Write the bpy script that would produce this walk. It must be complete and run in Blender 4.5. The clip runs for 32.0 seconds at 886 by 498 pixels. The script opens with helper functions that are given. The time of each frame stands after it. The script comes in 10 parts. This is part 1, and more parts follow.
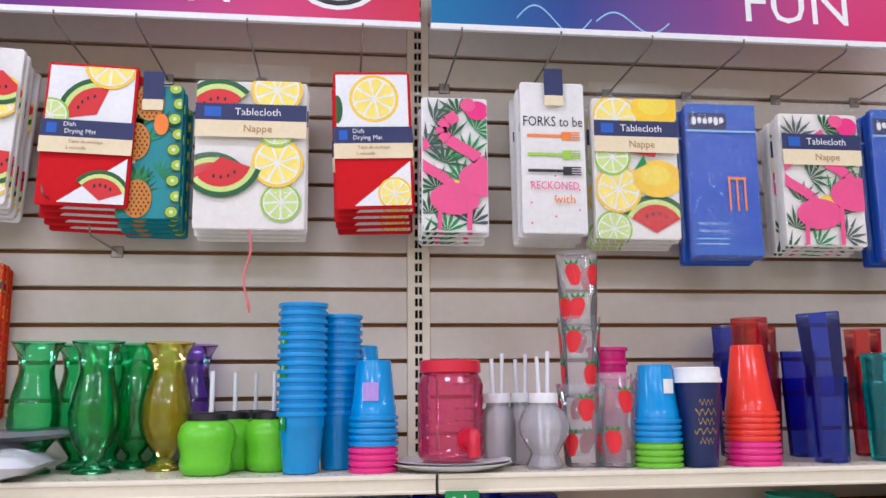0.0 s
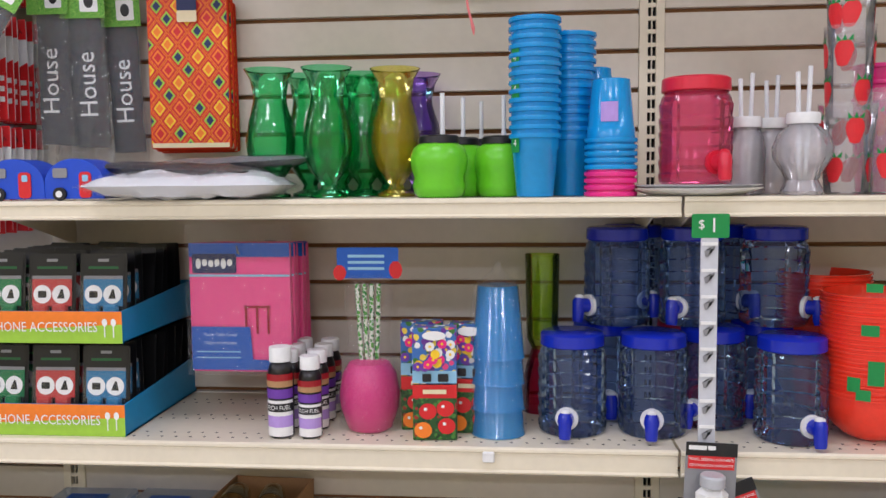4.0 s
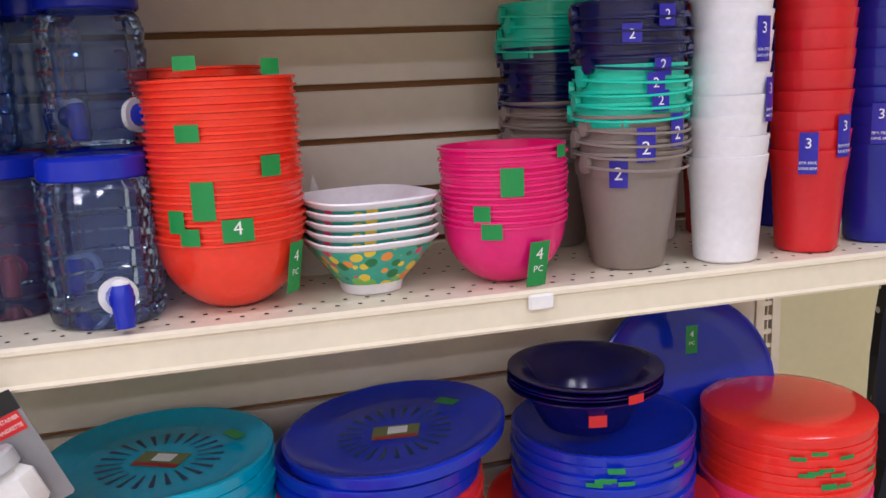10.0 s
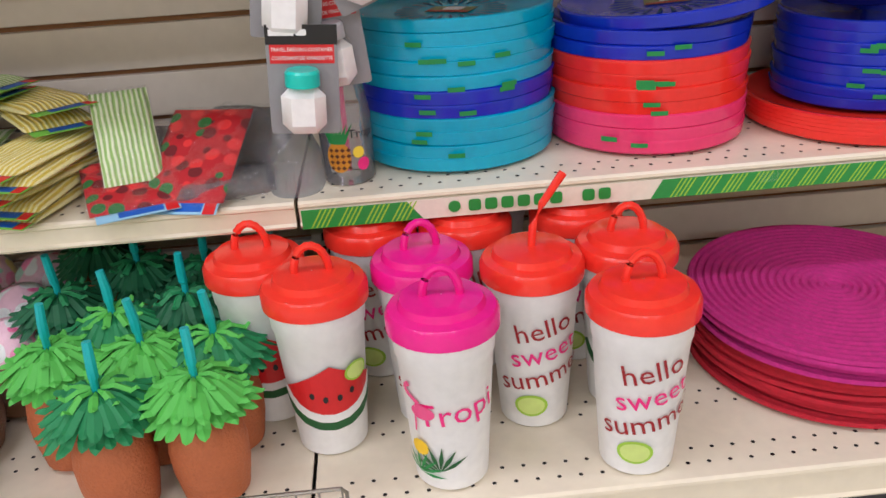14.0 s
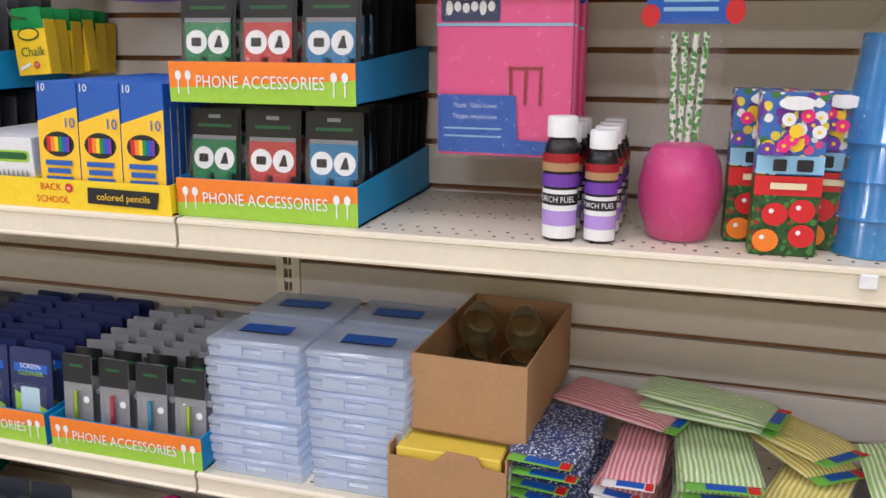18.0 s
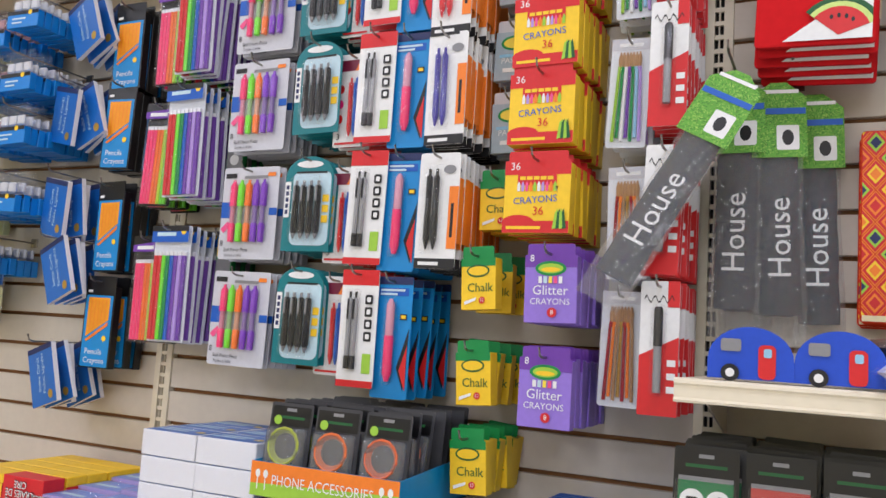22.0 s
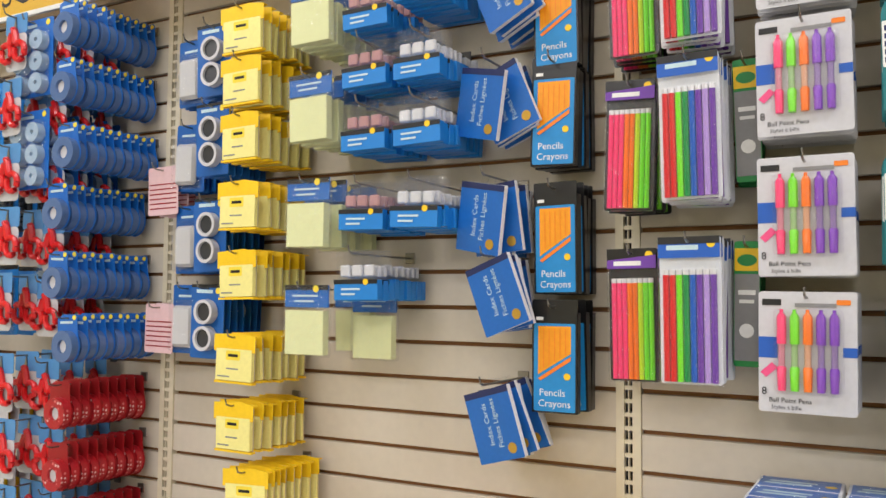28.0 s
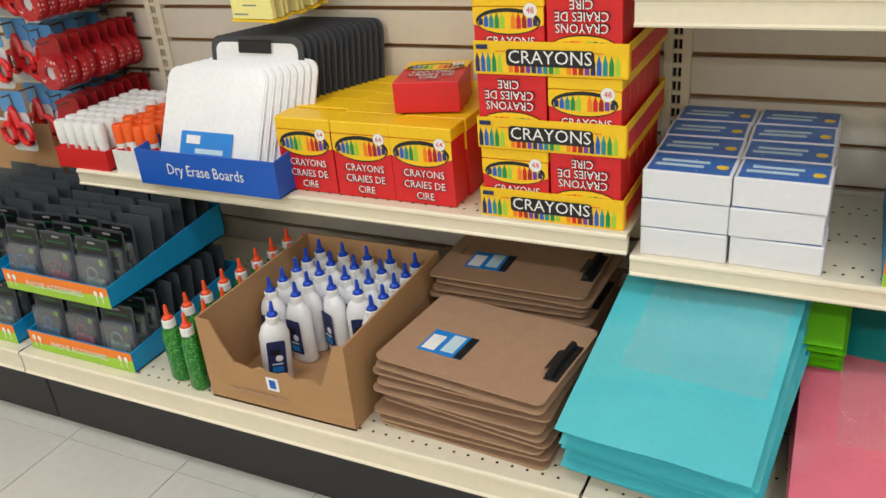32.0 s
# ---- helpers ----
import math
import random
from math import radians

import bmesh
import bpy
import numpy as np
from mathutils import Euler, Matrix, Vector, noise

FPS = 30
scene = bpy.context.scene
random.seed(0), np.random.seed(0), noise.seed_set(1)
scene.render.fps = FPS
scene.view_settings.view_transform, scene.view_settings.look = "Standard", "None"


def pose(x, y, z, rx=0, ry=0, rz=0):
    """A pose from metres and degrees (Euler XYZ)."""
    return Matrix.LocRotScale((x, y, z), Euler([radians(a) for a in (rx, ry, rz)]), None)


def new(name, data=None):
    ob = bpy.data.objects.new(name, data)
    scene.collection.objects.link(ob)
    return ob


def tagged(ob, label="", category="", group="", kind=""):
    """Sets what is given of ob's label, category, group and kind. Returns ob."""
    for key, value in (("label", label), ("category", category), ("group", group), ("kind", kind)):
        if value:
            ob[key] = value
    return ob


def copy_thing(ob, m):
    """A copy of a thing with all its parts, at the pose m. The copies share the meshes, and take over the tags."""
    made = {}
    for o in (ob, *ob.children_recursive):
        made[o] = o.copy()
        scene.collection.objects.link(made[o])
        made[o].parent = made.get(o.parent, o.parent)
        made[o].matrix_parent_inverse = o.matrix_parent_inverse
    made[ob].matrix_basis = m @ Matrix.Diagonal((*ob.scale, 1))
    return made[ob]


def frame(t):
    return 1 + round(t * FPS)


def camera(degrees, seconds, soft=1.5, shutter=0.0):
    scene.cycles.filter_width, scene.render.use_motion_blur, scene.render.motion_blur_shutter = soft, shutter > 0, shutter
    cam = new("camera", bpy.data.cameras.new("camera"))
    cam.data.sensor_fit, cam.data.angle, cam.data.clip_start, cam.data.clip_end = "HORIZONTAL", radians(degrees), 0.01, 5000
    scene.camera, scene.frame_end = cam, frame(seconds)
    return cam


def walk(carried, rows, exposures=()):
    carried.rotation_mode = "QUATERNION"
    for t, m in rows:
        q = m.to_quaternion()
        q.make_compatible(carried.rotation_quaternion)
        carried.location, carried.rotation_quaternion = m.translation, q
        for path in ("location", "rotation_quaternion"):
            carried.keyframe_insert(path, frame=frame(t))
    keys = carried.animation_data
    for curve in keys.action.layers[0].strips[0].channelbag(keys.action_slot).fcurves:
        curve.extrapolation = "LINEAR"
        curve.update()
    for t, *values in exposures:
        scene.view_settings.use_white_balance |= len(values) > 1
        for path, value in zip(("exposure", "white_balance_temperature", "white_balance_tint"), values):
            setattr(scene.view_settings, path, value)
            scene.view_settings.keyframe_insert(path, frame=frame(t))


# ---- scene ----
cam = camera(55.76, 32.0)
ROWS = [  # seconds, x, y, z, yaw, pitch, roll
    (0.0, -0.1614, -1.7909, 1.4320, -6.774, 9.661, 0.506),
    (0.5, -0.1917, -1.7907, 1.4363, -3.338, 9.826, 0.019),
    (1.0, -0.2178, -1.7807, 1.4211, -0.486, 9.776, -0.356),
    (1.5, -0.2455, -1.7733, 1.3980, 2.764, 8.279, -0.760),
    (2.0, -0.2693, -1.7605, 1.3736, 4.764, 5.581, -1.324),
    (2.5, -0.2865, -1.7509, 1.3550, 6.967, 2.562, -1.303),
    (4.5, -0.2351, -1.6855, 1.3022, 3.410, -5.449, 1.578),
    (5.0, -0.2018, -1.6963, 1.2819, -0.257, -5.560, 1.098),
    (5.5, -0.1703, -1.6490, 1.2955, -2.680, -7.743, 2.586),
    (6.0, -0.1469, -1.5653, 1.3095, -8.547, -9.400, 3.212),
    (6.5, -0.1226, -1.5185, 1.3111, -12.928, -9.844, 2.702),
    (7.0, -0.0490, -1.5121, 1.3036, -14.859, -9.616, 1.137),
    (7.5, 0.0454, -1.5180, 1.2916, -16.994, -9.727, 0.927),
    (8.0, 0.2470, -1.3221, 1.2213, -16.249, -8.899, 2.597),
    (8.5, 0.3062, -1.2526, 1.1826, -16.693, -9.288, 2.920),
    (9.0, 0.3481, -1.1849, 1.1467, -16.533, -9.679, 2.747),
    (9.5, 0.3437, -1.2050, 1.1302, -16.878, -10.839, 2.570),
    (10.0, 0.3222, -1.1985, 1.1197, -15.552, -11.435, 2.372),
    (10.5, 0.3066, -1.2056, 1.1006, -14.309, -12.595, 2.406),
    (11.0, 0.2874, -1.2261, 1.0684, -14.203, -15.071, 2.476),
    (11.5, 0.2726, -1.2373, 1.0538, -13.002, -18.112, 2.230),
    (12.0, 0.2392, -1.2387, 1.0282, -10.699, -20.395, 2.073),
    (12.5, 0.2100, -1.2292, 0.9803, -8.330, -21.597, 2.277),
    (13.0, 0.1903, -1.2486, 0.9307, -6.484, -21.996, 2.640),
    (13.5, 0.1830, -1.3133, 0.8927, -5.047, -24.556, 3.683),
    (15.5, -0.2269, -1.3393, 0.8348, -1.842, -26.128, 1.003),
    (16.0, -0.3211, -1.3265, 0.8618, 3.080, -25.417, 1.781),
    (16.5, -0.4042, -1.2655, 0.8996, 9.285, -24.090, 1.434),
    (17.0, -0.4288, -1.3029, 1.0060, 13.355, -21.246, 0.767),
    (17.5, -0.4390, -1.3533, 1.1010, 16.060, -19.274, 0.131),
    (18.0, -0.5096, -1.3551, 1.1391, 16.816, -14.387, -0.095),
    (18.5, -0.6083, -1.3667, 1.1812, 16.089, -8.368, 0.415),
    (19.0, -0.6894, -1.3609, 1.2227, 16.757, -5.306, 0.976),
    (19.5, -0.7587, -1.3065, 1.2537, 19.620, -2.109, -0.119),
    (20.0, -0.8285, -1.2177, 1.2833, 23.285, 0.853, -1.249),
    (20.5, -0.9280, -1.1804, 1.3017, 24.209, 2.685, -1.423),
    (21.0, -0.8930, -1.3929, 1.3040, 26.100, 4.198, -1.804),
    (21.5, -0.9052, -1.5154, 1.3093, 26.593, 5.062, -3.099),
    (22.0, -1.0070, -1.4933, 1.3216, 25.666, 6.279, -3.697),
    (22.5, -1.1447, -1.4683, 1.3396, 24.437, 7.203, -2.615),
    (23.0, -1.2811, -1.5029, 1.3393, 22.848, 7.739, -1.512),
    (23.5, -1.3728, -1.5634, 1.3302, 22.398, 8.368, -1.852),
    (24.0, -1.4698, -1.5785, 1.3453, 22.940, 8.981, -2.160),
    (24.5, -1.5924, -1.5330, 1.3886, 22.715, 9.624, -1.397),
    (26.5, -1.9338, -1.5680, 1.4612, 18.900, 6.506, -1.525),
    (27.0, -1.9456, -1.5646, 1.4582, 22.584, 6.304, -1.659),
    (27.5, -1.9612, -1.5671, 1.4471, 25.430, 5.210, -1.199),
    (28.0, -1.9739, -1.5742, 1.4247, 28.895, 3.205, -0.401),
    (28.5, -1.9804, -1.5790, 1.3917, 31.007, 0.726, 0.017),
    (29.0, -1.9888, -1.5719, 1.3488, 31.840, -2.275, 0.367),
    (29.5, -2.0030, -1.5468, 1.3138, 33.117, -5.554, 0.661),
    (30.0, -2.0450, -1.5006, 1.2552, 33.907, -9.867, 1.336),
    (30.5, -2.1249, -1.5056, 1.2149, 31.926, -15.830, 2.850),
    (31.0, -2.1617, -1.5218, 1.1779, 29.965, -19.372, 3.058),
    (31.5, -2.1618, -1.5221, 1.1387, 28.022, -23.085, 3.597),
    (32.0, -2.1479, -1.5205, 1.1070, 25.415, -26.605, 4.682),
]
LIGHT = [  # seconds, stops, kelvin, tint: the clip camera's own exposure and white balance
    (0.0, -0.08, 5550, 22),
    (2.5, -0.17, 5650, 20),
    (5.0, -0.15, 5950, 18),
    (9.0, -0.02, 5850, 22),
    (13.0, 0.0, 6000, 20),
    (16.0, 0.05, 6100, 18),
    (20.0, -0.1, 5700, 18),
    (24.0, -0.14, 6250, 13),
    (28.0, 0.0, 6500, 11),
    (29.5, 0.0, 6600, 10),
    (31.0, -0.2, 6450, 8),
    (32.0, -0.12, 6350, 7),
]
walk(cam, [(t, pose(x, y, z, 90 + pitch, roll, yaw)) for t, x, y, z, yaw, pitch, roll in ROWS], LIGHT)

# ---- light ----
world = bpy.data.worlds.new("store_air")
scene.world = world
world.use_nodes = True
world.node_tree.nodes["Background"].inputs[0].default_value = (1.0, 0.97, 0.93, 1)
world.node_tree.nodes["Background"].inputs[1].default_value = 0.02
scene.view_settings.exposure = 0.0
LAMP_TINT = (0.98, 0.97, 1.0)
CEIL = 3.5


# ---- materials ----
def lin(c):
    return tuple(((v / 255) / 12.92 if v <= 10 else ((v / 255 + 0.055) / 1.055) ** 2.4) for v in c)


MATS = {}


def base_nodes(name):
    m = bpy.data.materials.new(name)
    m.use_nodes = True
    nt = m.node_tree
    return m, nt, nt.nodes["Principled BSDF"]


def varied(nt, c, scale, amount, spread=0.0, target=None):
    """Colour c, mottled at two scales, with a small shift from object to object."""
    tex = nt.nodes.new("ShaderNodeTexCoord")
    n1, n2 = nt.nodes.new("ShaderNodeTexNoise"), nt.nodes.new("ShaderNodeTexNoise")
    n1.inputs["Scale"].default_value, n2.inputs["Scale"].default_value = scale, scale * 9
    n1.inputs["Detail"].default_value = 3
    for n in (n1, n2):
        nt.links.new(tex.outputs["Object"], n.inputs["Vector"])
    add = nt.nodes.new("ShaderNodeMath")
    nt.links.new(n1.outputs[0], add.inputs[0])
    nt.links.new(n2.outputs[0], add.inputs[1])
    info = nt.nodes.new("ShaderNodeObjectInfo")
    rnd = nt.nodes.new("ShaderNodeMath")
    rnd.operation = "MULTIPLY_ADD"
    rnd.inputs[1].default_value = spread
    nt.links.new(info.outputs["Random"], rnd.inputs[0])
    nt.links.new(add.outputs[0], rnd.inputs[2])
    mp = nt.nodes.new("ShaderNodeMapRange")
    mp.inputs[1].default_value, mp.inputs[2].default_value = 0.6, 1.4 + spread
    mp.inputs[3].default_value, mp.inputs[4].default_value = 1 - amount, 1 + amount
    nt.links.new(rnd.outputs[0], mp.inputs[0])
    mul = nt.nodes.new("ShaderNodeVectorMath")
    mul.operation = "SCALE"
    mul.inputs[0].default_value = c
    nt.links.new(mp.outputs[0], mul.inputs["Scale"])
    if target is not None:
        nt.links.new(mul.outputs[0], target)
    return mul.outputs[0], n2.outputs[0]


def bumped(nt, p, height, strength, dist):
    b = nt.nodes.new("ShaderNodeBump")
    b.inputs["Strength"].default_value, b.inputs["Distance"].default_value = strength, dist
    nt.links.new(height, b.inputs["Height"])
    nt.links.new(b.outputs[0], p.inputs["Normal"])


def plain(name, c, rough=0.45, metal=0.0, scale=12, amount=0.07, bump=0.15, dist=0.0006, spread=0.1, spec=0.5):
    if name not in MATS:
        m, nt, p = base_nodes(name)
        _, h = varied(nt, lin(c), scale, amount, spread, p.inputs["Base Color"])
        p.inputs["Roughness"].default_value, p.inputs["Metallic"].default_value = rough, metal
        p.inputs["Specular IOR Level"].default_value = spec
        bumped(nt, p, h, bump, dist)
        MATS[name] = m
    return MATS[name]


THIN = set()


def film(name, tint=(255, 255, 255), gloss=0.085, rough=0.09, wrinkle=1.0, haze=0.012, scale=40):
    """Thin clear wrap: mostly see-through, with a wrinkled gloss and a little haze."""
    if name not in MATS:
        m, nt, p = base_nodes(name)
        out = nt.nodes["Material Output"]
        tr, gl, mix, mix2 = (nt.nodes.new(k) for k in ("ShaderNodeBsdfTransparent", "ShaderNodeBsdfGlossy", "ShaderNodeMixShader", "ShaderNodeMixShader"))
        tr.inputs[0].default_value = (*lin(tint), 1)
        gl.inputs["Roughness"].default_value = rough
        nz = nt.nodes.new("ShaderNodeTexNoise")
        nz.inputs["Scale"].default_value = scale
        b = nt.nodes.new("ShaderNodeBump")
        b.inputs["Strength"].default_value, b.inputs["Distance"].default_value = wrinkle, 0.01
        nt.links.new(nz.outputs[0], b.inputs["Height"])
        nt.links.new(b.outputs[0], gl.inputs["Normal"])
        p.inputs["Base Color"].default_value = (*lin(tint), 1)
        p.inputs["Roughness"].default_value = 0.3
        mix.inputs[0].default_value = haze
        nt.links.new(tr.outputs[0], mix.inputs[1])
        nt.links.new(p.outputs[0], mix.inputs[2])
        mix2.inputs[0].default_value = gloss
        nt.links.new(mix.outputs[0], mix2.inputs[1])
        nt.links.new(gl.outputs[0], mix2.inputs[2])
        nt.links.new(mix2.outputs[0], out.inputs["Surface"])
        MATS[name] = m
        THIN.add(m)
    return MATS[name]


def tinted(name, c, body=0.4, gloss=0.08, rough=0.08):
    """Coloured see-through plastic."""
    if name not in MATS:
        m, nt, p = base_nodes(name)
        out = nt.nodes["Material Output"]
        tr, gl, mix, mix2 = (nt.nodes.new(k) for k in ("ShaderNodeBsdfTransparent", "ShaderNodeBsdfGlossy", "ShaderNodeMixShader", "ShaderNodeMixShader"))
        fr = nt.nodes.new("ShaderNodeFresnel")
        l = lin(c)
        k = max(l) or 1
        tr.inputs[0].default_value = (*[0.98 * (v / k) ** 0.3 for v in l], 1)
        _, h = varied(nt, l, 14, 0.06, 0.1, p.inputs["Base Color"])
        p.inputs["Roughness"].default_value = 0.2
        gl.inputs["Roughness"].default_value = rough
        mix.inputs[0].default_value = body * 0.4
        nt.links.new(tr.outputs[0], mix.inputs[1])
        nt.links.new(p.outputs[0], mix.inputs[2])
        nt.links.new(fr.outputs[0], mix2.inputs[0])
        nt.links.new(mix.outputs[0], mix2.inputs[1])
        nt.links.new(gl.outputs[0], mix2.inputs[2])
        nt.links.new(mix2.outputs[0], out.inputs["Surface"])
        MATS[name] = m
    return MATS[name]


def striped(name, c1, c2, scale=60, share=0.5):
    """Two colours in soft bands along one axis, like a row of paper tubes."""
    if name not in MATS:
        m, nt, p = base_nodes(name)
        tex, wv, ramp = nt.nodes.new("ShaderNodeTexCoord"), nt.nodes.new("ShaderNodeTexWave"), nt.nodes.new("ShaderNodeValToRGB")
        wv.inputs["Scale"].default_value, wv.inputs["Distortion"].default_value = scale, 1.5
        wv.inputs["Detail"].default_value = 1
        nt.links.new(tex.outputs["Object"], wv.inputs["Vector"])
        nt.links.new(wv.outputs[0], ramp.inputs[0])
        ramp.color_ramp.elements[0].position, ramp.color_ramp.elements[1].position = share - 0.15, share + 0.15
        ramp.color_ramp.elements[0].color, ramp.color_ramp.elements[1].color = (*lin(c1), 1), (*lin(c2), 1)
        nt.links.new(ramp.outputs[0], p.inputs["Base Color"])
        p.inputs["Roughness"].default_value = 0.6
        bumped(nt, p, wv.outputs[0], 0.6, 0.002)
        MATS[name] = m
    return MATS[name]


def fabric(name, c, scale=600):
    return plain(name, c, 0.9, 0, 8, 0.08, 0.5, 0.0008, 0.1, 0.2)


def spotted(name, ground, spots, scale=60, size=0.35, rough=0.7):
    """Ground colour with small round spots or printed flecks of several colours."""
    if name not in MATS:
        m, nt, p = base_nodes(name)
        tex, vor = nt.nodes.new("ShaderNodeTexCoord"), nt.nodes.new("ShaderNodeTexVoronoi")
        vor.inputs["Scale"].default_value = scale
        nt.links.new(tex.outputs["Object"], vor.inputs["Vector"])
        lt = nt.nodes.new("ShaderNodeMath")
        lt.operation = "LESS_THAN"
        lt.inputs[1].default_value = size
        nt.links.new(vor.outputs["Distance"], lt.inputs[0])
        sep = nt.nodes.new("ShaderNodeSeparateColor")
        nt.links.new(vor.outputs["Color"], sep.inputs[0])
        ramp = nt.nodes.new("ShaderNodeValToRGB")
        ramp.color_ramp.interpolation = "CONSTANT"
        while len(ramp.color_ramp.elements) < len(spots):
            ramp.color_ramp.elements.new(0.5)
        for k, c in enumerate(spots):
            ramp.color_ramp.elements[k].position = k / len(spots)
            ramp.color_ramp.elements[k].color = (*lin(c), 1)
        nt.links.new(sep.outputs[0], ramp.inputs[0])
        mix = nt.nodes.new("ShaderNodeMix")
        mix.data_type = "RGBA"
        g, h = varied(nt, lin(ground), 15, 0.08, 0.1)
        nt.links.new(lt.outputs[0], mix.inputs["Factor"])
        nt.links.new(g, mix.inputs["A"])
        nt.links.new(ramp.outputs[0], mix.inputs["B"])
        nt.links.new(mix.outputs["Result"], p.inputs["Base Color"])
        p.inputs["Roughness"].default_value = rough
        bumped(nt, p, h, 0.3, 0.0008)
        MATS[name] = m
    return MATS[name]


SLAT = plain("slat_laminate", (216, 207, 192), 0.5, 0, 5, 0.05, 0.1, 0.0004, 0.06)
MDF = plain("raw_board_groove", (150, 106, 68), 0.9, 0, 30, 0.15, 0.3)
ENAMEL = plain("cream_enamel_steel", (232, 222, 198), 0.35, 0.0, 7, 0.05, 0.06, 0.0004, 0.05)
SLOT = plain("slot_shadow_black", (22, 20, 18), 0.8)
KICK = plain("dark_kick_plate", (38, 38, 40), 0.5, 0, 9, 0.2, 0.2)
STEEL = plain("zinc_wire", (150, 146, 140), 0.3, 0.9, 40, 0.08)
WHITE = plain("white_card", (238, 238, 236), 0.5)
CREAM = plain("cream_paper", (236, 220, 180), 0.6)
NAVY = plain("navy_print", (34, 44, 92), 0.5)
BLACK = plain("black_print", (24, 24, 27), 0.45)
GREY = plain("grey_card", (140, 140, 142), 0.5)
RED = plain("red_print", (214, 32, 34), 0.45)
DRED = plain("dark_red_print", (158, 22, 30), 0.45)
ORANGE = plain("orange_print", (246, 132, 30), 0.45)
YELLOW = plain("yellow_print", (250, 206, 28), 0.45)
LEMON = plain("lemon_yellow_print", (248, 222, 66), 0.5)
LIME = plain("lime_print", (160, 206, 60), 0.5)
GREEN = plain("green_label", (16, 140, 66), 0.45)
DGREEN = plain("dark_green_print", (24, 92, 44), 0.5)
BLUE = plain("blue_print", (24, 92, 190), 0.45)
SKY = plain("sky_blue_card", (26, 140, 210), 0.45)
PALEB = plain("pale_blue_print", (150, 200, 228), 0.5)
TEAL = plain("teal_print", (22, 140, 146), 0.45)
PINK = plain("pink_print", (238, 84, 140), 0.45)
HOT = plain("hot_pink_print", (240, 40, 130), 0.45)
PURPLE = plain("purple_print", (112, 60, 166), 0.45)
LILAC = plain("lilac_print", (182, 150, 220), 0.5)
BROWN = plain("kraft_cardboard", (176, 136, 94), 0.8, 0, 18, 0.1, 0.4)
KRAFTD = plain("brown_hardboard", (170, 136, 108), 0.6, 0, 40, 0.12, 0.3)
GOLD = plain("gold_print", (206, 164, 70), 0.35, 0.6)
CLEAR = film("clear_wrap")
BLISTER = film("clear_blister", gloss=0.04, rough=0.06, wrinkle=0.15, haze=0.01, scale=15)
SMOKE = film("smoky_clear_pack", (214, 216, 220), 0.08, 0.1, 0.2, 0.12, 20)


# ---- mesh kit ----
def rr(x0, x1, z0, z1, r=0.004, n=3):
    """Outline of a rectangle with rounded corners."""
    out = []
    for cx, cz, a in ((x1 - r, z1 - r, 0), (x0 + r, z1 - r, 90), (x0 + r, z0 + r, 180), (x1 - r, z0 + r, 270)):
        out += [(cx + r * math.cos(radians(a + 90 * i / n)), cz + r * math.sin(radians(a + 90 * i / n))) for i in range(n + 1)]
    return out


def oval(cx, cz, rx, rz, n=20, a0=0, a1=360):
    full = a1 - a0 >= 360
    k = n if full else n + 1
    return [(cx + rx * math.cos(radians(a0 + (a1 - a0) * i / n)), cz + rz * math.sin(radians(a0 + (a1 - a0) * i / n))) for i in range(k)]


FONT = {}


def letters(s, size):
    key = (s, size)
    if key not in FONT:
        cu = bpy.data.curves.new("lettering", "FONT")
        cu.body, cu.size, cu.align_x, cu.align_y, cu.resolution_u = s, size, "CENTER", "CENTER", 2
        ob = bpy.data.objects.new("lettering", cu)
        me = bpy.data.meshes.new_from_object(ob)
        FONT[key] = ([tuple(v.co) for v in me.vertices], [tuple(p.vertices) for p in me.polygons])
        bpy.data.objects.remove(ob)
        bpy.data.meshes.remove(me)
    return FONT[key]


def clipped(poly, x0, x1, z0, z1):
    """Cuts a convex outline to a rectangle."""
    for axis, lim, sign in ((0, x0, 1), (0, x1, -1), (1, z0, 1), (1, z1, -1)):
        out = []
        for a, b in zip(poly, poly[1:] + poly[:1]):
            da, db = sign * (a[axis] - lim), sign * (b[axis] - lim)
            if da >= 0:
                out.append(a)
            if (da >= 0) != (db >= 0):
                k = da / (da - db)
                out.append((a[0] + k * (b[0] - a[0]), a[1] + k * (b[1] - a[1])))
        poly = out
        if len(poly) < 3:
            return []
    return poly


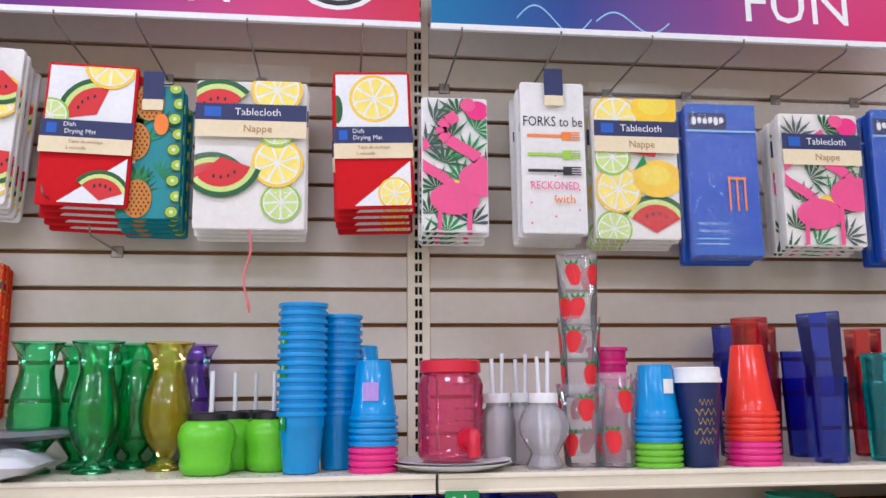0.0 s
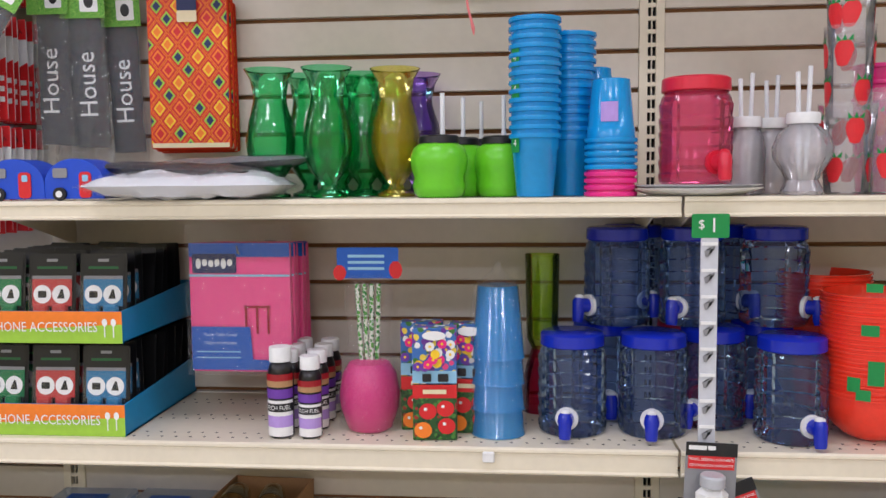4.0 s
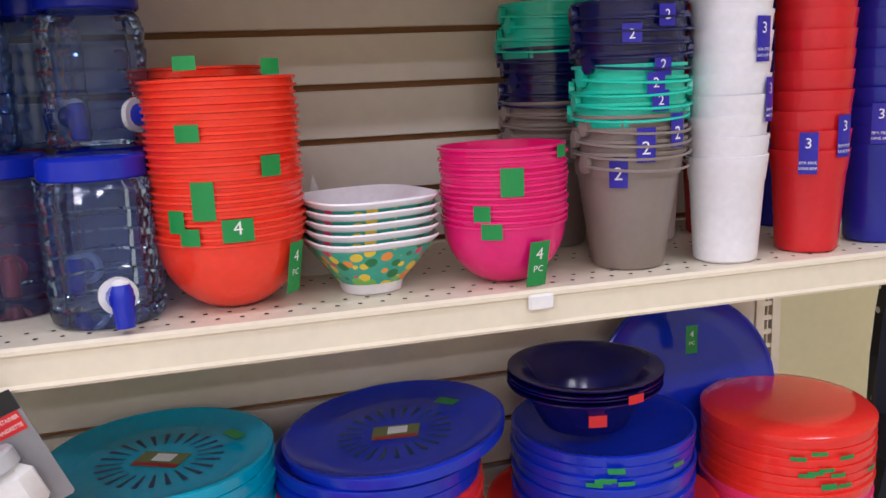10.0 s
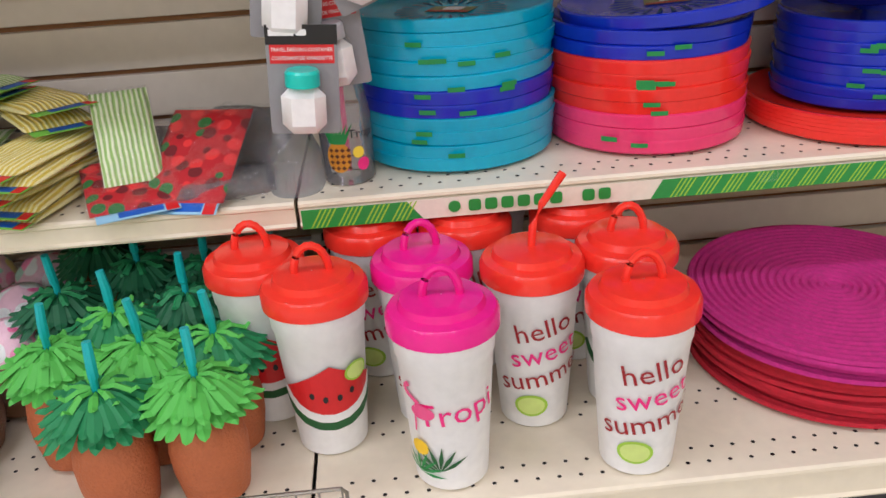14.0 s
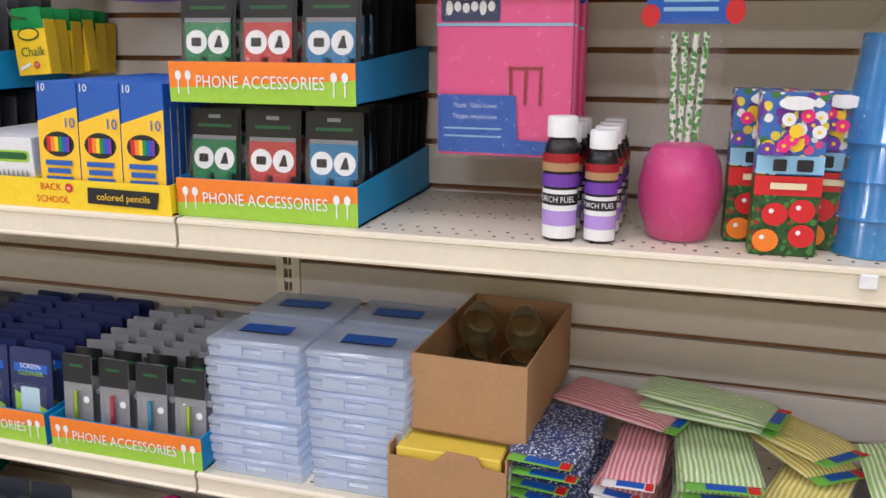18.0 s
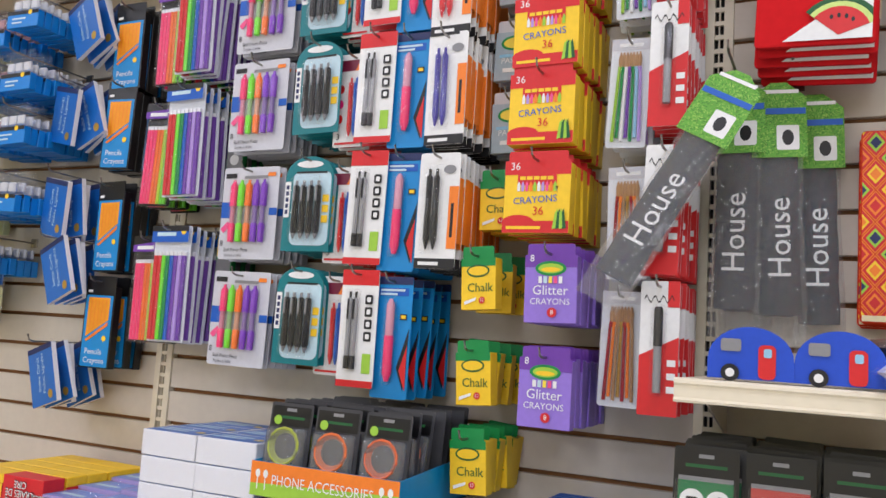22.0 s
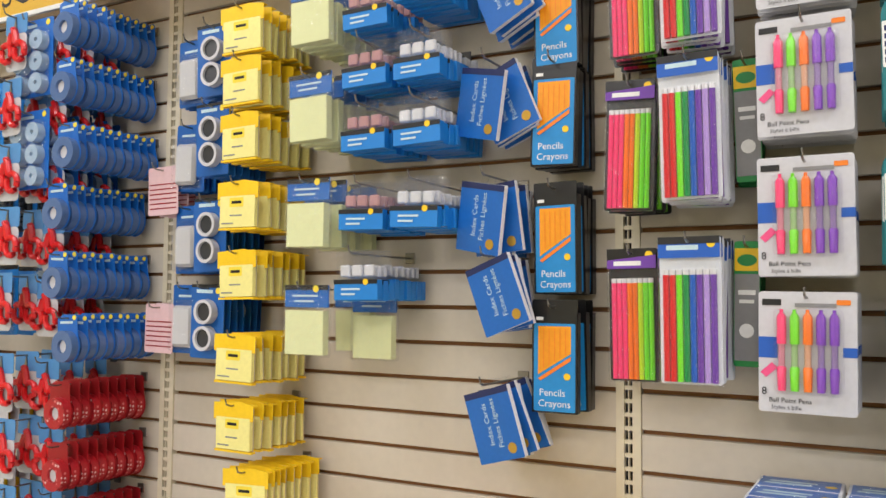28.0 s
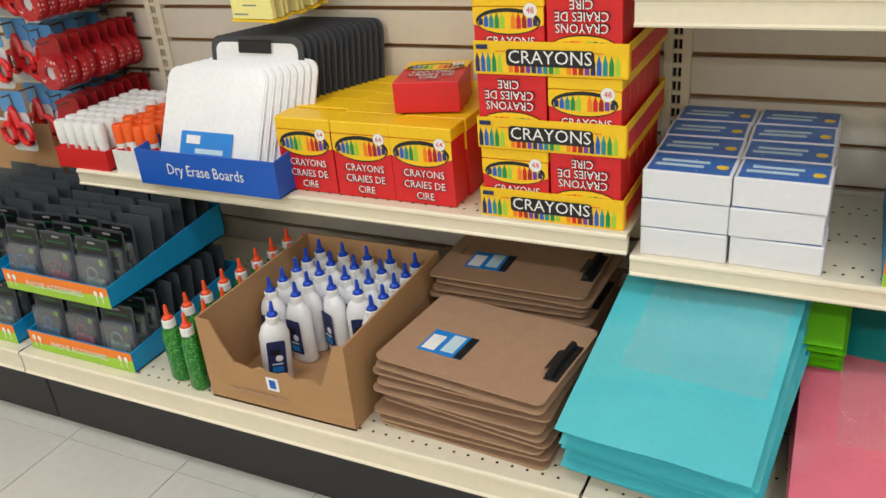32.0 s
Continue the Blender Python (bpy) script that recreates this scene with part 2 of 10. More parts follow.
class Geo:
    """Collects faces with materials; one Geo becomes one mesh."""

    def __init__(self, wrap=None):
        self.v, self.f, self.m, self.mats, self.layer, self.wrap = [], [], [], [], 0, wrap
        self.clip = None

    def add(self, v, f, mat):
        if mat not in self.mats:
            self.mats.append(mat)
        o, k = len(self.v), self.mats.index(mat)
        self.v += v
        self.f += [tuple(i + o for i in q) for q in f]
        self.m += [k] * len(f)
        return self

    def box(self, x0, x1, y0, y1, z0, z1, mat, b=0.0):
        if b <= 0:
            v = [(x, y, z) for z in (z0, z1) for y in (y0, y1) for x in (x0, x1)]
            return self.add(v, [(0, 2, 3, 1), (4, 5, 7, 6), (0, 1, 5, 4), (2, 6, 7, 3), (0, 4, 6, 2), (1, 3, 7, 5)], mat)
        b = min(b, (x1 - x0) / 2.01, (y1 - y0) / 2.01, (z1 - z0) / 2.01)
        c, h = Vector(((x0 + x1) / 2, (y0 + y1) / 2, (z0 + z1) / 2)), ((x1 - x0) / 2, (y1 - y0) / 2, (z1 - z0) / 2)
        v, ix = [], {}
        for sx in (-1, 1):
            for sy in (-1, 1):
                for sz in (-1, 1):
                    s = (sx, sy, sz)
                    for a in range(3):
                        ix[s, a] = len(v)
                        v.append(tuple(c[k] + s[k] * (h[k] - (0 if k == a else b)) for k in range(3)))
        f = []
        for a in range(3):
            p, q = (a + 1) % 3, (a + 2) % 3
            for sa in (-1, 1):
                ring = []
                for sp, sq in ((-1, -1), (1, -1), (1, 1), (-1, 1)):
                    s = [0, 0, 0]
                    s[a], s[p], s[q] = sa, sp, sq
                    ring.append(ix[tuple(s), a])
                f.append(tuple(ring if sa > 0 else ring[::-1]))
            for sp in (-1, 1):
                for sq in (-1, 1):
                    s, t = [0, 0, 0], [0, 0, 0]
                    s[p] = t[p] = sp
                    s[q] = t[q] = sq
                    s[a], t[a] = -1, 1
                    f.append((ix[tuple(s), p], ix[tuple(t), p], ix[tuple(t), q], ix[tuple(s), q]))
        for sx in (-1, 1):
            for sy in (-1, 1):
                for sz in (-1, 1):
                    f.append(tuple(ix[(sx, sy, sz), a] for a in range(3)))
        return self.add(v, f, mat)

    def lathe(self, prof, mat, n=24, cx=0.0, cy=0.0, squash=1.0):
        v, f = [], []
        for r, z in prof:
            v += [(cx + r * math.cos(2 * math.pi * i / n), cy + squash * r * math.sin(2 * math.pi * i / n), z) for i in range(n)]
        for k in range(len(prof) - 1):
            for i in range(n):
                j = (i + 1) % n
                f.append((k * n + i, k * n + j, (k + 1) * n + j, (k + 1) * n + i))
        return self.add(v, f, mat)

    def tube(self, pts, r, mat, n=6):
        pts = [Vector(p) for p in pts]
        v, f = [], []
        for k, p in enumerate(pts):
            d = (pts[min(k + 1, len(pts) - 1)] - pts[max(k - 1, 0)]).normalized()
            u = d.cross(Vector((0, 0, 1)) if abs(d.z) < 0.9 else Vector((1, 0, 0))).normalized()
            w = d.cross(u)
            rk = r[k] if isinstance(r, (list, tuple)) else r
            v += [tuple(p + rk * (math.cos(2 * math.pi * i / n) * u + math.sin(2 * math.pi * i / n) * w)) for i in range(n)]
        for k in range(len(pts) - 1):
            for i in range(n):
                j = (i + 1) % n
                f.append((k * n + i, k * n + j, (k + 1) * n + j, (k + 1) * n + i))
        f += [tuple(range(n))[::-1], tuple(range((len(pts) - 1) * n, len(pts) * n))]
        return self.add(v, f, mat)

    def prism(self, outline, y0, y1, mat):
        n = len(outline)
        v = [(x, y0, z) for x, z in outline] + [(x, y1, z) for x, z in outline]
        f = [tuple(range(n)), tuple(range(2 * n - 1, n - 1, -1))] + [(i, i + n, (i + 1) % n + n, (i + 1) % n) for i in range(n)]
        return self.add(v, f, mat)

    def slab(self, outline, z0, z1, mat):
        n = len(outline)
        v = [(x, y, z0) for x, y in outline] + [(x, y, z1) for x, y in outline]
        f = [tuple(range(n))[::-1], tuple(range(n, 2 * n))] + [(i, (i + 1) % n, (i + 1) % n + n, i + n) for i in range(n)]
        return self.add(v, f, mat)

    # flat print on a front face (facing -y), each laid a hair over the last
    def ink(self, outline, mat, y=0.0):
        self.layer += 1
        off = y - 0.0004 - 0.00025 * self.layer
        if self.clip:
            outline = clipped(outline, *self.clip)
            if len(outline) < 3:
                return self
        v = [(x, off, z) for x, z in outline]
        if self.wrap:
            # round bodies take wide print in narrow upright strips
            a, b = min(p[0] for p in outline), max(p[0] for p in outline)
            n = max(1, math.ceil((b - a) / 0.008))
            for k in range(n):
                cut = clipped(list(outline), a + (b - a) * k / n, a + (b - a) * (k + 1) / n, -9, 9) if n > 1 else outline
                if len(cut) > 2:
                    self.add([self.wrap(x, z, 0.0004 + 0.00025 * self.layer) for x, z in cut], [tuple(range(len(cut)))], mat)
            return self
        return self.add(v, [tuple(range(len(v)))], mat)

    def band(self, x0, x1, z0, z1, mat, y=0.0, n=1):
        if self.wrap or n > 1:
            n = max(n, 6)
            self.layer += 1
            for i in range(n):
                self.layer -= 1
                self.ink([(x0 + (x1 - x0) * a / n, z) for a, z in ((i, z0), (i + 1, z0), (i + 1, z1), (i, z1))], mat, y)
            return self
        return self.ink([(x0, z0), (x1, z0), (x1, z1), (x0, z1)], mat, y)

    def word(self, s, x, z, size, mat, y=0.0, turn=0.0, squeeze=1.0):
        self.layer += 1
        off = 0.0004 + 0.00025 * self.layer
        vs, fs = letters(s, round(size, 4))
        c, sn = math.cos(radians(turn)), math.sin(radians(turn))
        out = []
        for a, b, _ in vs:
            a *= squeeze
            px, pz = x + a * c - b * sn, z + a * sn + b * c
            out.append(self.wrap(px, pz, off) if self.wrap else (px, y - off, pz))
        return self.add(out, fs, mat)


def mesh_of(name, g, smooth=False):
    me = bpy.data.meshes.new(name)
    me.from_pydata(g.v, [], g.f)
    for m in g.mats:
        me.materials.append(m)
    me.polygons.foreach_set("material_index", g.m)
    if smooth:
        me.shade_smooth()
        me.set_sharp_from_angle(angle=radians(38))
    me.update()
    return me


def thin_shadow(ob):
    """Thin clear film lets the light through."""
    if all(m in THIN for m in ob.data.materials):
        ob.visible_shadow = False


def part(name, g, parent, label="", smooth=False, at=None, kind=""):
    """One Geo (or a ready mesh) as one mesh object under a thing or a part."""
    ob = new(name, mesh_of(name, g, smooth) if isinstance(g, Geo) else g)
    ob.parent = parent
    if at is not None:
        ob.matrix_basis = at
    thin_shadow(ob)
    return tagged(ob, label, kind=kind)


def thing(name, label, category, m, group=""):
    ob = new(name)
    ob.empty_display_size = 0.02
    ob.matrix_basis = m
    return tagged(ob, label, category, group)


def solid(name, g, label, category, m, group="", smooth=False):
    """A thing that is one mesh."""
    ob = new(name, mesh_of(name, g, smooth))
    ob.matrix_basis = m
    thin_shadow(ob)
    return tagged(ob, label, category, group)


def strip(ob, names):
    """Drops the parts of a copy that the goods before it hide."""
    for c in list(ob.children):
        if c.name.split(".")[0] in names:
            bpy.data.objects.remove(c)
    return ob


def row_of(ob, poses):
    return [copy_thing(ob, m) for m in poses]


def ring_wrap(r_at, y0=0.0):
    """Maps print round an upright round body of radius r_at(z), facing -y."""
    def f(x, z, off):
        r = r_at(z)
        a = x / r
        return ((r + off) * math.sin(a), y0 - (r + off) * math.cos(a), z)
    return f


# ---- the large structure ----
BAY, P, Z0 = 1.2192, 0.0762, 1.725
TOP = 2.46
L1, L2, L3, L3D, L4 = 1.293, 0.881, 0.475, 0.51, 0.2
D1, D2, D3, D4 = 0.335, 0.335, 0.335, 0.6


def setting(name, g, smooth=False):
    ob = new(name, mesh_of(name, g, smooth))
    return tagged(ob, kind="structure")


TILE = plain("vinyl_floor_tile", (205, 202, 194), 0.35, 0, 6, 0.08, 0.08, 0.0004, 0.25)
GROUT = plain("pale_vinyl_floor", (206, 203, 196), 0.4, 0, 3, 0.06)
PAINT = plain("pale_yellow_wall_paint", (228, 218, 176), 0.7, 0, 4, 0.04, 0.2)
CEILM = plain("ceiling_tile", (225, 224, 220), 0.9, 0, 30, 0.05, 0.4)
floor = setting("floor", Geo().box(-9, 5, -8.5, 1.3, -0.1, -0.003, GROUT))
# ceiling and south, west, east walls: unseen, added to close the room and bounce light
setting("ceiling", Geo().box(-9, 5, -8.5, 1.3, CEIL, CEIL + 0.1, CEILM))
setting("wall_north", Geo().box(-9, 5, 0.62, 0.75, 0, CEIL, PAINT))
setting("wall_south", Geo().box(-9, 5, -8.6, -8.5, 0, CEIL, PAINT))
setting("wall_west", Geo().box(-9.1, -9, -8.5, 1.3, 0, CEIL, PAINT))
setting("wall_east", Geo().box(5, 5.1, -8.5, 1.3, 0, CEIL, PAINT))

HOUSING = plain("lamp_housing_white", (235, 235, 232), 0.4)
for lx in (-6.0, -3.4, -0.8, 1.8):
    # all lamps are out of view; the two far rows are added frontal fill
    for ly, watts in ((-1.25, 20), (-3.9, 36), (-6.6, 46)):
        g = Geo().box(-0.62, 0.62, -0.17, 0.17, 0.012, 0.08, HOUSING, 0.006)
        lamp = thing("ceiling_light", "assumed white fluorescent ceiling light box, out of view under the ceiling", "ceiling light", pose(lx, ly, CEIL - 0.081), "ceiling lights")
        part("housing", g, lamp)
        d = bpy.data.lights.new("ceiling_lamp", "AREA")
        d.shape, d.size, d.size_y, d.energy, d.color = "RECTANGLE", 1.2, 0.3, watts, LAMP_TINT
        lo = new("ceiling_lamp", d)
        lo.matrix_basis = pose(lx, ly, CEIL - 0.09)


def upright_geo():
    """Steel upright: a channel with a double row of slots."""
    g = Geo()
    g.box(-0.024, -0.008, -0.004, 0.012, 0, TOP, ENAMEL)
    g.box(0.008, 0.024, -0.004, 0.012, 0, TOP, ENAMEL)
    g.box(-0.001, 0.001, -0.002, 0.01, 0, TOP, ENAMEL)
    # black backing paints the shade inside the slots
    g.box(-0.013, 0.013, 0.008, 0.012, 0, TOP, SLOT)
    z = 0.03
    while z < TOP - 0.02:
        for a, b in ((-0.008, -0.001), (0.001, 0.008)):
            g.box(a, b, -0.002, 0.004, z, z + 0.008, ENAMEL)
        z += 0.0254
    return g


UP = mesh_of("upright", upright_geo())
for k in range(-5, 2):
    ob = new("upright", UP)
    ob.matrix_basis = pose(k * BAY, 0, 0)
    tagged(ob, kind="structure")

NOTCH = 0.0045
slat_me = mesh_of("slat", Geo().box(0.0242, BAY - 0.0242, 0, 0.014, NOTCH, P - NOTCH, SLAT, 0.0012))
for k in range(-5, 1):
    dz = -0.02 if k < -1 else 0.0  # the school bays hang a little lower
    panel = setting("wall_panel_%d" % (k + 6), Geo().box(k * BAY + 0.0242, (k + 1) * BAY - 0.0242, 0.0145, 0.03, 0, TOP, MDF))
    n = -24
    while Z0 + n * P < TOP - 0.05:
        z = Z0 + n * P
        if z > 0:
            ob = new("slat", slat_me)
            ob.parent = panel
            ob.matrix_basis = pose(k * BAY, 0, z + dz)
        n += 1
setting("wall_panel_back", Geo().box(-5 * BAY, BAY, 0.031, 0.6, 0, TOP, PAINT))
setting("trim", Geo().box(-5 * BAY, BAY + 0.024, -0.006, 0.03, TOP + 0.0005, TOP + 0.03, ENAMEL, 0.002))


def shelf_geo(w, d, lip, holes=True):
    deck = Geo().box(-w / 2, w / 2, -d + 0.006, -0.002, -0.004, 0, ENAMEL)
    face = Geo()
    # rolled front lip: rounded top, shallow price channel, return at the foot
    prof = [(-d + 0.02, 0.0008), (-d + 0.004, 0.001), (-d + 0.0005, -0.002), (-d, -0.006), (-d + 0.003, -0.009), (-d + 0.003, -lip + 0.006), (-d - 0.001, -lip + 0.003), (-d, -lip), (-d + 0.012, -lip - 0.001), (-d + 0.012, -lip + 0.003), (-d + 0.02, -0.004)]
    n = len(prof)
    v = [(-w / 2, y, z) for y, z in prof] + [(w / 2, y, z) for y, z in prof]
    face.add(v, [(i, (i + 1) % n, (i + 1) % n + n, i + n) for i in range(n)] + [tuple(range(n)), tuple(range(2 * n - 1, n - 1, -1))], ENAMEL)
    dots = Geo()
    # deck is uncut: flat black hexagons paint the dark of the holes
    if holes:
        x = -w / 2 + 0.03
        while x < w / 2 - 0.02:
            k = 0
            y = -d + 0.03
            while y < -0.02:
                if k % 4 in (0, 1):
                    dots.add([(x + 0.0028 * math.cos(a * 1.0472) + (k % 2) * 0.0127, y + 0.0028 * math.sin(a * 1.0472), 0.0006) for a in range(6)], [tuple(range(6))], SLOT)
                k += 1
                y += 0.0254 if k % 2 else 0.03
            x += 0.0254
    bracket = Geo().prism([(-d + 0.05, -0.005), (-0.002, -0.005), (-0.002, -0.09), (-0.03, -0.09), (-d + 0.05, -0.02)], -0.0015, 0.0015, ENAMEL)
    return deck, face, dots, bracket


SHELVES = {}


def shelf(k, z, d, lip, label="cream steel gondola shelf with a perforated deck"):
    key = (d, lip)
    if key not in SHELVES:
        SHELVES[key] = shelf_geo(BAY - 0.005, d, lip)
    deck, face, dots, br = SHELVES[key]
    t = thing("shelf", label, "shelf", pose((k + 0.5) * BAY, -0.0045, z), "gondola shelves")
    part("deck", deck, t)
    part("front_lip", face, t, smooth=True)
    part("perforations", dots, t, kind="stuff")
    for s in (-1, 1):
        ob = part("bracket", br, t)
        ob.matrix_basis = Matrix.Translation((s * (BAY / 2 - 0.03), 0, 0)) @ pose(0, 0, 0, 0, 0, 90)
    return t


for k in (-1, 0):
    shelf(k, L1, D1, 0.031)
for k in (-2, -1, 0):
    shelf(k, L2, D2, 0.043)
for k in (-3, -2, -1, 0):
    shelf(k, L3D if k == -3 else L3, D3, 0.034)
for k in (-5, -4, -3, -2, -1, 0):
    shelf(k, L4, D4, 0.05, "deep cream steel base shelf above a dark kick plate")
    setting("baseboard", Geo().box(k * BAY + 0.002, (k + 1) * BAY - 0.002, -D4 + 0.035, -D4 + 0.05, 0, L4 - 0.052, KICK, 0.002))
tile_me = mesh_of("tile", Geo().box(0.001, 0.3035, 0.001, 0.3035, -0.003, 0, TILE, 0.0006))
for i in range(19):
    for j in range(5):
        ob = new("tile", tile_me)
        ob.parent = floor
        ob.matrix_basis = pose(-4.8 + i * 0.3048, -1.83 + j * 0.3048, 0)


# header signs
def ramp_mat(name, stops, axis=0, span=1.22):
    if name not in MATS:
        m, nt, p = base_nodes(name)
        tex, sep, ramp, mp = (nt.nodes.new(k) for k in ("ShaderNodeTexCoord", "ShaderNodeSeparateXYZ", "ShaderNodeValToRGB", "ShaderNodeMapRange"))
        nt.links.new(tex.outputs["Object"], sep.inputs[0])
        mp.inputs[1].default_value, mp.inputs[2].default_value = -span / 2, span / 2
        nt.links.new(sep.outputs[axis], mp.inputs[0])
        nt.links.new(mp.outputs[0], ramp.inputs[0])
        while len(ramp.color_ramp.elements) < len(stops):
            ramp.color_ramp.elements.new(0.5)
        for k, c in enumerate(stops):
            ramp.color_ramp.elements[k].position = k / (len(stops) - 1)
            ramp.color_ramp.elements[k].color = (*lin(c), 1)
        nt.links.new(ramp.outputs[0], p.inputs["Base Color"])
        p.inputs["Roughness"].default_value = 0.3
        MATS[name] = m
    return MATS[name]


PARTY_SIGN = ramp_mat("gradient_sign_print", ((16, 118, 170), (28, 60, 140), (120, 40, 130), (206, 40, 110), (214, 50, 90)))
PARTY_SIGN2 = ramp_mat("gradient_sign_print_warm", ((16, 118, 170), (60, 40, 130), (150, 40, 130), (206, 40, 110), (206, 44, 70)))
SCHOOL_SIGN = plain("school_sign_yellow", (222, 176, 40), 0.4)
SIGNZ = 2.165


def header_sign(k, mat, label):
    t = thing("header_sign", label, "sign", pose((k + 0.5) * BAY, -0.188, SIGNZ), "header signs")
    w = BAY / 2 - 0.012
    part("panel", Geo().box(-w, w, 0, 0.004, 0.012, 0.3, mat), t)
    part("edge_channel", Geo().box(-w - 0.002, w + 0.002, -0.003, 0.007, -0.002, 0.011, WHITE, 0.001), t, "white edge channel")
    for sx in (-0.5, 0.5):
        part("bracket", Geo().tube([(sx, 0.005, 0.15), (sx, 0.189, 0.15)], 0.005, STEEL, 6), t, "thin steel bracket")
    return t


s1 = header_sign(-1, PARTY_SIGN2, "magenta gradient party header sign with a white edge")
g = Geo()
g.ink(oval(0.43, 0.09, 0.085, 0.06), WHITE).ink(oval(0.43, 0.094, 0.075, 0.055), BLACK).ink(oval(0.43, 0.1, 0.07, 0.05), WHITE)
g.word("FUN", 0.1, 0.075, 0.13, WHITE)
part("print", g, s1)
s2 = header_sign(0, PARTY_SIGN, "teal to pink gradient party header sign lettered FUN")
g = Geo().word("FUN", 0.2, 0.085, 0.13, WHITE)
for off, amp in ((-0.42, 0.03), (-0.25, 0.022)):
    pts = [(off + 0.16 * i / 20, 0.03 + amp * math.sin(i * 0.32)) for i in range(21)]
    for a, b in zip(pts, pts[1:]):
        g.ink([(a[0], a[1] - 0.002), (b[0], b[1] - 0.002), (b[0], b[1] + 0.002), (a[0], a[1] + 0.002)], PALEB)
        g.layer -= 1
part("print", g, s2)
for k in (-5, -4, -3, -2):
    s3 = header_sign(k, SCHOOL_SIGN, "yellow school supplies header sign with black lettering")
    g = Geo()
    if k in (-4, -3):
        g.word("SCHOOL", 0.1 if k == -3 else 0.36, 0.07, 0.11, BLACK)
    for a in (-0.4, 0.45):
        for p, q in (((-0.03, 0.03), (0.03, 0.045)), ((-0.03, 0.03), (-0.03, 0.09)), ((0.03, 0.045), (0.03, 0.1)), ((-0.03, 0.09), (0.03, 0.1)), ((-0.03, 0.03), (-0.055, 0.05))):
            g.ink([(a + p[0], p[1] - 0.002), (a + q[0], q[1] - 0.002), (a + q[0], q[1] + 0.002), (a + p[0], p[1] + 0.002)], BLACK)
    part("print", g, s3)
# dark patterned garment that hangs past the end of the run
CLOTH = spotted("navy_star_cloth", (24, 28, 44), ((220, 216, 220), (196, 198, 210)), 26, 0.16, 0.9)
g = Geo()
sec = []
for i in range(9):
    z = 0.35 + 0.65 * i / 8
    w = 0.16 - 0.06 * i / 8
    sec.append([(w * math.cos(a * math.pi / 8) * (1 + 0.12 * math.sin(a * 3 + i * 0.7)), 0.09 * math.sin(a * math.pi / 8), z) for a in range(16)])
for i in range(8):
    g.add(sec[i] + sec[i + 1], [(a, (a + 1) % 16, (a + 1) % 16 + 16, a + 16) for a in range(16)], CLOTH)
g.add(sec[8], [tuple(range(16))], CLOTH).add(sec[0], [tuple(range(15, -1, -1))], CLOTH)
g.tube([(0, 0, 1.0), (0, 0, 1.12), (0, 0.672, 1.12)], 0.004, STEEL)
solid("hanging_garment", g, "navy star patterned garment hanging past the shelf end", "clothing", pose(1.56, -0.05, 0), smooth=True)


# ---- pegs and hanging goods above the top shelf ----
def hook_geo(length):
    return Geo().tube([(0, 0.012, 0.0), (0, -0.002, 0), (0, -length + 0.015, 0), (0, -length + 0.004, 0.004), (0, -length, 0.016)], 0.0022, STEEL).box(-0.012, 0.012, -0.002, 0.006, -0.012, 0.012, STEEL, 0.001)


HOOKS = {}


def hook(x, z, length=0.24, label="bent zinc wire peg hook on the slat wall"):
    if length not in HOOKS:
        HOOKS[length] = mesh_of("peg_hook", hook_geo(length), True)
    ob = new("peg_hook", HOOKS[length])
    ob.matrix_basis = pose(x, -0.001, z)
    return tagged(ob, label, "hook", "peg hooks")


def wedge(g, x, z, r, turn, mats, n=10):
    """A printed fruit wedge: rind, pith and flesh."""
    for k, m in enumerate(mats):
        rk = r * (1 - 0.13 * k)
        g.ink([(x, z)] + [(x + rk * math.cos(radians(turn + 120 * i / n)), z + rk * math.sin(radians(turn + 120 * i / n))) for i in range(n + 1)], m)
    for i in range(4):
        a = radians(turn + 30 + 20 * i)
        if mats[-1] in (RED, DRED):
            g.ink(oval(x + 0.5 * r * math.cos(a), z + 0.5 * r * math.sin(a), 0.0025, 0.004, 8), BLACK)
    return g


def lemon(g, x, z, r, mats=None):
    mats = mats or (YELLOW, LEMON)
    g.ink(oval(x, z, r, r * 0.82), mats[0]).ink(oval(x, z, r * 0.82, r * 0.66), mats[1])
    return g


PULP = plain("lemon_pulp_print", (252, 232, 110), 0.5)
LIMEPULP = plain("pale_lime_print", (206, 228, 130), 0.5)


def slice_of(g, x, z, r, rind, pulp, turn=0):
    """A printed citrus slice with its segments."""
    g.ink(oval(x, z, r, r, 24), rind).ink(oval(x, z, r * 0.88, r * 0.88, 24), WHITE)
    for k in range(8):
        a, b = radians(turn + 45 * k + 4), radians(turn + 45 * k + 41)
        g.ink([(x + r * 0.08 * math.cos((a + b) / 2), z + r * 0.08 * math.sin((a + b) / 2)), (x + r * 0.8 * math.cos(a), z + r * 0.8 * math.sin(a)), (x + r * 0.84 * math.cos((a + b) / 2), z + r * 0.84 * math.sin((a + b) / 2)), (x + r * 0.8 * math.cos(b), z + r * 0.8 * math.sin(b))], pulp)
        g.layer -= 1
    g.layer += 1
    return g


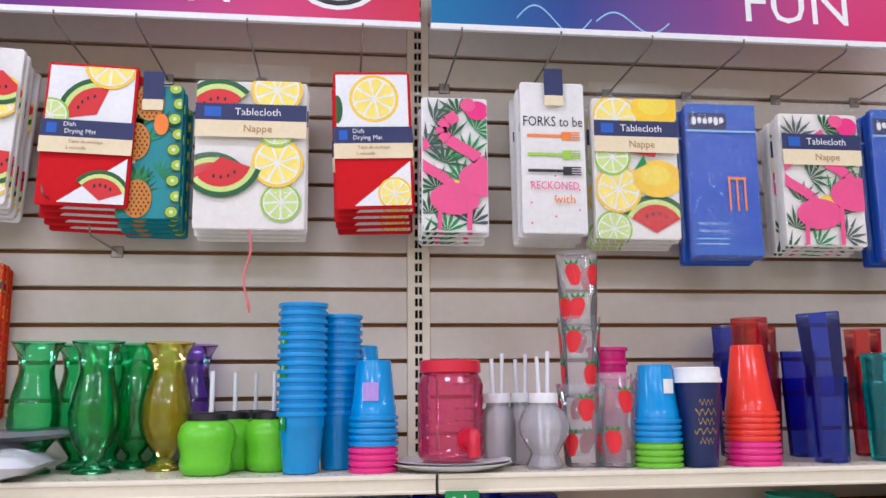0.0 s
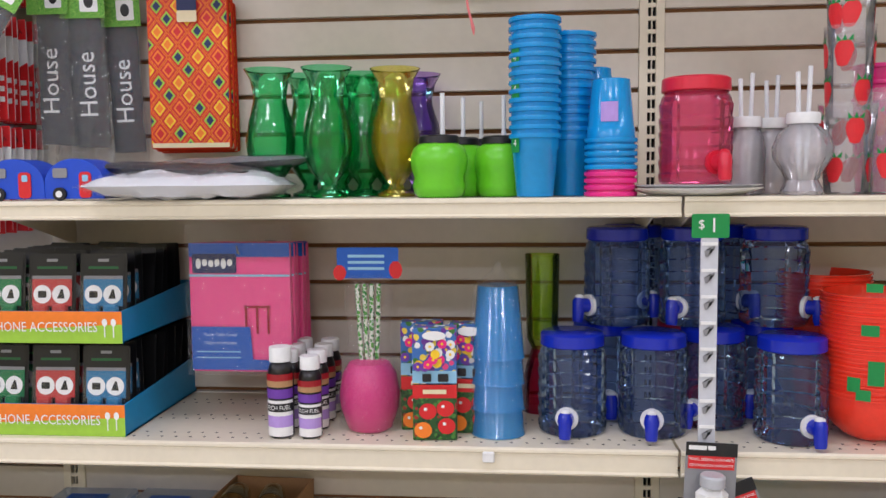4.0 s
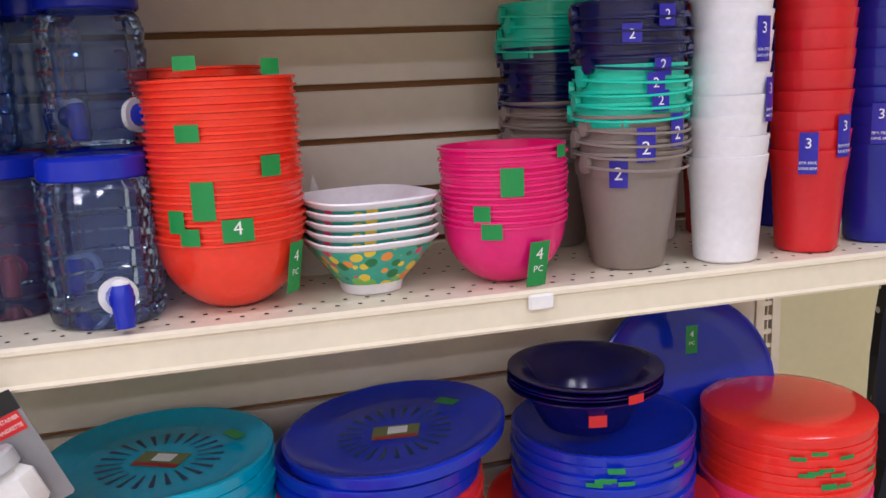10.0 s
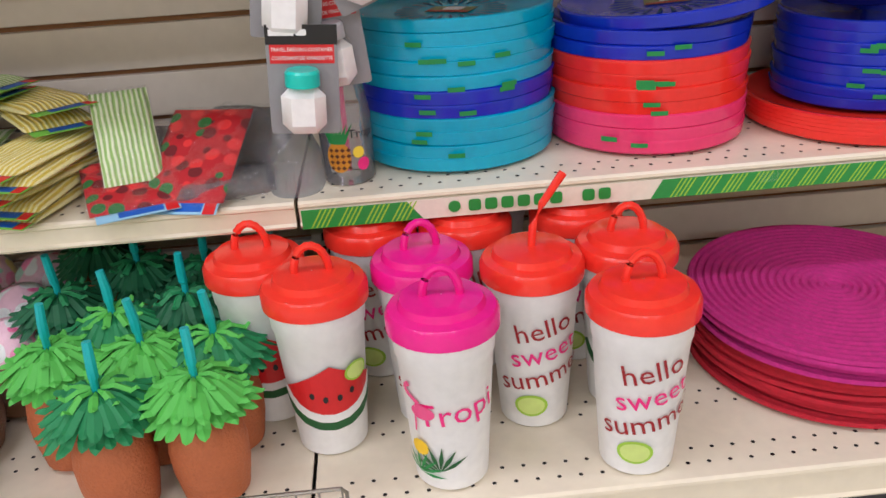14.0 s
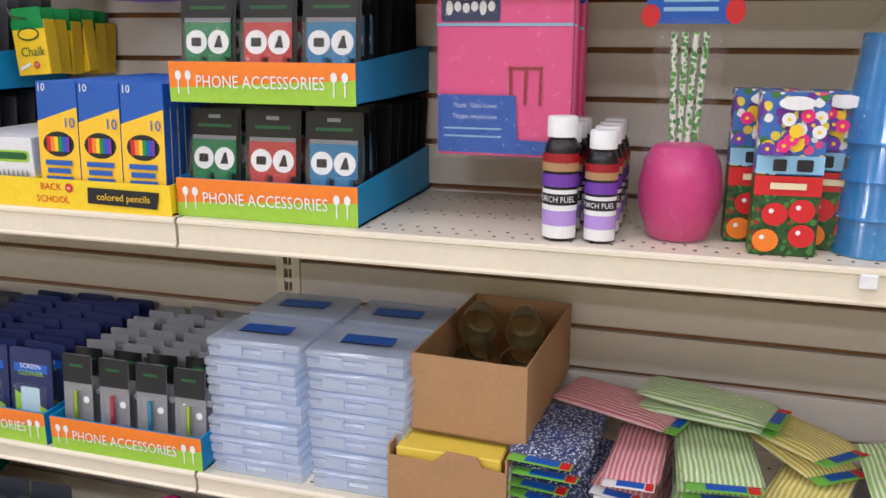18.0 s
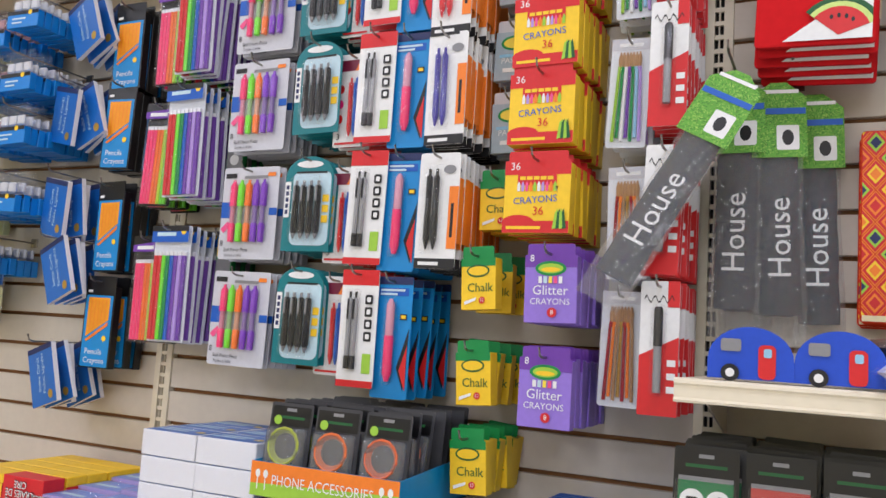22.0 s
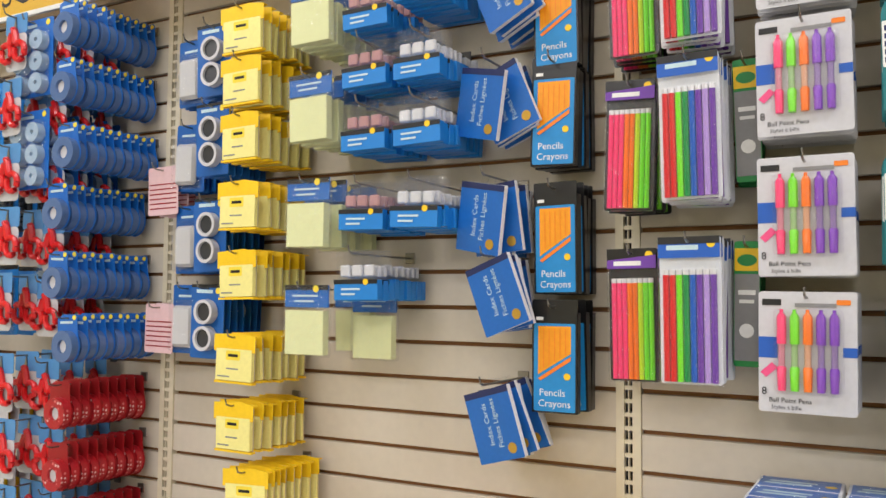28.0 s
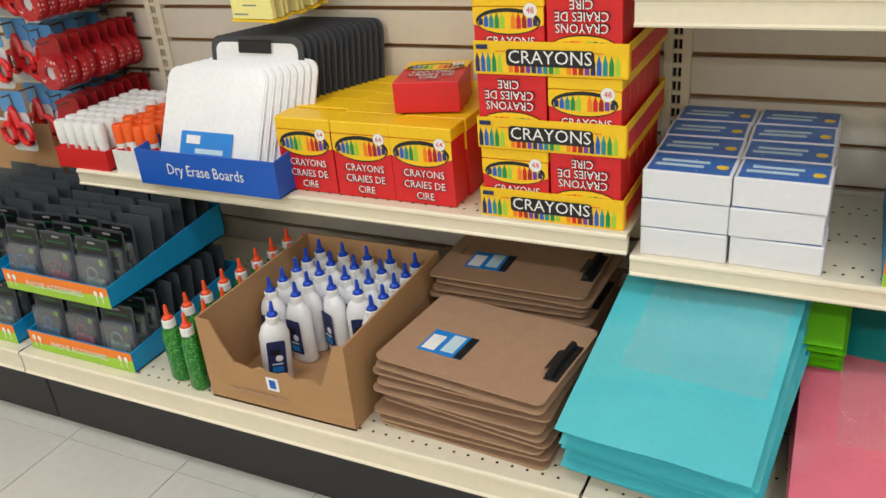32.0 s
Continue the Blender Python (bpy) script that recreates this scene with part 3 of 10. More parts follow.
def fruit_print(g, w, h, seed, base_z=0.0):
    rnd = random.Random(seed)
    g.clip = (-w / 2 + 0.001, w / 2 - 0.001, base_z + 0.001, base_z + h - 0.001)
    nz = max(2, round(h / 0.085))
    r = min(w * 0.33, 0.056)
    for j in range(nz):
        for i in range(2):
            x = w * (-0.27 + 0.54 * i) + rnd.uniform(-0.05, 0.05) * w
            z = base_z + h * (j + 0.35 + 0.35 * i) / nz + rnd.uniform(-0.006, 0.006)
            k = (i + 2 * j + j // 2 + seed) % 5
            if k in (0, 3):
                wedge(g, x - r * 0.1, z - r * 0.6, r * 1.45, rnd.uniform(10, 60) + 180 * (k == 3), (DGREEN, LIMEPULP, RED))
            elif k == 1:
                slice_of(g, x, z, r * 0.9, YELLOW, PULP, rnd.uniform(0, 40))
            elif k == 2:
                g.ink(oval(x, z, r * 0.95, r * 0.72, 22), YELLOW).ink(oval(x - r * 0.1, z + r * 0.12, r * 0.6, r * 0.4, 18), LEMON).ink([(x - r * 0.9, z + r * 0.3), (x - r * 0.4, z + r * 0.55), (x - r * 0.5, z + r * 0.9)], GREEN)
            else:
                slice_of(g, x, z, r * 0.7, LIME, LIMEPULP, rnd.uniform(0, 40))
    g.clip = None
    return g


def label_band(g, w, z, words, h=0.034):
    g.band(-w / 2, w / 2, z, z + h, NAVY).band(-w / 2, w / 2, z - h, z, CREAM)
    g.band(-w * 0.42, -w * 0.27, z + h * 0.2, z + h * 0.8, BLUE)
    if words:
        g.word(words[0], w * 0.06, z + h * 0.5, h * 0.62, WHITE).word(words[1], w * 0.06, z - h * 0.5, h * 0.62, BROWN)
    return g


def folded_geo(w, h, d, mat, folds=3):
    """A folded cloth: one soft slab, its edges pinched in between the folds."""
    g = Geo()
    rings = []
    for k in range(folds):
        a, b = k * d / folds, (k + 1) * d / folds
        rings += [(a + 0.0004, 0.003), (a + (b - a) * 0.3, 0.0), (a + (b - a) * 0.7, 0.0), (b - 0.0004, 0.003)]
    v, f, n = [], [], 0
    for y, inset in rings:
        o = rr(-w / 2 + inset, w / 2 - inset, inset + 0.12 * y, h - inset, 0.006, 3)
        n = len(o)
        v += [(x, y, z) for x, z in o]
    for k in range(len(rings) - 1):
        f += [(k * n + i, (k + 1) * n + i, (k + 1) * n + (i + 1) % n, k * n + (i + 1) % n) for i in range(n)]
    f += [tuple(range(n)), tuple(range(len(rings) * n - 1, (len(rings) - 1) * n - 1, -1))]
    return g.add(v, f, mat)


def towel(kind, label, x, z0, w, h, mat, draw, n=4, d=0.012, y=-0.165, drop=0.006, sway=0.0, wrap=False, tag=False, grp="hanging linens"):
    t = thing(kind, label, "kitchen linen", pose(x, y, z0, 0, sway, 0), grp)
    part("cloth", folded_geo(w, h, d, mat), t)
    g = draw(Geo())
    part("print", g, t)
    if tag:
        gg = Geo().prism(rr(-0.018, 0.022, h - 0.03, h + 0.028, 0.003), -0.008, -0.007, NAVY)
        gg.prism(rr(-0.018, 0.022, h - 0.052, h - 0.03, 0.003), -0.008, -0.007, CREAM)
        part("hang_tag", gg, t, "navy and cream card hang tag")
    if wrap:
        part("bag", Geo().add([(-w / 2 - 0.006, -0.0042, -0.006), (w / 2 + 0.006, -0.0042, -0.006), (w / 2 + 0.006, -0.0042, h + 0.035), (-w / 2 - 0.006, -0.0042, h + 0.035), (-w / 2 - 0.006, d + 0.003, -0.006), (w / 2 + 0.006, d + 0.003, -0.006)], [(0, 1, 2, 3), (4, 5, 1, 0)], CLEAR), t, "wrinkled clear plastic bag")
    for k in range(1, n):
        strip_bag = copy_thing(t, pose(x + 0.004 * math.sin(k * 2.1), y + k * (d + 0.006), z0 - drop * k, 0, sway + 0.8 * math.sin(k * 3.3), 0))
        strip(strip_bag, ("bag", "hang_tag"))
    return t


REDCLOTH, WHITECLOTH = fabric("red_terry_cloth", (206, 28, 32)), fabric("white_cotton_cloth", (236, 234, 228))
TEALCLOTH = fabric("teal_cotton_cloth", (18, 130, 150))


def mat_draw(seed, w, h):
    def f(g):
        g.clip = (-w / 2 + 0.005, w / 2 - 0.005, 0.006, h - 0.006)
        g.band(-w / 2 + 0.005, w / 2 - 0.005, h * 0.58, h - 0.006, WHITE)
        if seed == 2:
            slice_of(g, 0.004, h * 0.8, 0.05, YELLOW, PULP, 12)
            g.ink(oval(-w * 0.46, h * 0.72, 0.012, 0.03, 14), DGREEN)
        else:
            wedge(g, w * 0.08, h * 0.64, 0.075, 70, (DGREEN, LIMEPULP, RED))
            slice_of(g, w * 0.2, h * 1.0, 0.05, YELLOW, PULP)
            slice_of(g, -w * 0.42, h * 0.62, 0.035, LIME, LIMEPULP)
        g.ink([(-w * 0.26, 0.006), (w / 2 - 0.005, 0.006), (w / 2 - 0.005, h * 0.34)], WHITE)
        slice_of(g, w * 0.26, 0.03, 0.034, YELLOW, PULP, 10) if seed == 2 else wedge(g, w * 0.2, 0.012, 0.06, 20, (DGREEN, LIMEPULP, RED))
        g.clip = None
        g.band(-w / 2 - 0.0015, w / 2 + 0.0015, h * 0.47, h * 0.59, NAVY).band(-w / 2 - 0.0015, w / 2 + 0.0015, h * 0.36, h * 0.47, CREAM)
        g.ink(rr(-w * 0.44, -w * 0.33, h * 0.495, h * 0.565, 0.001), BLUE)
        g.word("Dish", -w * 0.19, h * 0.558, 0.013, WHITE).word("Drying Mat", -w * 0.07, h * 0.51, 0.013, WHITE).word("Tapis de séchage", 0.0, h * 0.44, 0.0095, BROWN).word("à vaisselle", -w * 0.1, h * 0.395, 0.0095, BROWN)
        return g
    return f


for x, z0, w, h, sd in ((-1.06, 1.80, 0.168, 0.275, 0), (-0.66, 1.785, 0.17, 0.285, 1), (-0.1, 1.79, 0.155, 0.285, 2)):
    towel("dish_drying_mat", "folded red fruit print dish drying mat with navy band", x, z0, w, h, REDCLOTH, mat_draw(sd, w, h), 5, 0.014, drop=0.009, sway=2 if sd < 2 else -2)
    hook(x - 0.03, 2.106, 0.29)
towel("tea_towel", "white fruit print tea towel hanging folded on a peg", -0.87, 1.79, 0.145, 0.31, WHITECLOTH, lambda g: fruit_print(g, 0.145, 0.31, 5), 5, 0.012, drop=0.005, sway=3, tag=True)
hook(-0.9, 2.106, 0.29)
TCLOTH = fabric("white_print_tablecloth", (240, 236, 226))


def tcl_draw(w, h, seed, words=("Tablecloth", "Nappe")):
    def f(g):
        fruit_print(g, w, h, seed)
        return label_band(g, w, h * 0.72, words)
    return f


for x, z0, w, h, sd in ((-0.345, 1.745, 0.215, 0.3, 3), (0.44, 1.735, 0.18, 0.3, 4)):
    towel("packaged_tablecloth", "fruit print tablecloth in a clear bag with a navy band", x, z0, w, h, TCLOTH, tcl_draw(w, h, sd), 4, 0.016, wrap=True, drop=0.004, grp="packaged tablecloths")
    hook(x, 2.106, 0.29)


def palm(g, x, z, s, mat, turn=0):
    for k in range(7):
        a = radians(turn + 25 * (k - 3))
        tx, tz = x + s * math.sin(a), z + s * math.cos(a)
        g.ink([(x, z), (x + 0.5 * s * math.sin(a - 0.14), z + 0.5 * s * math.cos(a - 0.14)), (tx, tz), (x + 0.5 * s * math.sin(a + 0.14), z + 0.5 * s * math.cos(a + 0.14))], mat)
        g.layer -= 1
    g.layer += 1


PINEGOLD = plain("pineapple_gold_print", (206, 132, 40), 0.6)
PINEBROWN = plain("pineapple_brown_print", (96, 50, 18), 0.6)


def pineapple(g, x, z, r):
    for a in range(-4, 5):
        b = radians(a * 17)
        g.ink([(x - r * 0.22 + a * r * 0.05, z + r), (x + r * 0.22 + a * r * 0.05, z + r), (x + r * 1.15 * math.sin(b), z + r + r * 1.1 * math.cos(b))], DGREEN if a % 2 else GREEN)
        g.layer -= 1
    g.layer += 1
    g.ink(oval(x, z, r * 0.82, r * 1.12, 20), PINEGOLD)
    n = 5
    for i in range(-n, n + 1):
        for j in range(-n, n + 1):
            px, pz = x + (i + 0.5 * (j % 2)) * r * 0.26, z + j * r * 0.22
            if ((px - x) / (r * 0.74)) ** 2 + ((pz - z) / (r * 1.02)) ** 2 < 1:
                g.ink([(px - r * 0.07, pz), (px, pz - r * 0.09), (px + r * 0.07, pz), (px, pz + r * 0.09)], PINEBROWN)
                g.layer -= 1
    g.layer += 1


def pineapple_draw(g):
    w, h = 0.12, 0.27
    g.clip = (-w / 2 + 0.001, w / 2 - 0.001, 0.002, h - 0.002)
    g.band(-w / 2, w / 2, 0.0, h, TEAL)
    for k in range(8):
        palm(g, -0.04 + 0.03 * (k % 3), 0.02 + 0.034 * k, 0.035, DGREEN if k % 2 else GREEN, 50 * (k % 3 - 1))
    for zz, xx in ((0.04, -0.02), (0.155, -0.028), (0.235, -0.004)):
        pineapple(g, xx, zz, 0.034)
    g.ink(oval(0.02, 0.19, 0.014, 0.022, 14), ORANGE)
    for j in range(9):
        xx = 0.046 + 0.008 * (j % 2)
        g.ink(oval(xx, 0.014 + 0.031 * j, 0.013, 0.012, 14), PINEBROWN).ink(oval(xx, 0.014 + 0.031 * j, 0.0115, 0.0105, 14), LIME).ink(oval(xx, 0.014 + 0.031 * j, 0.004, 0.004, 8), CREAM)
    g.clip = None
    return g


towel("pineapple_towel", "teal tea towel printed with pineapples and kiwis", -0.54, 1.765, 0.12, 0.27, TEALCLOTH, pineapple_draw, 5, 0.012, y=-0.15, tag=True)
hook(-0.545, 2.106, 0.29)


def flamingo(g, x, z, s):
    def stroke(pts, r, m):
        for (a, b), (c, d) in zip(pts, pts[1:]):
            L = math.hypot(c - a, d - b) or 1
            nx, nz = -(d - b) / L * r, (c - a) / L * r
            g.ink([(a - nx, b - nz), (c - nx, d - nz), (c + nx, d + nz), (a + nx, b + nz)], m)
            g.layer -= 1
        g.layer += 1
    stroke([(x + s * 0.25 * math.sin(t * 0.55), z + s * (0.1 + 0.075 * t)) for t in range(12)], s * 0.07, PINK)
    g.ink(oval(x + s * 0.3, z + s * 0.15, s * 0.34, s * 0.22), PINK)
    stroke([(x + s * 0.1, z + s * 0.05), (x + s * 0.08, z - s * 0.5)], s * 0.03, PINK)


def flamingo_draw(w, h, band=False):
    def f(g):
        rnd = random.Random(int(w * 1000))
        g.clip = (-w / 2 + 0.002, w / 2 - 0.002, 0.003, h - 0.003)
        for k in range(16):
            palm(g, -w * 0.5 + w * ((k * 0.37) % 1), h * (k + 0.2) / 16 - 0.02, 0.052, (DGREEN, GREEN, plain("grey_leaf_print", (70, 90, 84), 0.6))[k % 3], rnd.uniform(-70, 70))
        lemon(g, w * 0.02, h * 0.32, 0.02)
        for fx, fz, sz in ((-w * 0.34, h * 0.16, 0.15), (w * 0.1, h * 0.3, 0.17)):
            flamingo(g, fx, fz, sz)
        g.ink(oval(w * 0.34, h * 0.9, 0.024, 0.02), HOT).ink(oval(w * 0.2, h * 0.94, 0.016, 0.014), PINK)
        g.clip = None
        if band:
            label_band(g, w, h * 0.72, ("Tablecloth", "Nappe"))
        return g
    return f


towel("flamingo_towel", "flamingo and palm leaf print tea towel hanging folded", 0.06, 1.745, 0.135, 0.28, WHITECLOTH, flamingo_draw(0.135, 0.28), 4, 0.012)
hook(0.06, 2.106, 0.29)
towel("packaged_tablecloth", "flamingo print tablecloth in a clear bag with a navy band", 0.85, 1.725, 0.18, 0.29, TCLOTH, flamingo_draw(0.178, 0.29, True), 4, 0.016, wrap=True, drop=0.004, grp="packaged tablecloths")
hook(0.85, 2.106, 0.29)


def forks_draw(g):
    w, h = 0.14, 0.32
    g.word("FORKS to be", 0, 0.235, 0.03, BLACK, squeeze=0.78)
    for z, m in ((0.205, ORANGE), (0.165, LIME), (0.13, BLACK)):
        g.band(-0.055, 0.025, z - 0.003, z + 0.003, m).band(0.018, 0.036, z - 0.009, z + 0.009, m)
        for k in range(4):
            g.band(0.034, 0.056, z - 0.0088 + 0.005 * k, z - 0.0062 + 0.005 * k, m)
    g.word("RECKONED", 0, 0.098, 0.024, PINK, squeeze=0.8).word("with", 0.02, 0.07, 0.026, ORANGE)
    for k in range(9):
        g.ink(oval(-0.05 + 0.05 * (k % 3), 0.02 + 0.014 * k, 0.0022, 0.0022, 8), PINK)
    return g


towel("forks_towel", "white tea towel printed with coloured forks and lettering", 0.265, 1.745, 0.135, 0.32, WHITECLOTH, forks_draw, 7, 0.01, drop=0.002, tag=True)
hook(0.255, 2.106, 0.29)


def party_draw(w, h, ground):
    """Header, cutlery photo and blue corner box of a plastic table cover pack."""
    def f(g):
        g.band(-w / 2, w / 2, h - 0.026, h, BLUE).ink(rr(-w / 2 + 0.006, -w / 2 + 0.09, h - 0.056, h - 0.02, 0.004), NAVY)
        for k in range(6):
            g.ink(oval(-w / 2 + 0.018 + 0.012 * k, h - 0.038 + 0.002 * (k % 2), 0.0052, 0.01 if k in (0, 4) else 0.007, 10), WHITE)
        g.band(-w / 2, w / 2, h - 0.062, h - 0.058, PALEB)
        for k in range(3):
            x = w * (0.06 + 0.11 * k)
            g.band(x - 0.002, x + 0.002, h * 0.3, h * 0.52, DRED if ground else ORANGE)
            g.layer -= 1
        g.layer += 1
        g.band(w * 0.04, w * 0.3, h * 0.5, h * 0.515, DRED if ground else ORANGE)
        g.ink([(-w / 2 + 0.002, 0.004), (w / 2 - 0.002, 0.004), (w / 2 - 0.002, 0.022), (w * 0.12, 0.024), (w * 0.1, 0.085), (-w / 2 + 0.002, 0.085)][:6], BLUE)
        g.word("Plastic Table Cover", -w * 0.2, 0.07, 0.0095, ICEW, squeeze=0.85).word("Nappe en plastique", -w * 0.2, 0.055, 0.0095, ICEW, squeeze=0.85)
        for k in range(2):
            g.band(-w * 0.44, w * 0.0, 0.026 + 0.011 * k, 0.0285 + 0.011 * k, PALEB)
        return g
    return f


ICEW = plain("ice_blue_lettering", (206, 222, 240), 0.5)
BLUEPLASTIC = plain("blue_plastic_sheet", (28, 84, 190), 0.3)
PINKPLASTIC = plain("pink_plastic_sheet", (248, 84, 152), 0.3)
for x in (0.63, 1.05):
    towel("plastic_table_cover", "blue plastic table cover pack with a fork print and clear front", x, 1.70, 0.155, 0.33, BLUEPLASTIC, party_draw(0.155, 0.33, 0), 4, 0.014, wrap=True, drop=0.003, grp="plastic table covers")
    hook(x, 2.106, 0.29)


def diamond_draw(g):
    w, h = 0.165, 0.3
    g.clip = (-w / 2 + 0.002, w / 2 - 0.002, 0.012, h - 0.002)
    sx, sz = 0.041, 0.05
    for j in range(13):
        for i in range(5):
            x, z = -w / 2 + (i + 0.5 * (j % 2)) * sx * 1.0, 0.006 + j * sz / 2
            big = (i + j) % 3
            for q, m in ((0.96, ORANGE), (0.86, RED), (0.62, (YELLOW, ORANGE, LIME)[big]), (0.4, (ORANGE, RED, NAVY)[big])):
                g.ink([(x - sx * 0.5 * q, z), (x, z - sz * 0.5 * q), (x + sx * 0.5 * q, z), (x, z + sz * 0.5 * q)], m)
            g.layer -= 4
    g.layer += 5
    g.clip = None
    return g.band(-w / 2 + 0.003, w / 2 - 0.003, 0.003, 0.012, CREAM)


towel("table_runner", "orange and red diamond print table runner with a paper tag", -0.91, 1.39, 0.165, 0.3, fabric("orange_red_cloth", (214, 62, 30)), diamond_draw, 4, 0.009, y=-0.062, drop=0.002, tag=True, grp="table runners")
hook(-0.91, 1.675 + 0.0405, 0.28)

# door mats rolled in clear sleeves, lettered House
GREYMAT = fabric("charcoal_felt", (50, 55, 64))
GRASSCARD = spotted("green_grass_card", (104, 168, 60), ((60, 120, 40), (160, 200, 90)), 420, 0.4)


SLEEVE = film("creased_sleeve_film", gloss=0.2, rough=0.12, wrinkle=1.0, haze=0.09, scale=70)


def rolled_mat(m, grp="rolled garden flags"):
    t = thing("packaged_flag", "charcoal garden flag lettered House in a clear sleeve", "flag", m, grp)
    cl = Geo()
    v, f = [], []
    for j in range(9):
        for i in range(13):
            a = i / 12 * 2 * math.pi
            squash = 0.0075 + 0.0015 * math.sin(j * 1.7)
            v.append((0.031 * math.cos(a) + 0.001 * math.sin(j * 2.2), squash * math.sin(a), -0.36 + 0.26 * j / 8))
    for j in range(8):
        f += [(j * 13 + i, j * 13 + i + 1, (j + 1) * 13 + i + 1, (j + 1) * 13 + i) for i in range(12)]
    f.append(tuple(range(12))[::-1])
    part("cloth", cl.add(v, f, GREYMAT), t, smooth=True)
    g = Geo()
    g.layer = 3
    g.word("House", 0.0, -0.238, 0.049, WHITE, y=-0.0092, turn=90)
    part("lettering", g, t)
    sl = Geo()
    v, f = [], []
    for j in range(13):
        q = j / 12
        for i in range(9):
            u = i / 4 - 1
            v.append((0.037 * u * (1 + 0.05 * math.sin(7 * q)), -0.0128 + 0.009 * abs(u) ** 3 + 0.0012 * math.sin(i * 2.3 + j * 1.9), -0.405 + 0.315 * q))
    for j in range(12):
        f += [(j * 9 + i, j * 9 + i + 1, (j + 1) * 9 + i + 1, (j + 1) * 9 + i) for i in range(8)]
    part("sleeve", sl.add(v, f, SLEEVE), t, "creased clear plastic sleeve", True)
    c = Geo().prism([(-0.042, -0.11), (0.042, -0.11), (0.042, -0.012), (0.012, 0.012), (-0.012, 0.012), (-0.042, -0.012)], -0.0145, -0.0139, GRASSCARD)
    c.ink(rr(-0.004, 0.03, -0.098, -0.058, 0.003), WHITE, -0.0145).ink(oval(0.013, -0.078, 0.009, 0.013, 10), BLACK, -0.0145).band(-0.04, 0.04, -0.04, -0.03, BLUE, -0.0145).band(-0.03, 0.03, -0.006, 0.0, WHITE, -0.0145)
    part("header_card", c, t, "green printed header card")
    return t


hz = 1.7917
fl = rolled_mat(pose(-1.172, -0.094, hz - 0.03, 0, 0, 0))
row_of(fl, [pose(-1.17 + 0.006 * math.sin(k), -0.094 + 0.024 * k, hz - 0.03, 0, 2 * math.sin(k * 2), 0) for k in range(1, 4)])
row_of(fl, [pose(-1.116, -0.08 + 0.03 * k, hz - 0.036, 0, -2 + 2 * k, 14 + 4 * k) for k in range(2)])
copy_thing(fl, pose(-1.062, -0.036, hz - 0.046, 0, -2, 10))
copy_thing(fl, pose(-1.163, -0.175, hz - 0.047, -12, 28, 0))
hook(-1.178, hz, 0.2)
hook(-1.09, hz, 0.14)
for x in (-0.63, -0.72):
    hook(x, 1.801 if x < -0.7 else 1.725, 0.2, "empty zinc peg hook with a white plastic tip")
rib = Geo()
rib.tube([(0.006 * math.sin(k * 0.6), 0, -0.0125 * k) for k in range(14)], [0.0025] * 12 + [0.004, 0.001], plain("pink_ribbon", (226, 120, 120), 0.5))
solid("ribbon", rib, "thin pink ribbon hanging loose below the tablecloths", "ribbon", pose(-0.345, -0.165, 1.745))


# ---- goods on the top shelf ----
def cup_prof(h, rb, rt, t=0.0018, rim=0.003, foot=0.004):
    """Profile of a tapered cup, outside then inside."""
    return [(0.0005, foot * 0.4), (rb - 0.004, foot * 0.4), (rb - 0.002, 0), (rb, 0.001), (rb + (rt - rb) * 0.75, h * 0.75), (rb + (rt - rb) * 0.76 + 0.0012, h * 0.765), (rt - 0.0006, h - 0.008), (rt + rim, h - 0.0072), (rt + rim + 0.0008, h - 0.004), (rt + rim, h), (rt - t, h), (rb + (rt - rb) * 0.7 - t, h * 0.7), (rb - t, foot), (0.0005, foot)]


def cup_stack(kind, label, x, y, z, mats, pitch, h, rb, rt, invert=False, grp="stacked cups", tilt=0, n=22, stickers=None, seed=0):
    """Nested cups, each a thing; mats from the bottom one to the top one."""
    rnd = random.Random(seed)
    made = {}
    for k, m in enumerate(mats):
        g = made.get(m.name)
        if g is None:
            g = made[m.name] = mesh_of(kind, Geo().lathe(cup_prof(h, rb, rt), m, n), True)
        ob = new(kind, g)
        turn = rnd.uniform(0, 360)
        ob.matrix_basis = pose(x, y, z + k * pitch, 0, tilt) @ (pose(0, 0, h, 180, 0, turn) if invert else pose(0, 0, 0, 0, 0, turn))
        tagged(ob, label, "cup", grp)


def sticker(x, y, z, r, ang, w, h, mat, words=(), name="price_sticker", label="small green price sticker on plastic ware", grp="stickers", lean=0.0):
    """A paper sticker wrapped round a body of radius r, at ang degrees from the front."""
    g = Geo(ring_wrap(lambda zz: r))
    n = 5
    for i in range(n):
        g.layer = 0
        g.ink([(-w / 2 + w * a / n, b) for a, b in ((i, -h / 2), (i + 1, -h / 2), (i + 1, h / 2), (i, h / 2))], mat)
    for s, dz, size in words:
        g.word(s, 0, dz, size, WHITE)
    return solid(name, g, label, "sticker", pose(x, y, z, 0, 0, ang) @ pose(0, 0, 0, lean, 0, 0), grp)


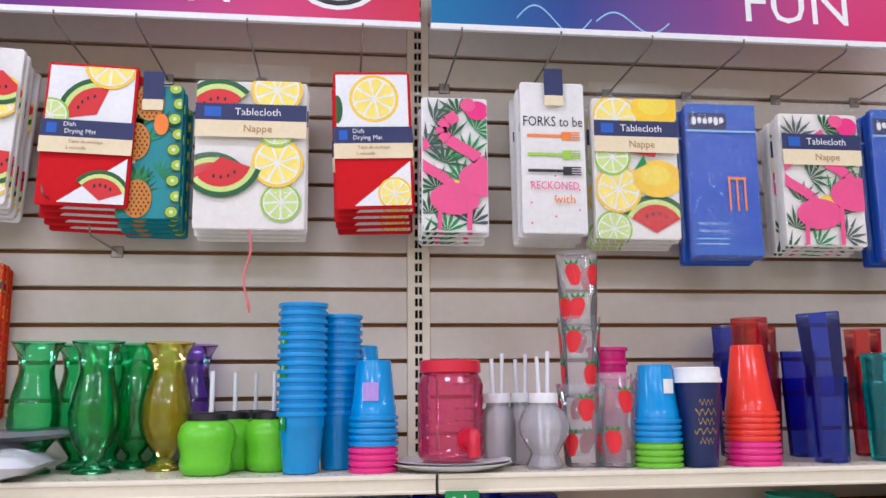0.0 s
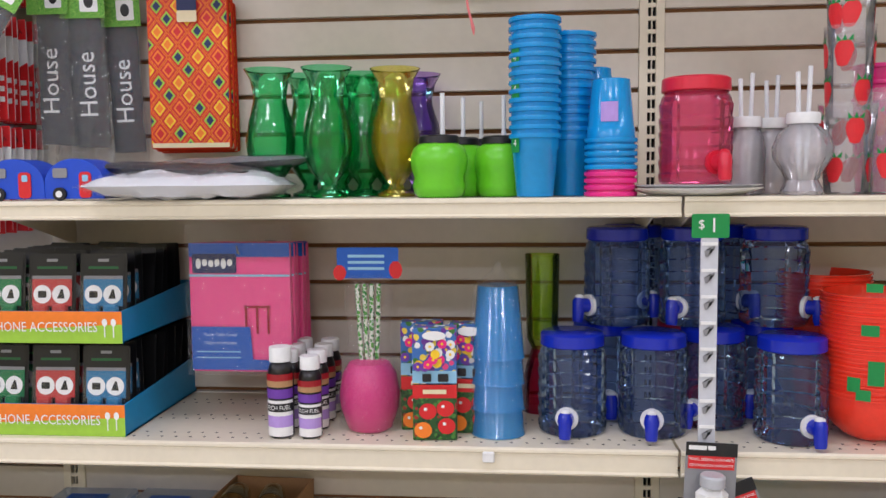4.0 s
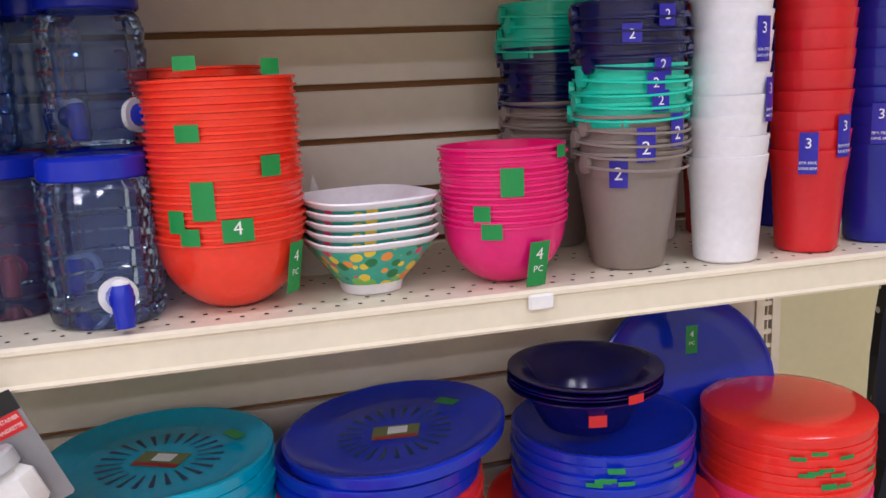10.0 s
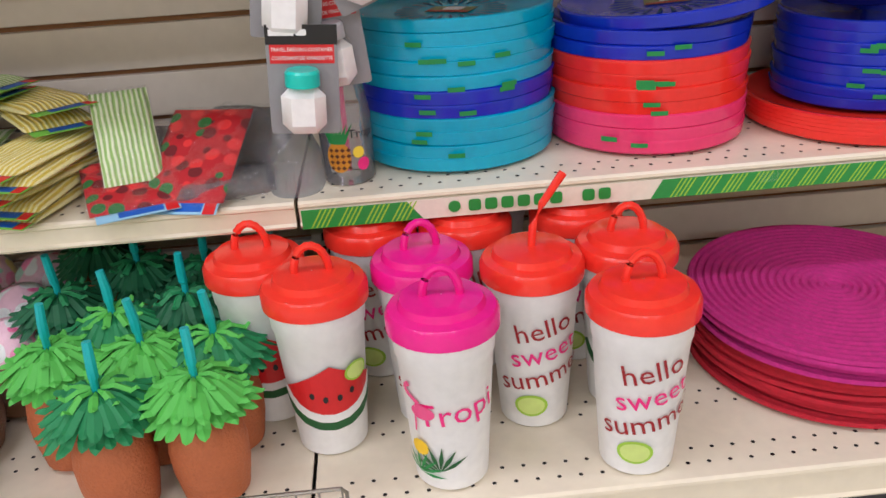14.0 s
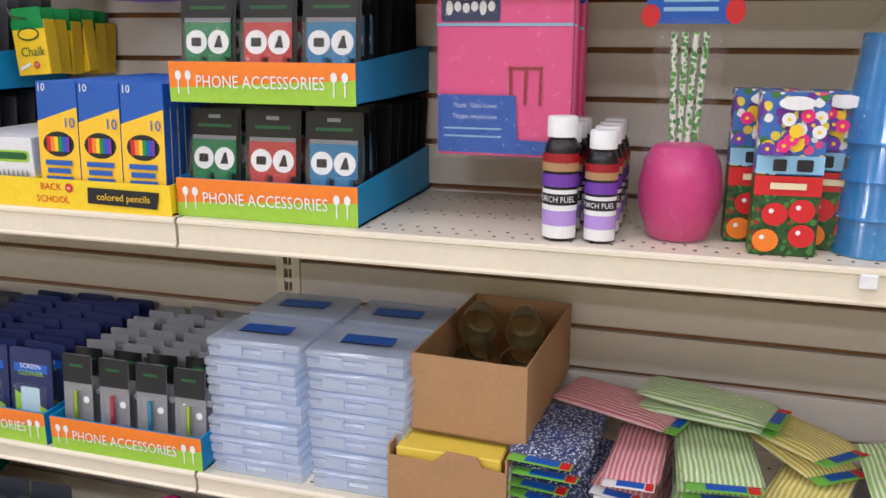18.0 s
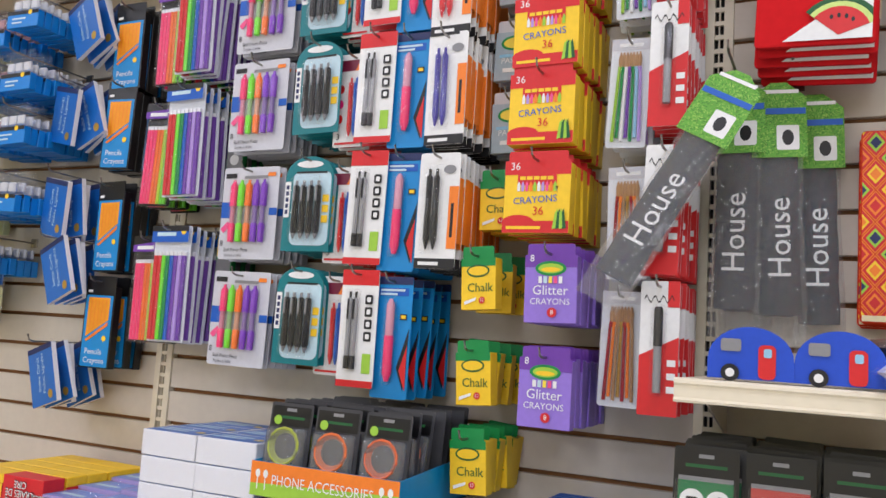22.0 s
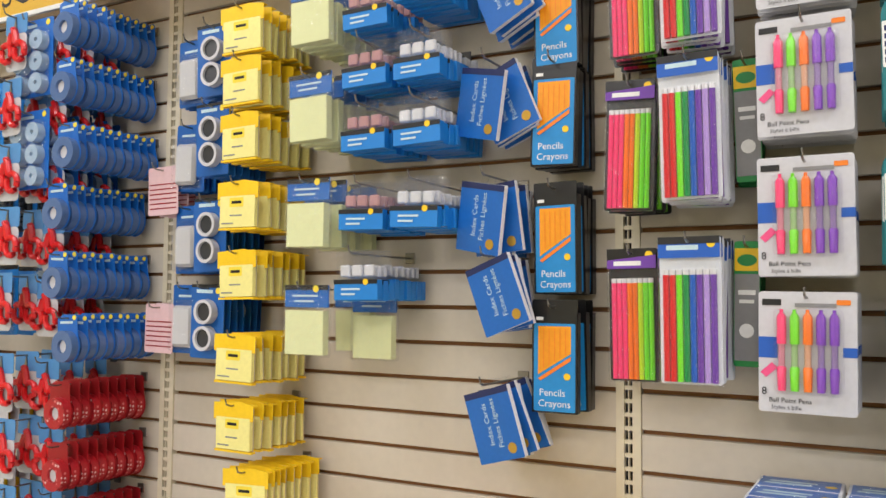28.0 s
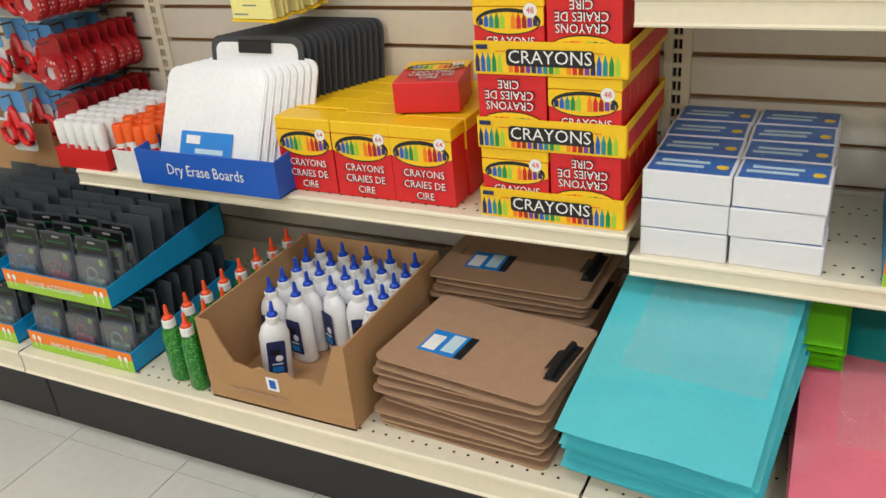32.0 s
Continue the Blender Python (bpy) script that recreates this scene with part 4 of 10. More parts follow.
def hurricane(x, y, mat, label):
    prof = [(0.0005, 0.002), (0.03, 0.002), (0.034, 0.0), (0.034, 0.006), (0.016, 0.014), (0.013, 0.022), (0.02, 0.032), (0.036, 0.055), (0.044, 0.085), (0.0445, 0.105), (0.04, 0.14), (0.031, 0.17), (0.029, 0.185), (0.035, 0.215), (0.045, 0.232), (0.0465, 0.234), (0.044, 0.2342)]
    g = Geo()
    n = 40
    v, f = [], []
    for r, z in prof:
        for i in range(n):
            rk = r * (1 + (0.035 * math.sin(i * math.pi / 2.5 + z * 90) if 0.05 < z < 0.2 else 0))
            v.append((rk * math.cos(2 * math.pi * i / n), rk * math.sin(2 * math.pi * i / n), z))
    for k in range(len(prof) - 1):
        for i in range(n):
            f.append((k * n + i, k * n + (i + 1) % n, (k + 1) * n + (i + 1) % n, (k + 1) * n + i))
    g.add(v, f, mat)
    return solid("hurricane_glass", g, label, "glass", pose(x, y, L1 + 0.001, 0, 0, x * 900), "hurricane glasses", True)


GREENP, YELP, PURP = tinted("green_clear_plastic", (20, 160, 70), 0.6), tinted("yellow_clear_plastic", (214, 190, 30), 0.6), tinted("purple_clear_plastic", (80, 40, 150), 0.5)
for x, y in ((-0.715, -0.17), (-0.605, -0.185), (-0.665, -0.08), (-0.555, -0.09), (-0.61, -0.05), (-0.515, -0.05)):
    hurricane(x, y, GREENP, "green clear plastic hurricane cocktail glass on the shelf")
hurricane(-0.485, -0.15, YELP, "yellow clear plastic hurricane cocktail glass on the shelf")
hurricane(-0.455, -0.06, PURP, "purple clear plastic hurricane cocktail glass on the shelf")

LIMEP = plain("lime_green_plastic", (110, 206, 34), 0.3)
STRAW = plain("white_straw_plastic", (232, 234, 236), 0.35)


def mug(x, y, turn):
    t = thing("lidded_mug", "lime green plastic jar mug with black lid and straw", "mug", pose(x, y, L1 + 0.001, 0, 0, turn), "lime jar mugs")
    body = Geo().lathe([(0.0005, 0.001), (0.036, 0.0), (0.043, 0.006), (0.046, 0.02), (0.043, 0.034), (0.048, 0.05), (0.05, 0.066), (0.044, 0.084), (0.034, 0.092), (0.0005, 0.092)], LIMEP, 10)
    part("body", body, t, smooth=True)
    part("lid", Geo().lathe([(0.0005, 0.106), (0.03, 0.106), (0.034, 0.103), (0.035, 0.092), (0.0005, 0.092)], BLACK, 20), t, "black screw lid", True)
    s = Geo()
    rib = [(0.006, 0, 0.09 + 0.0035 * k) for k in range(26)]
    s.tube(rib, [0.0045 if k % 2 or k < 8 else 0.0036 for k in range(26)], STRAW, 8)
    part("straw", s, t, "white ribbed straw", True)


for k, (x, y) in enumerate(((-0.395, -0.255), (-0.365, -0.17), (-0.335, -0.09), (-0.29, -0.2))):
    mug(x, y, 12 + 9 * k)
BLUECUP, LIMECUP, HOTCUP, REDCUP = plain("sky_blue_cup_plastic", (30, 150, 220), 0.16), plain("lime_cup_plastic", (120, 200, 50), 0.16), plain("hot_pink_cup_plastic", (238, 50, 140), 0.16), plain("coral_red_cup_plastic", (244, 62, 44), 0.16)
cup_stack("plastic_cup", "sky blue plastic cup nested in a tall stack", -0.232, -0.262, L1 + 0.001, [BLUECUP] * 14, 0.0147, 0.105, 0.031, 0.041, seed=1)
cup_stack("plastic_cup", "sky blue plastic cup nested in a tall stack", -0.168, -0.19, L1 + 0.001, [BLUECUP] * 13, 0.0147, 0.105, 0.031, 0.041, seed=2)
for dz in (0.02, 0.11, 0.16):
    sticker(-0.232, -0.262, L1 + 0.07 + dz, 0.042, -52, 0.02, 0.03, GREEN, (("4", 0, 0.016),))
cup_stack("plastic_cup", "bright plastic cup stacked upside down", -0.105, -0.255, L1 + 0.001, [HOTCUP] * 4 + [BLUECUP] * 5, 0.0112, 0.105, 0.031, 0.041, True, seed=3)
cup_stack("plastic_cup", "bright plastic cup stacked upside down", -0.125, -0.15, L1 + 0.001, [LIMECUP] * 9 + [BLUECUP], 0.0135, 0.105, 0.031, 0.041, True, seed=4)
cup_stack("plastic_cup", "bright plastic cup stacked upside down", 0.415, -0.275, L1 + 0.001, [LIMECUP] * 4 + [BLUECUP] * 4, 0.0112, 0.105, 0.031, 0.041, True, seed=5)
sticker(-0.105, -0.255, L1 + 0.14, 0.0385, -10, 0.028, 0.032, LILAC, name="cup_label", label="small printed label on a blue cup")
sticker(0.415, -0.275, L1 + 0.145, 0.0375, 18, 0.022, 0.026, WHITE, name="cup_label", label="small printed label on a blue cup")
cup_stack("plastic_cup", "coral and pink plastic cup stacked upside down", 0.6, -0.27, L1 + 0.001, [HOTCUP] * 4 + [REDCUP] * 5, 0.0112, 0.13, 0.029, 0.047, True, seed=6)
FOAM = plain("white_foam_plate", (240, 240, 238), 0.6)
solid("plate", Geo().lathe([(0.0005, 0.004), (0.06, 0.004), (0.075, 0.002), (0.085, 0.006), (0.108, 0.013), (0.11, 0.0145), (0.107, 0.0145), (0.085, 0.009), (0.075, 0.006), (0.0005, 0.006)], FOAM, 36).lathe([(0.0005, 0.009), (0.06, 0.009), (0.085, 0.013), (0.109, 0.019), (0.085, 0.014), (0.0005, 0.011)], FOAM, 36), "white foam plates under a red drink dispenser", "plate", pose(0.035, -0.25, L1), smooth=True)


BLUELID = plain("cobalt_lid_plastic", (24, 44, 180), 0.2)


def dispenser(x, y, z, body, lid, tap, label, turn=0.0, r=0.06, h=0.15, grp="drink dispensers"):
    t = thing("drink_dispenser", label, "drink dispenser", pose(x, y, z, 0, 0, turn), grp)
    g = Geo()
    rs = [(0.0005, 0.002), (r * 0.9, 0.0), (r * 0.97, 0.004)]
    for k in range(6):
        zz = 0.012 + (h - 0.035) * k / 5
        rs += [(r, zz), (r, zz + 0.005), (r * 0.965, zz + 0.008)]
    rs += [(r * 0.93, h - 0.006), (r * 0.86, h), (r * 0.86, h + 0.008)]
    n = 48
    v, f = [], []
    for q, (rk, zz) in enumerate(rs):
        for i in range(n):
            dent = 0.95 if i % 6 == 0 and 3 <= q <= 20 else 1.0
            v.append((rk * dent * math.cos(2 * math.pi * i / n), rk * dent * math.sin(2 * math.pi * i / n), zz))
    for q in range(len(rs) - 1):
        f += [(q * n + i, q * n + (i + 1) % n, (q + 1) * n + (i + 1) % n, (q + 1) * n + i) for i in range(n)]
    g.add(v, f, body)
    part("jar", g, t)
    part("lid", Geo().lathe([(0.0005, h + 0.026), (r * 0.86, h + 0.026), (r * 0.93, h + 0.023), (r * 0.94, h + 0.004), (r * 0.9, h + 0.002)], lid, 30), t, "screw lid", True)
    tp = part("tap", Geo().tube([(0, -r * 0.95, 0.035), (0, -r - 0.02, 0.035)], 0.013, tap, 14).tube([(0, -r - 0.02, 0.05), (0, -r - 0.021, 0.044), (0, -r - 0.023, 0.012), (0, -r - 0.024, 0.006)], [0.0085, 0.0115, 0.0105, 0.009], tap, 14), t, "plastic pouring tap", True)
    part("knob", Geo().tube([(0, -r - 0.02, 0.05), (0, -r - 0.02, 0.053), (0, -r - 0.02, 0.056)], [0.0085, 0.0085, 0.003], WHITE if tap is BLUELID else tap, 14).tube([(0, -r + 0.004, 0.035), (0, -r - 0.003, 0.035)], 0.0195, WHITE if tap is BLUELID else tap, 20), tp)
    return t


PINKP = tinted("pink_clear_plastic", (236, 60, 110), 0.7)
dispenser(0.035, -0.25, L1 + 0.02, PINKP, plain("red_lid_plastic", (214, 36, 60), 0.3), plain("red_lid_plastic", (214, 36, 60)), "pink clear plastic drink dispenser with red lid and tap", 22, 0.06, 0.15)
MILK = tinted("frosted_clear_plastic", (240, 240, 246), 0.85)


def bulb_jar(x, y, label, fluted):
    t = thing("straw_jar", label, "drinking jar", pose(x, y, L1 + 0.001, 0, 0, 20), "straw jars")
    n = 32
    prof = [(0.0005, 0.002), (0.03, 0.0), (0.033, 0.006), (0.024, 0.024), (0.03, 0.036), (0.044, 0.06), (0.046, 0.078), (0.038, 0.1), (0.024, 0.112), (0.022, 0.118)] if fluted else [(0.0005, 0.002), (0.03, 0), (0.034, 0.006), (0.034, 0.08), (0.03, 0.1), (0.022, 0.11), (0.022, 0.118)]
    v, f = [], []
    for r, z in prof:
        for i in range(n):
            rk = r * (1 + (0.05 * math.cos(i * math.pi / 2) if fluted else 0))
            v.append((rk * math.cos(2 * math.pi * i / n), rk * math.sin(2 * math.pi * i / n), z))
    for k in range(len(prof) - 1):
        for i in range(n):
            f.append((k * n + i, k * n + (i + 1) % n, (k + 1) * n + (i + 1) % n, (k + 1) * n + i))
    part("jar", Geo().add(v, f, MILK), t, smooth=True)
    part("lid", Geo().lathe([(0.0005, 0.134), (0.025, 0.134), (0.027, 0.13), (0.027, 0.116), (0.0005, 0.116)], WHITE, 24), t, "white screw lid", True)
    for dx, ln in ((-0.006, 0.2), (0.006, 0.21)):
        part("straw", Geo().tube([(dx, 0, 0.02), (dx * 1.6, 0, 0.13), (dx * 2, 0, ln)], 0.0038, STRAW, 8), t, "white plastic straw", True)


bulb_jar(0.205, -0.262, "frosted fluted drinking jar with white lid and straws", True)
bulb_jar(0.135, -0.18, "plain frosted drinking jar with white lid and straws", False)
bulb_jar(0.19, -0.14, "plain frosted drinking jar with white lid and straws", False)
CLEARC = tinted("clear_tumbler_plastic", (240, 238, 242), 0.4)
BERRY = plain("strawberry_red_print", (226, 40, 48), 0.4)


def berry_tumbler(x, y, z, h=0.15, rb=0.034, rt=0.046, seed=0):
    t = thing("printed_tumbler", "clear tumbler with a red strawberry print in a stack", "tumbler", pose(x, y, z, 0, 0, seed * 70), "strawberry tumblers")
    part("cup", Geo().lathe([(0.0005, 0.002), (rb - 0.003, 0.0), (rb, 0.003), (rt, h - 0.003), (rt + 0.001, h)], CLEARC, 26), t, smooth=True)
    g = Geo(ring_wrap(lambda zz: rb + (rt - rb) * zz / h))
    rnd = random.Random(seed)
    for a in range(4):
        for j in range(2):
            cx, cz = (-1.5 + a) * 0.066 + 0.03 * j, h * (0.3 + 0.42 * j)
            g.layer = 0
            g.ink([(cx + 0.015 * math.sin(u), cz + 0.018 * math.cos(u) - (0.008 if math.cos(u) < -0.7 else 0)) for u in [k * 0.5236 for k in range(12)]][::-1], BERRY)
            for u in (-0.008, 0, 0.008):
                g.ink([(cx + u - 0.004, cz + 0.015), (cx + u + 0.004, cz + 0.015), (cx + u * 1.6, cz + 0.025)], GREEN)
    part("print", g, t)


for k in range(3):
    berry_tumbler(0.285, -0.235, L1 + 0.001 + 0.125 * k, 0.15, 0.034, 0.046 if k == 0 else 0.034 + 0.006, seed=k)
berry_tumbler(0.345, -0.255, L1 + 0.001, 0.17, 0.034, 0.044, seed=4)
cup_stack("plastic_cup", "hot pink plastic tumbler in a stack", 0.365, -0.15, L1 + 0.001, [HOTCUP] * 5, 0.028, 0.11, 0.03, 0.038, seed=8)
t = thing("travel_cup", "navy travel coffee cup with white lid and gold lettering", "travel cup", pose(0.49, -0.285, L1 + 0.001))
part("cup", Geo().lathe([(0.0005, 0.001), (0.03, 0), (0.032, 0.003), (0.043, 0.15), (0.0005, 0.15)], plain("navy_cup_plastic", (22, 38, 92), 0.35), 30), t, smooth=True)
part("lid", Geo().lathe([(0.0005, 0.172), (0.038, 0.172), (0.041, 0.178), (0.043, 0.176), (0.044, 0.16), (0.046, 0.157), (0.046, 0.15), (0.0005, 0.15)], WHITE, 30), t, "white press-on lid", True)
g = Geo(ring_wrap(lambda zz: 0.032 + 0.011 * zz / 0.15))
for k, s in enumerate((0.026, 0.04, 0.03, 0.044, 0.026)):
    pts = [(-s / 2 + s * i / 12, 0.115 - 0.017 * k + 0.006 * math.sin(i * 1.9 + k)) for i in range(13)]
    for a, b in zip(pts, pts[1:]):
        g.layer = 0
        g.ink([(a[0], a[1] - 0.0014), (b[0], b[1] - 0.0014), (b[0], b[1] + 0.0014), (a[0], a[1] + 0.0014)], GOLD)
part("lettering", g, t, "gold script print")
TUMB = {"red": tinted("red_clear_acrylic", (200, 24, 26), 0.45), "blue": tinted("blue_clear_acrylic", (14, 34, 170), 0.5), "teal": tinted("teal_clear_acrylic", (10, 150, 160), 0.4), "pink": tinted("pink_clear_acrylic", (240, 90, 130), 0.3)}


def acrylic(x, y, z, c, h=0.15, tilt=0.0, seed=0, w=0.038):
    """Thick square-shouldered acrylic tumbler."""
    prof = [(0.0005, 0.008), (w * 0.78, 0.0), (w * 0.84, 0.003), (w * 0.88, h * 0.3), (w * 0.92, h * 0.5), (w, h - 0.002), (w - 0.001, h)]
    g = Geo().lathe(prof, TUMB[c], 8)
    return solid("acrylic_tumbler", g, c + " clear acrylic tumbler with faceted sides", "tumbler", pose(x, y, z, 0, tilt, 22.5 + seed * 7), "acrylic tumblers", False)


for x, y, c, h, n in ((0.66, -0.17, "red", 0.17, 3), (0.72, -0.09, "red", 0.16, 3), (0.66, -0.08, "blue", 0.16, 3), (0.79, -0.12, "blue", 0.16, 2), (0.765, -0.255, "blue", 0.16, 1), (0.885, -0.25, "teal", 0.15, 2), (1.0, -0.245, "pink", 0.15, 1), (1.085, -0.26, "blue", 0.14, 3), (0.93, -0.13, "red", 0.15, 3), (1.03, -0.12, "teal", 0.15, 2), (1.13, -0.12, "blue", 0.15, 3)):
    for k in range(n):
        acrylic(x, y, L1 + 0.001 + k * 0.055, c, h, 0, k)
acrylic(0.768, -0.25, L1 + 0.125, "blue", 0.16, -6, 2, 0.042)
cup_stack("plastic_cup", "coral red plastic tumbler in a tall stack", 1.165, -0.265, L1 + 0.001, [REDCUP] * 5, 0.04, 0.12, 0.032, 0.042, seed=9)
CAMP = plain("blue_camper_foam", (30, 76, 200), 0.5)


def camper(x, y, turn):
    t = thing("toy_camper", "blue foam camper van coin bank with a red door", "toy", pose(x, y, L1 + 0.001, 0, 0, turn) @ Matrix.Diagonal((0.82, 0.82, 0.82, 1)), "toy campers")
    w, h = 0.13, 0.088
    out = [(-w / 2, 0.004), (w / 2, 0.004)] + [(w / 2 * math.cos(radians(a)) * 1.0, 0.035 + (h - 0.035) * math.sin(radians(a))) for a in range(0, 181, 12)]
    part("body", Geo().prism(out, -0.045, 0.045, CAMP), t)
    part("door", Geo().prism(rr(0.012, 0.038, 0.006, 0.06, 0.008), -0.048, -0.0452, RED), t, "red door")
    part("window", Geo().prism(rr(-0.045, -0.014, 0.048, 0.068, 0.004), -0.048, -0.0452, GREY), t, "grey window")
    part("window", Geo().prism(rr(0.02, 0.032, 0.04, 0.054, 0.003), -0.0495, -0.0482, PALEB), t)
    wh = part("wheel", Geo().prism(oval(-0.03, 0.014, 0.014, 0.014, 16), -0.052, -0.0452, BLACK), t, "black wheel")
    part("hub", Geo().prism(oval(-0.03, 0.014, 0.007, 0.007, 12), -0.0535, -0.0522, WHITE), wh)


camper(-1.125, -0.288, 4)
camper(-1.016, -0.283, 0)


def limp_pack(name, label, cat, m, w, d, h, inner, wrap=None, seed=0, grp="", header=None, crumple=0.35):
    """A soft flat pack lying down: puffed and wrinkled, in a clear wrap."""
    t = thing(name, label, cat, m, grp)
    def pillow(k, mat, shrink):
        g = Geo()
        nx, ny = 18, 14
        v, f = [], []
        for s in (-1, 1):
            for j in range(ny + 1):
                for i in range(nx + 1):
                    u, q = 2 * i / nx - 1, 2 * j / ny - 1
                    e = max(0, (1 - u ** 4) * (1 - q ** 4)) ** 0.5
                    wob = noise.noise(Vector((u * 2.1 + seed, q * 2.3 + k, s * 0.3))) + (max(0.9, crumple) if k == 2 else crumple) * noise.noise(Vector((u * 7 + seed, q * 5.5, s + k)))
                    v.append((u * w / 2 * shrink, q * d / 2 * shrink, h / 2 + s * e * h / 2 * shrink * (1 + 0.35 * wob)))
        n = (nx + 1) * (ny + 1)
        for s in range(2):
            for j in range(ny):
                for i in range(nx):
                    a = s * n + j * (nx + 1) + i
                    f.append((a, a + 1, a + nx + 2, a + nx + 1))
        return g.add(v, f, mat)
    part("filling", pillow(1, inner, 0.94), t, smooth=True)
    part("wrap", pillow(2, wrap or CLEAR, 1.0), t, "wrinkled clear wrap", True)
    if header:
        part("header_card", Geo().box(-w * 0.42, w * 0.42, -d / 2 - 0.012, -d / 2 + 0.02, h * 0.35, h * 0.35 + 0.001, header).box(-w * 0.2, w * 0.25, -d / 2 - 0.008, -d / 2 + 0.012, h * 0.35 + 0.0012, h * 0.35 + 0.0016, BLUE).box(w * 0.27, w * 0.4, -d / 2 - 0.012, -d / 2 + 0.018, h * 0.35 + 0.0012, h * 0.35 + 0.0017, RED), t, "printed header card")
    return t


GREYSHEET = plain("grey_plastic_sheet", (110, 112, 118), 0.4)
DARKSHEET = plain("dark_plastic_sheet", (52, 52, 60), 0.4)
limp_pack("flat_pack", "clear bagged grey plastic sheet lying over the shelf edge", "packaged cover", pose(-0.82, -0.272, L1 + 0.002, 0, 0, 6), 0.34, 0.22, 0.046, plain("pale_plastic_sheet", (226, 228, 232), 0.2), None, 1, "flat packs", crumple=1.3)
limp_pack("flat_pack", "clear bagged dark sheet lying flat on the shelf", "packaged cover", pose(-0.86, -0.21, L1 + 0.04, 0, 2, -6), 0.32, 0.2, 0.026, DARKSHEET, None, 2, "flat packs", crumple=1.2)
limp_pack("flat_pack", "clear bagged dark sheet lying flat on the shelf", "packaged cover", pose(-0.8, -0.16, L1 + 0.052, 0, -3, 10), 0.32, 0.18, 0.024, GREYSHEET, None, 3, "flat packs", crumple=1.2)


# ---- goods on the second shelf ----
def tray(m, w, d, h_front, h_side, words, label, front=None, side=None, text_mat=None, name="display_tray", grp="display trays"):
    t = thing(name, label, "display tray", m, grp)
    side = side or plain("tray_blue_card", (14, 140, 196), 0.5)
    part("base", Geo().box(-w / 2, w / 2, 0, d, 0, 0.003, side), t)
    for s in (-1, 1):
        x = s * (w / 2 - 0.0015)
        part("side_panel", Geo().add([(x - 0.0015, 0, 0), (x + 0.0015, 0, 0), (x + 0.0015, d, 0), (x - 0.0015, d, 0), (x - 0.0015, 0, h_front), (x + 0.0015, 0, h_front), (x + 0.0015, d, h_side), (x - 0.0015, d, h_side)], [(0, 1, 2, 3), (4, 7, 6, 5), (0, 4, 5, 1), (1, 5, 6, 2), (2, 6, 7, 3), (3, 7, 4, 0)], side), t)
    part("back_panel", Geo().box(-w / 2, w / 2, d - 0.003, d, 0.003, h_side, side), t)
    fr = part("front_panel", Geo().box(-w / 2, w / 2, -0.003, 0, 0, h_front, front or side), t)
    g = Geo()
    if front is None:
        g.ink([(-w / 2, h_front), (-w / 2, h_front * 0.35), (w / 2, h_front * 0.6), (w / 2, h_front)], ORANGE, -0.003).ink([(-w / 2, 0.0), (w / 2, 0.0), (w / 2, h_front * 0.6), (-w / 2, h_front * 0.35)], LIME, -0.003)
        for s in (-1, 1):
            x = s * w * 0.42
            g.ink(oval(x - 0.008, h_front * 0.66, 0.005, 0.007, 10), WHITE, -0.003).ink(oval(x + 0.008, h_front * 0.66, 0.005, 0.007, 10), WHITE, -0.003)
            g.band(x - 0.009, x - 0.007, h_front * 0.2, h_front * 0.6, WHITE, -0.003).band(x + 0.007, x + 0.009, h_front * 0.2, h_front * 0.6, WHITE, -0.003)
    if words:
        g.word(words, 0, h_front * 0.5, h_front * 0.44, text_mat or WHITE, -0.003, squeeze=0.82)
    if g.v:
        part("print", g, fr)
    return t


BLACKCARD = plain("black_gloss_card", (20, 20, 22), 0.3)


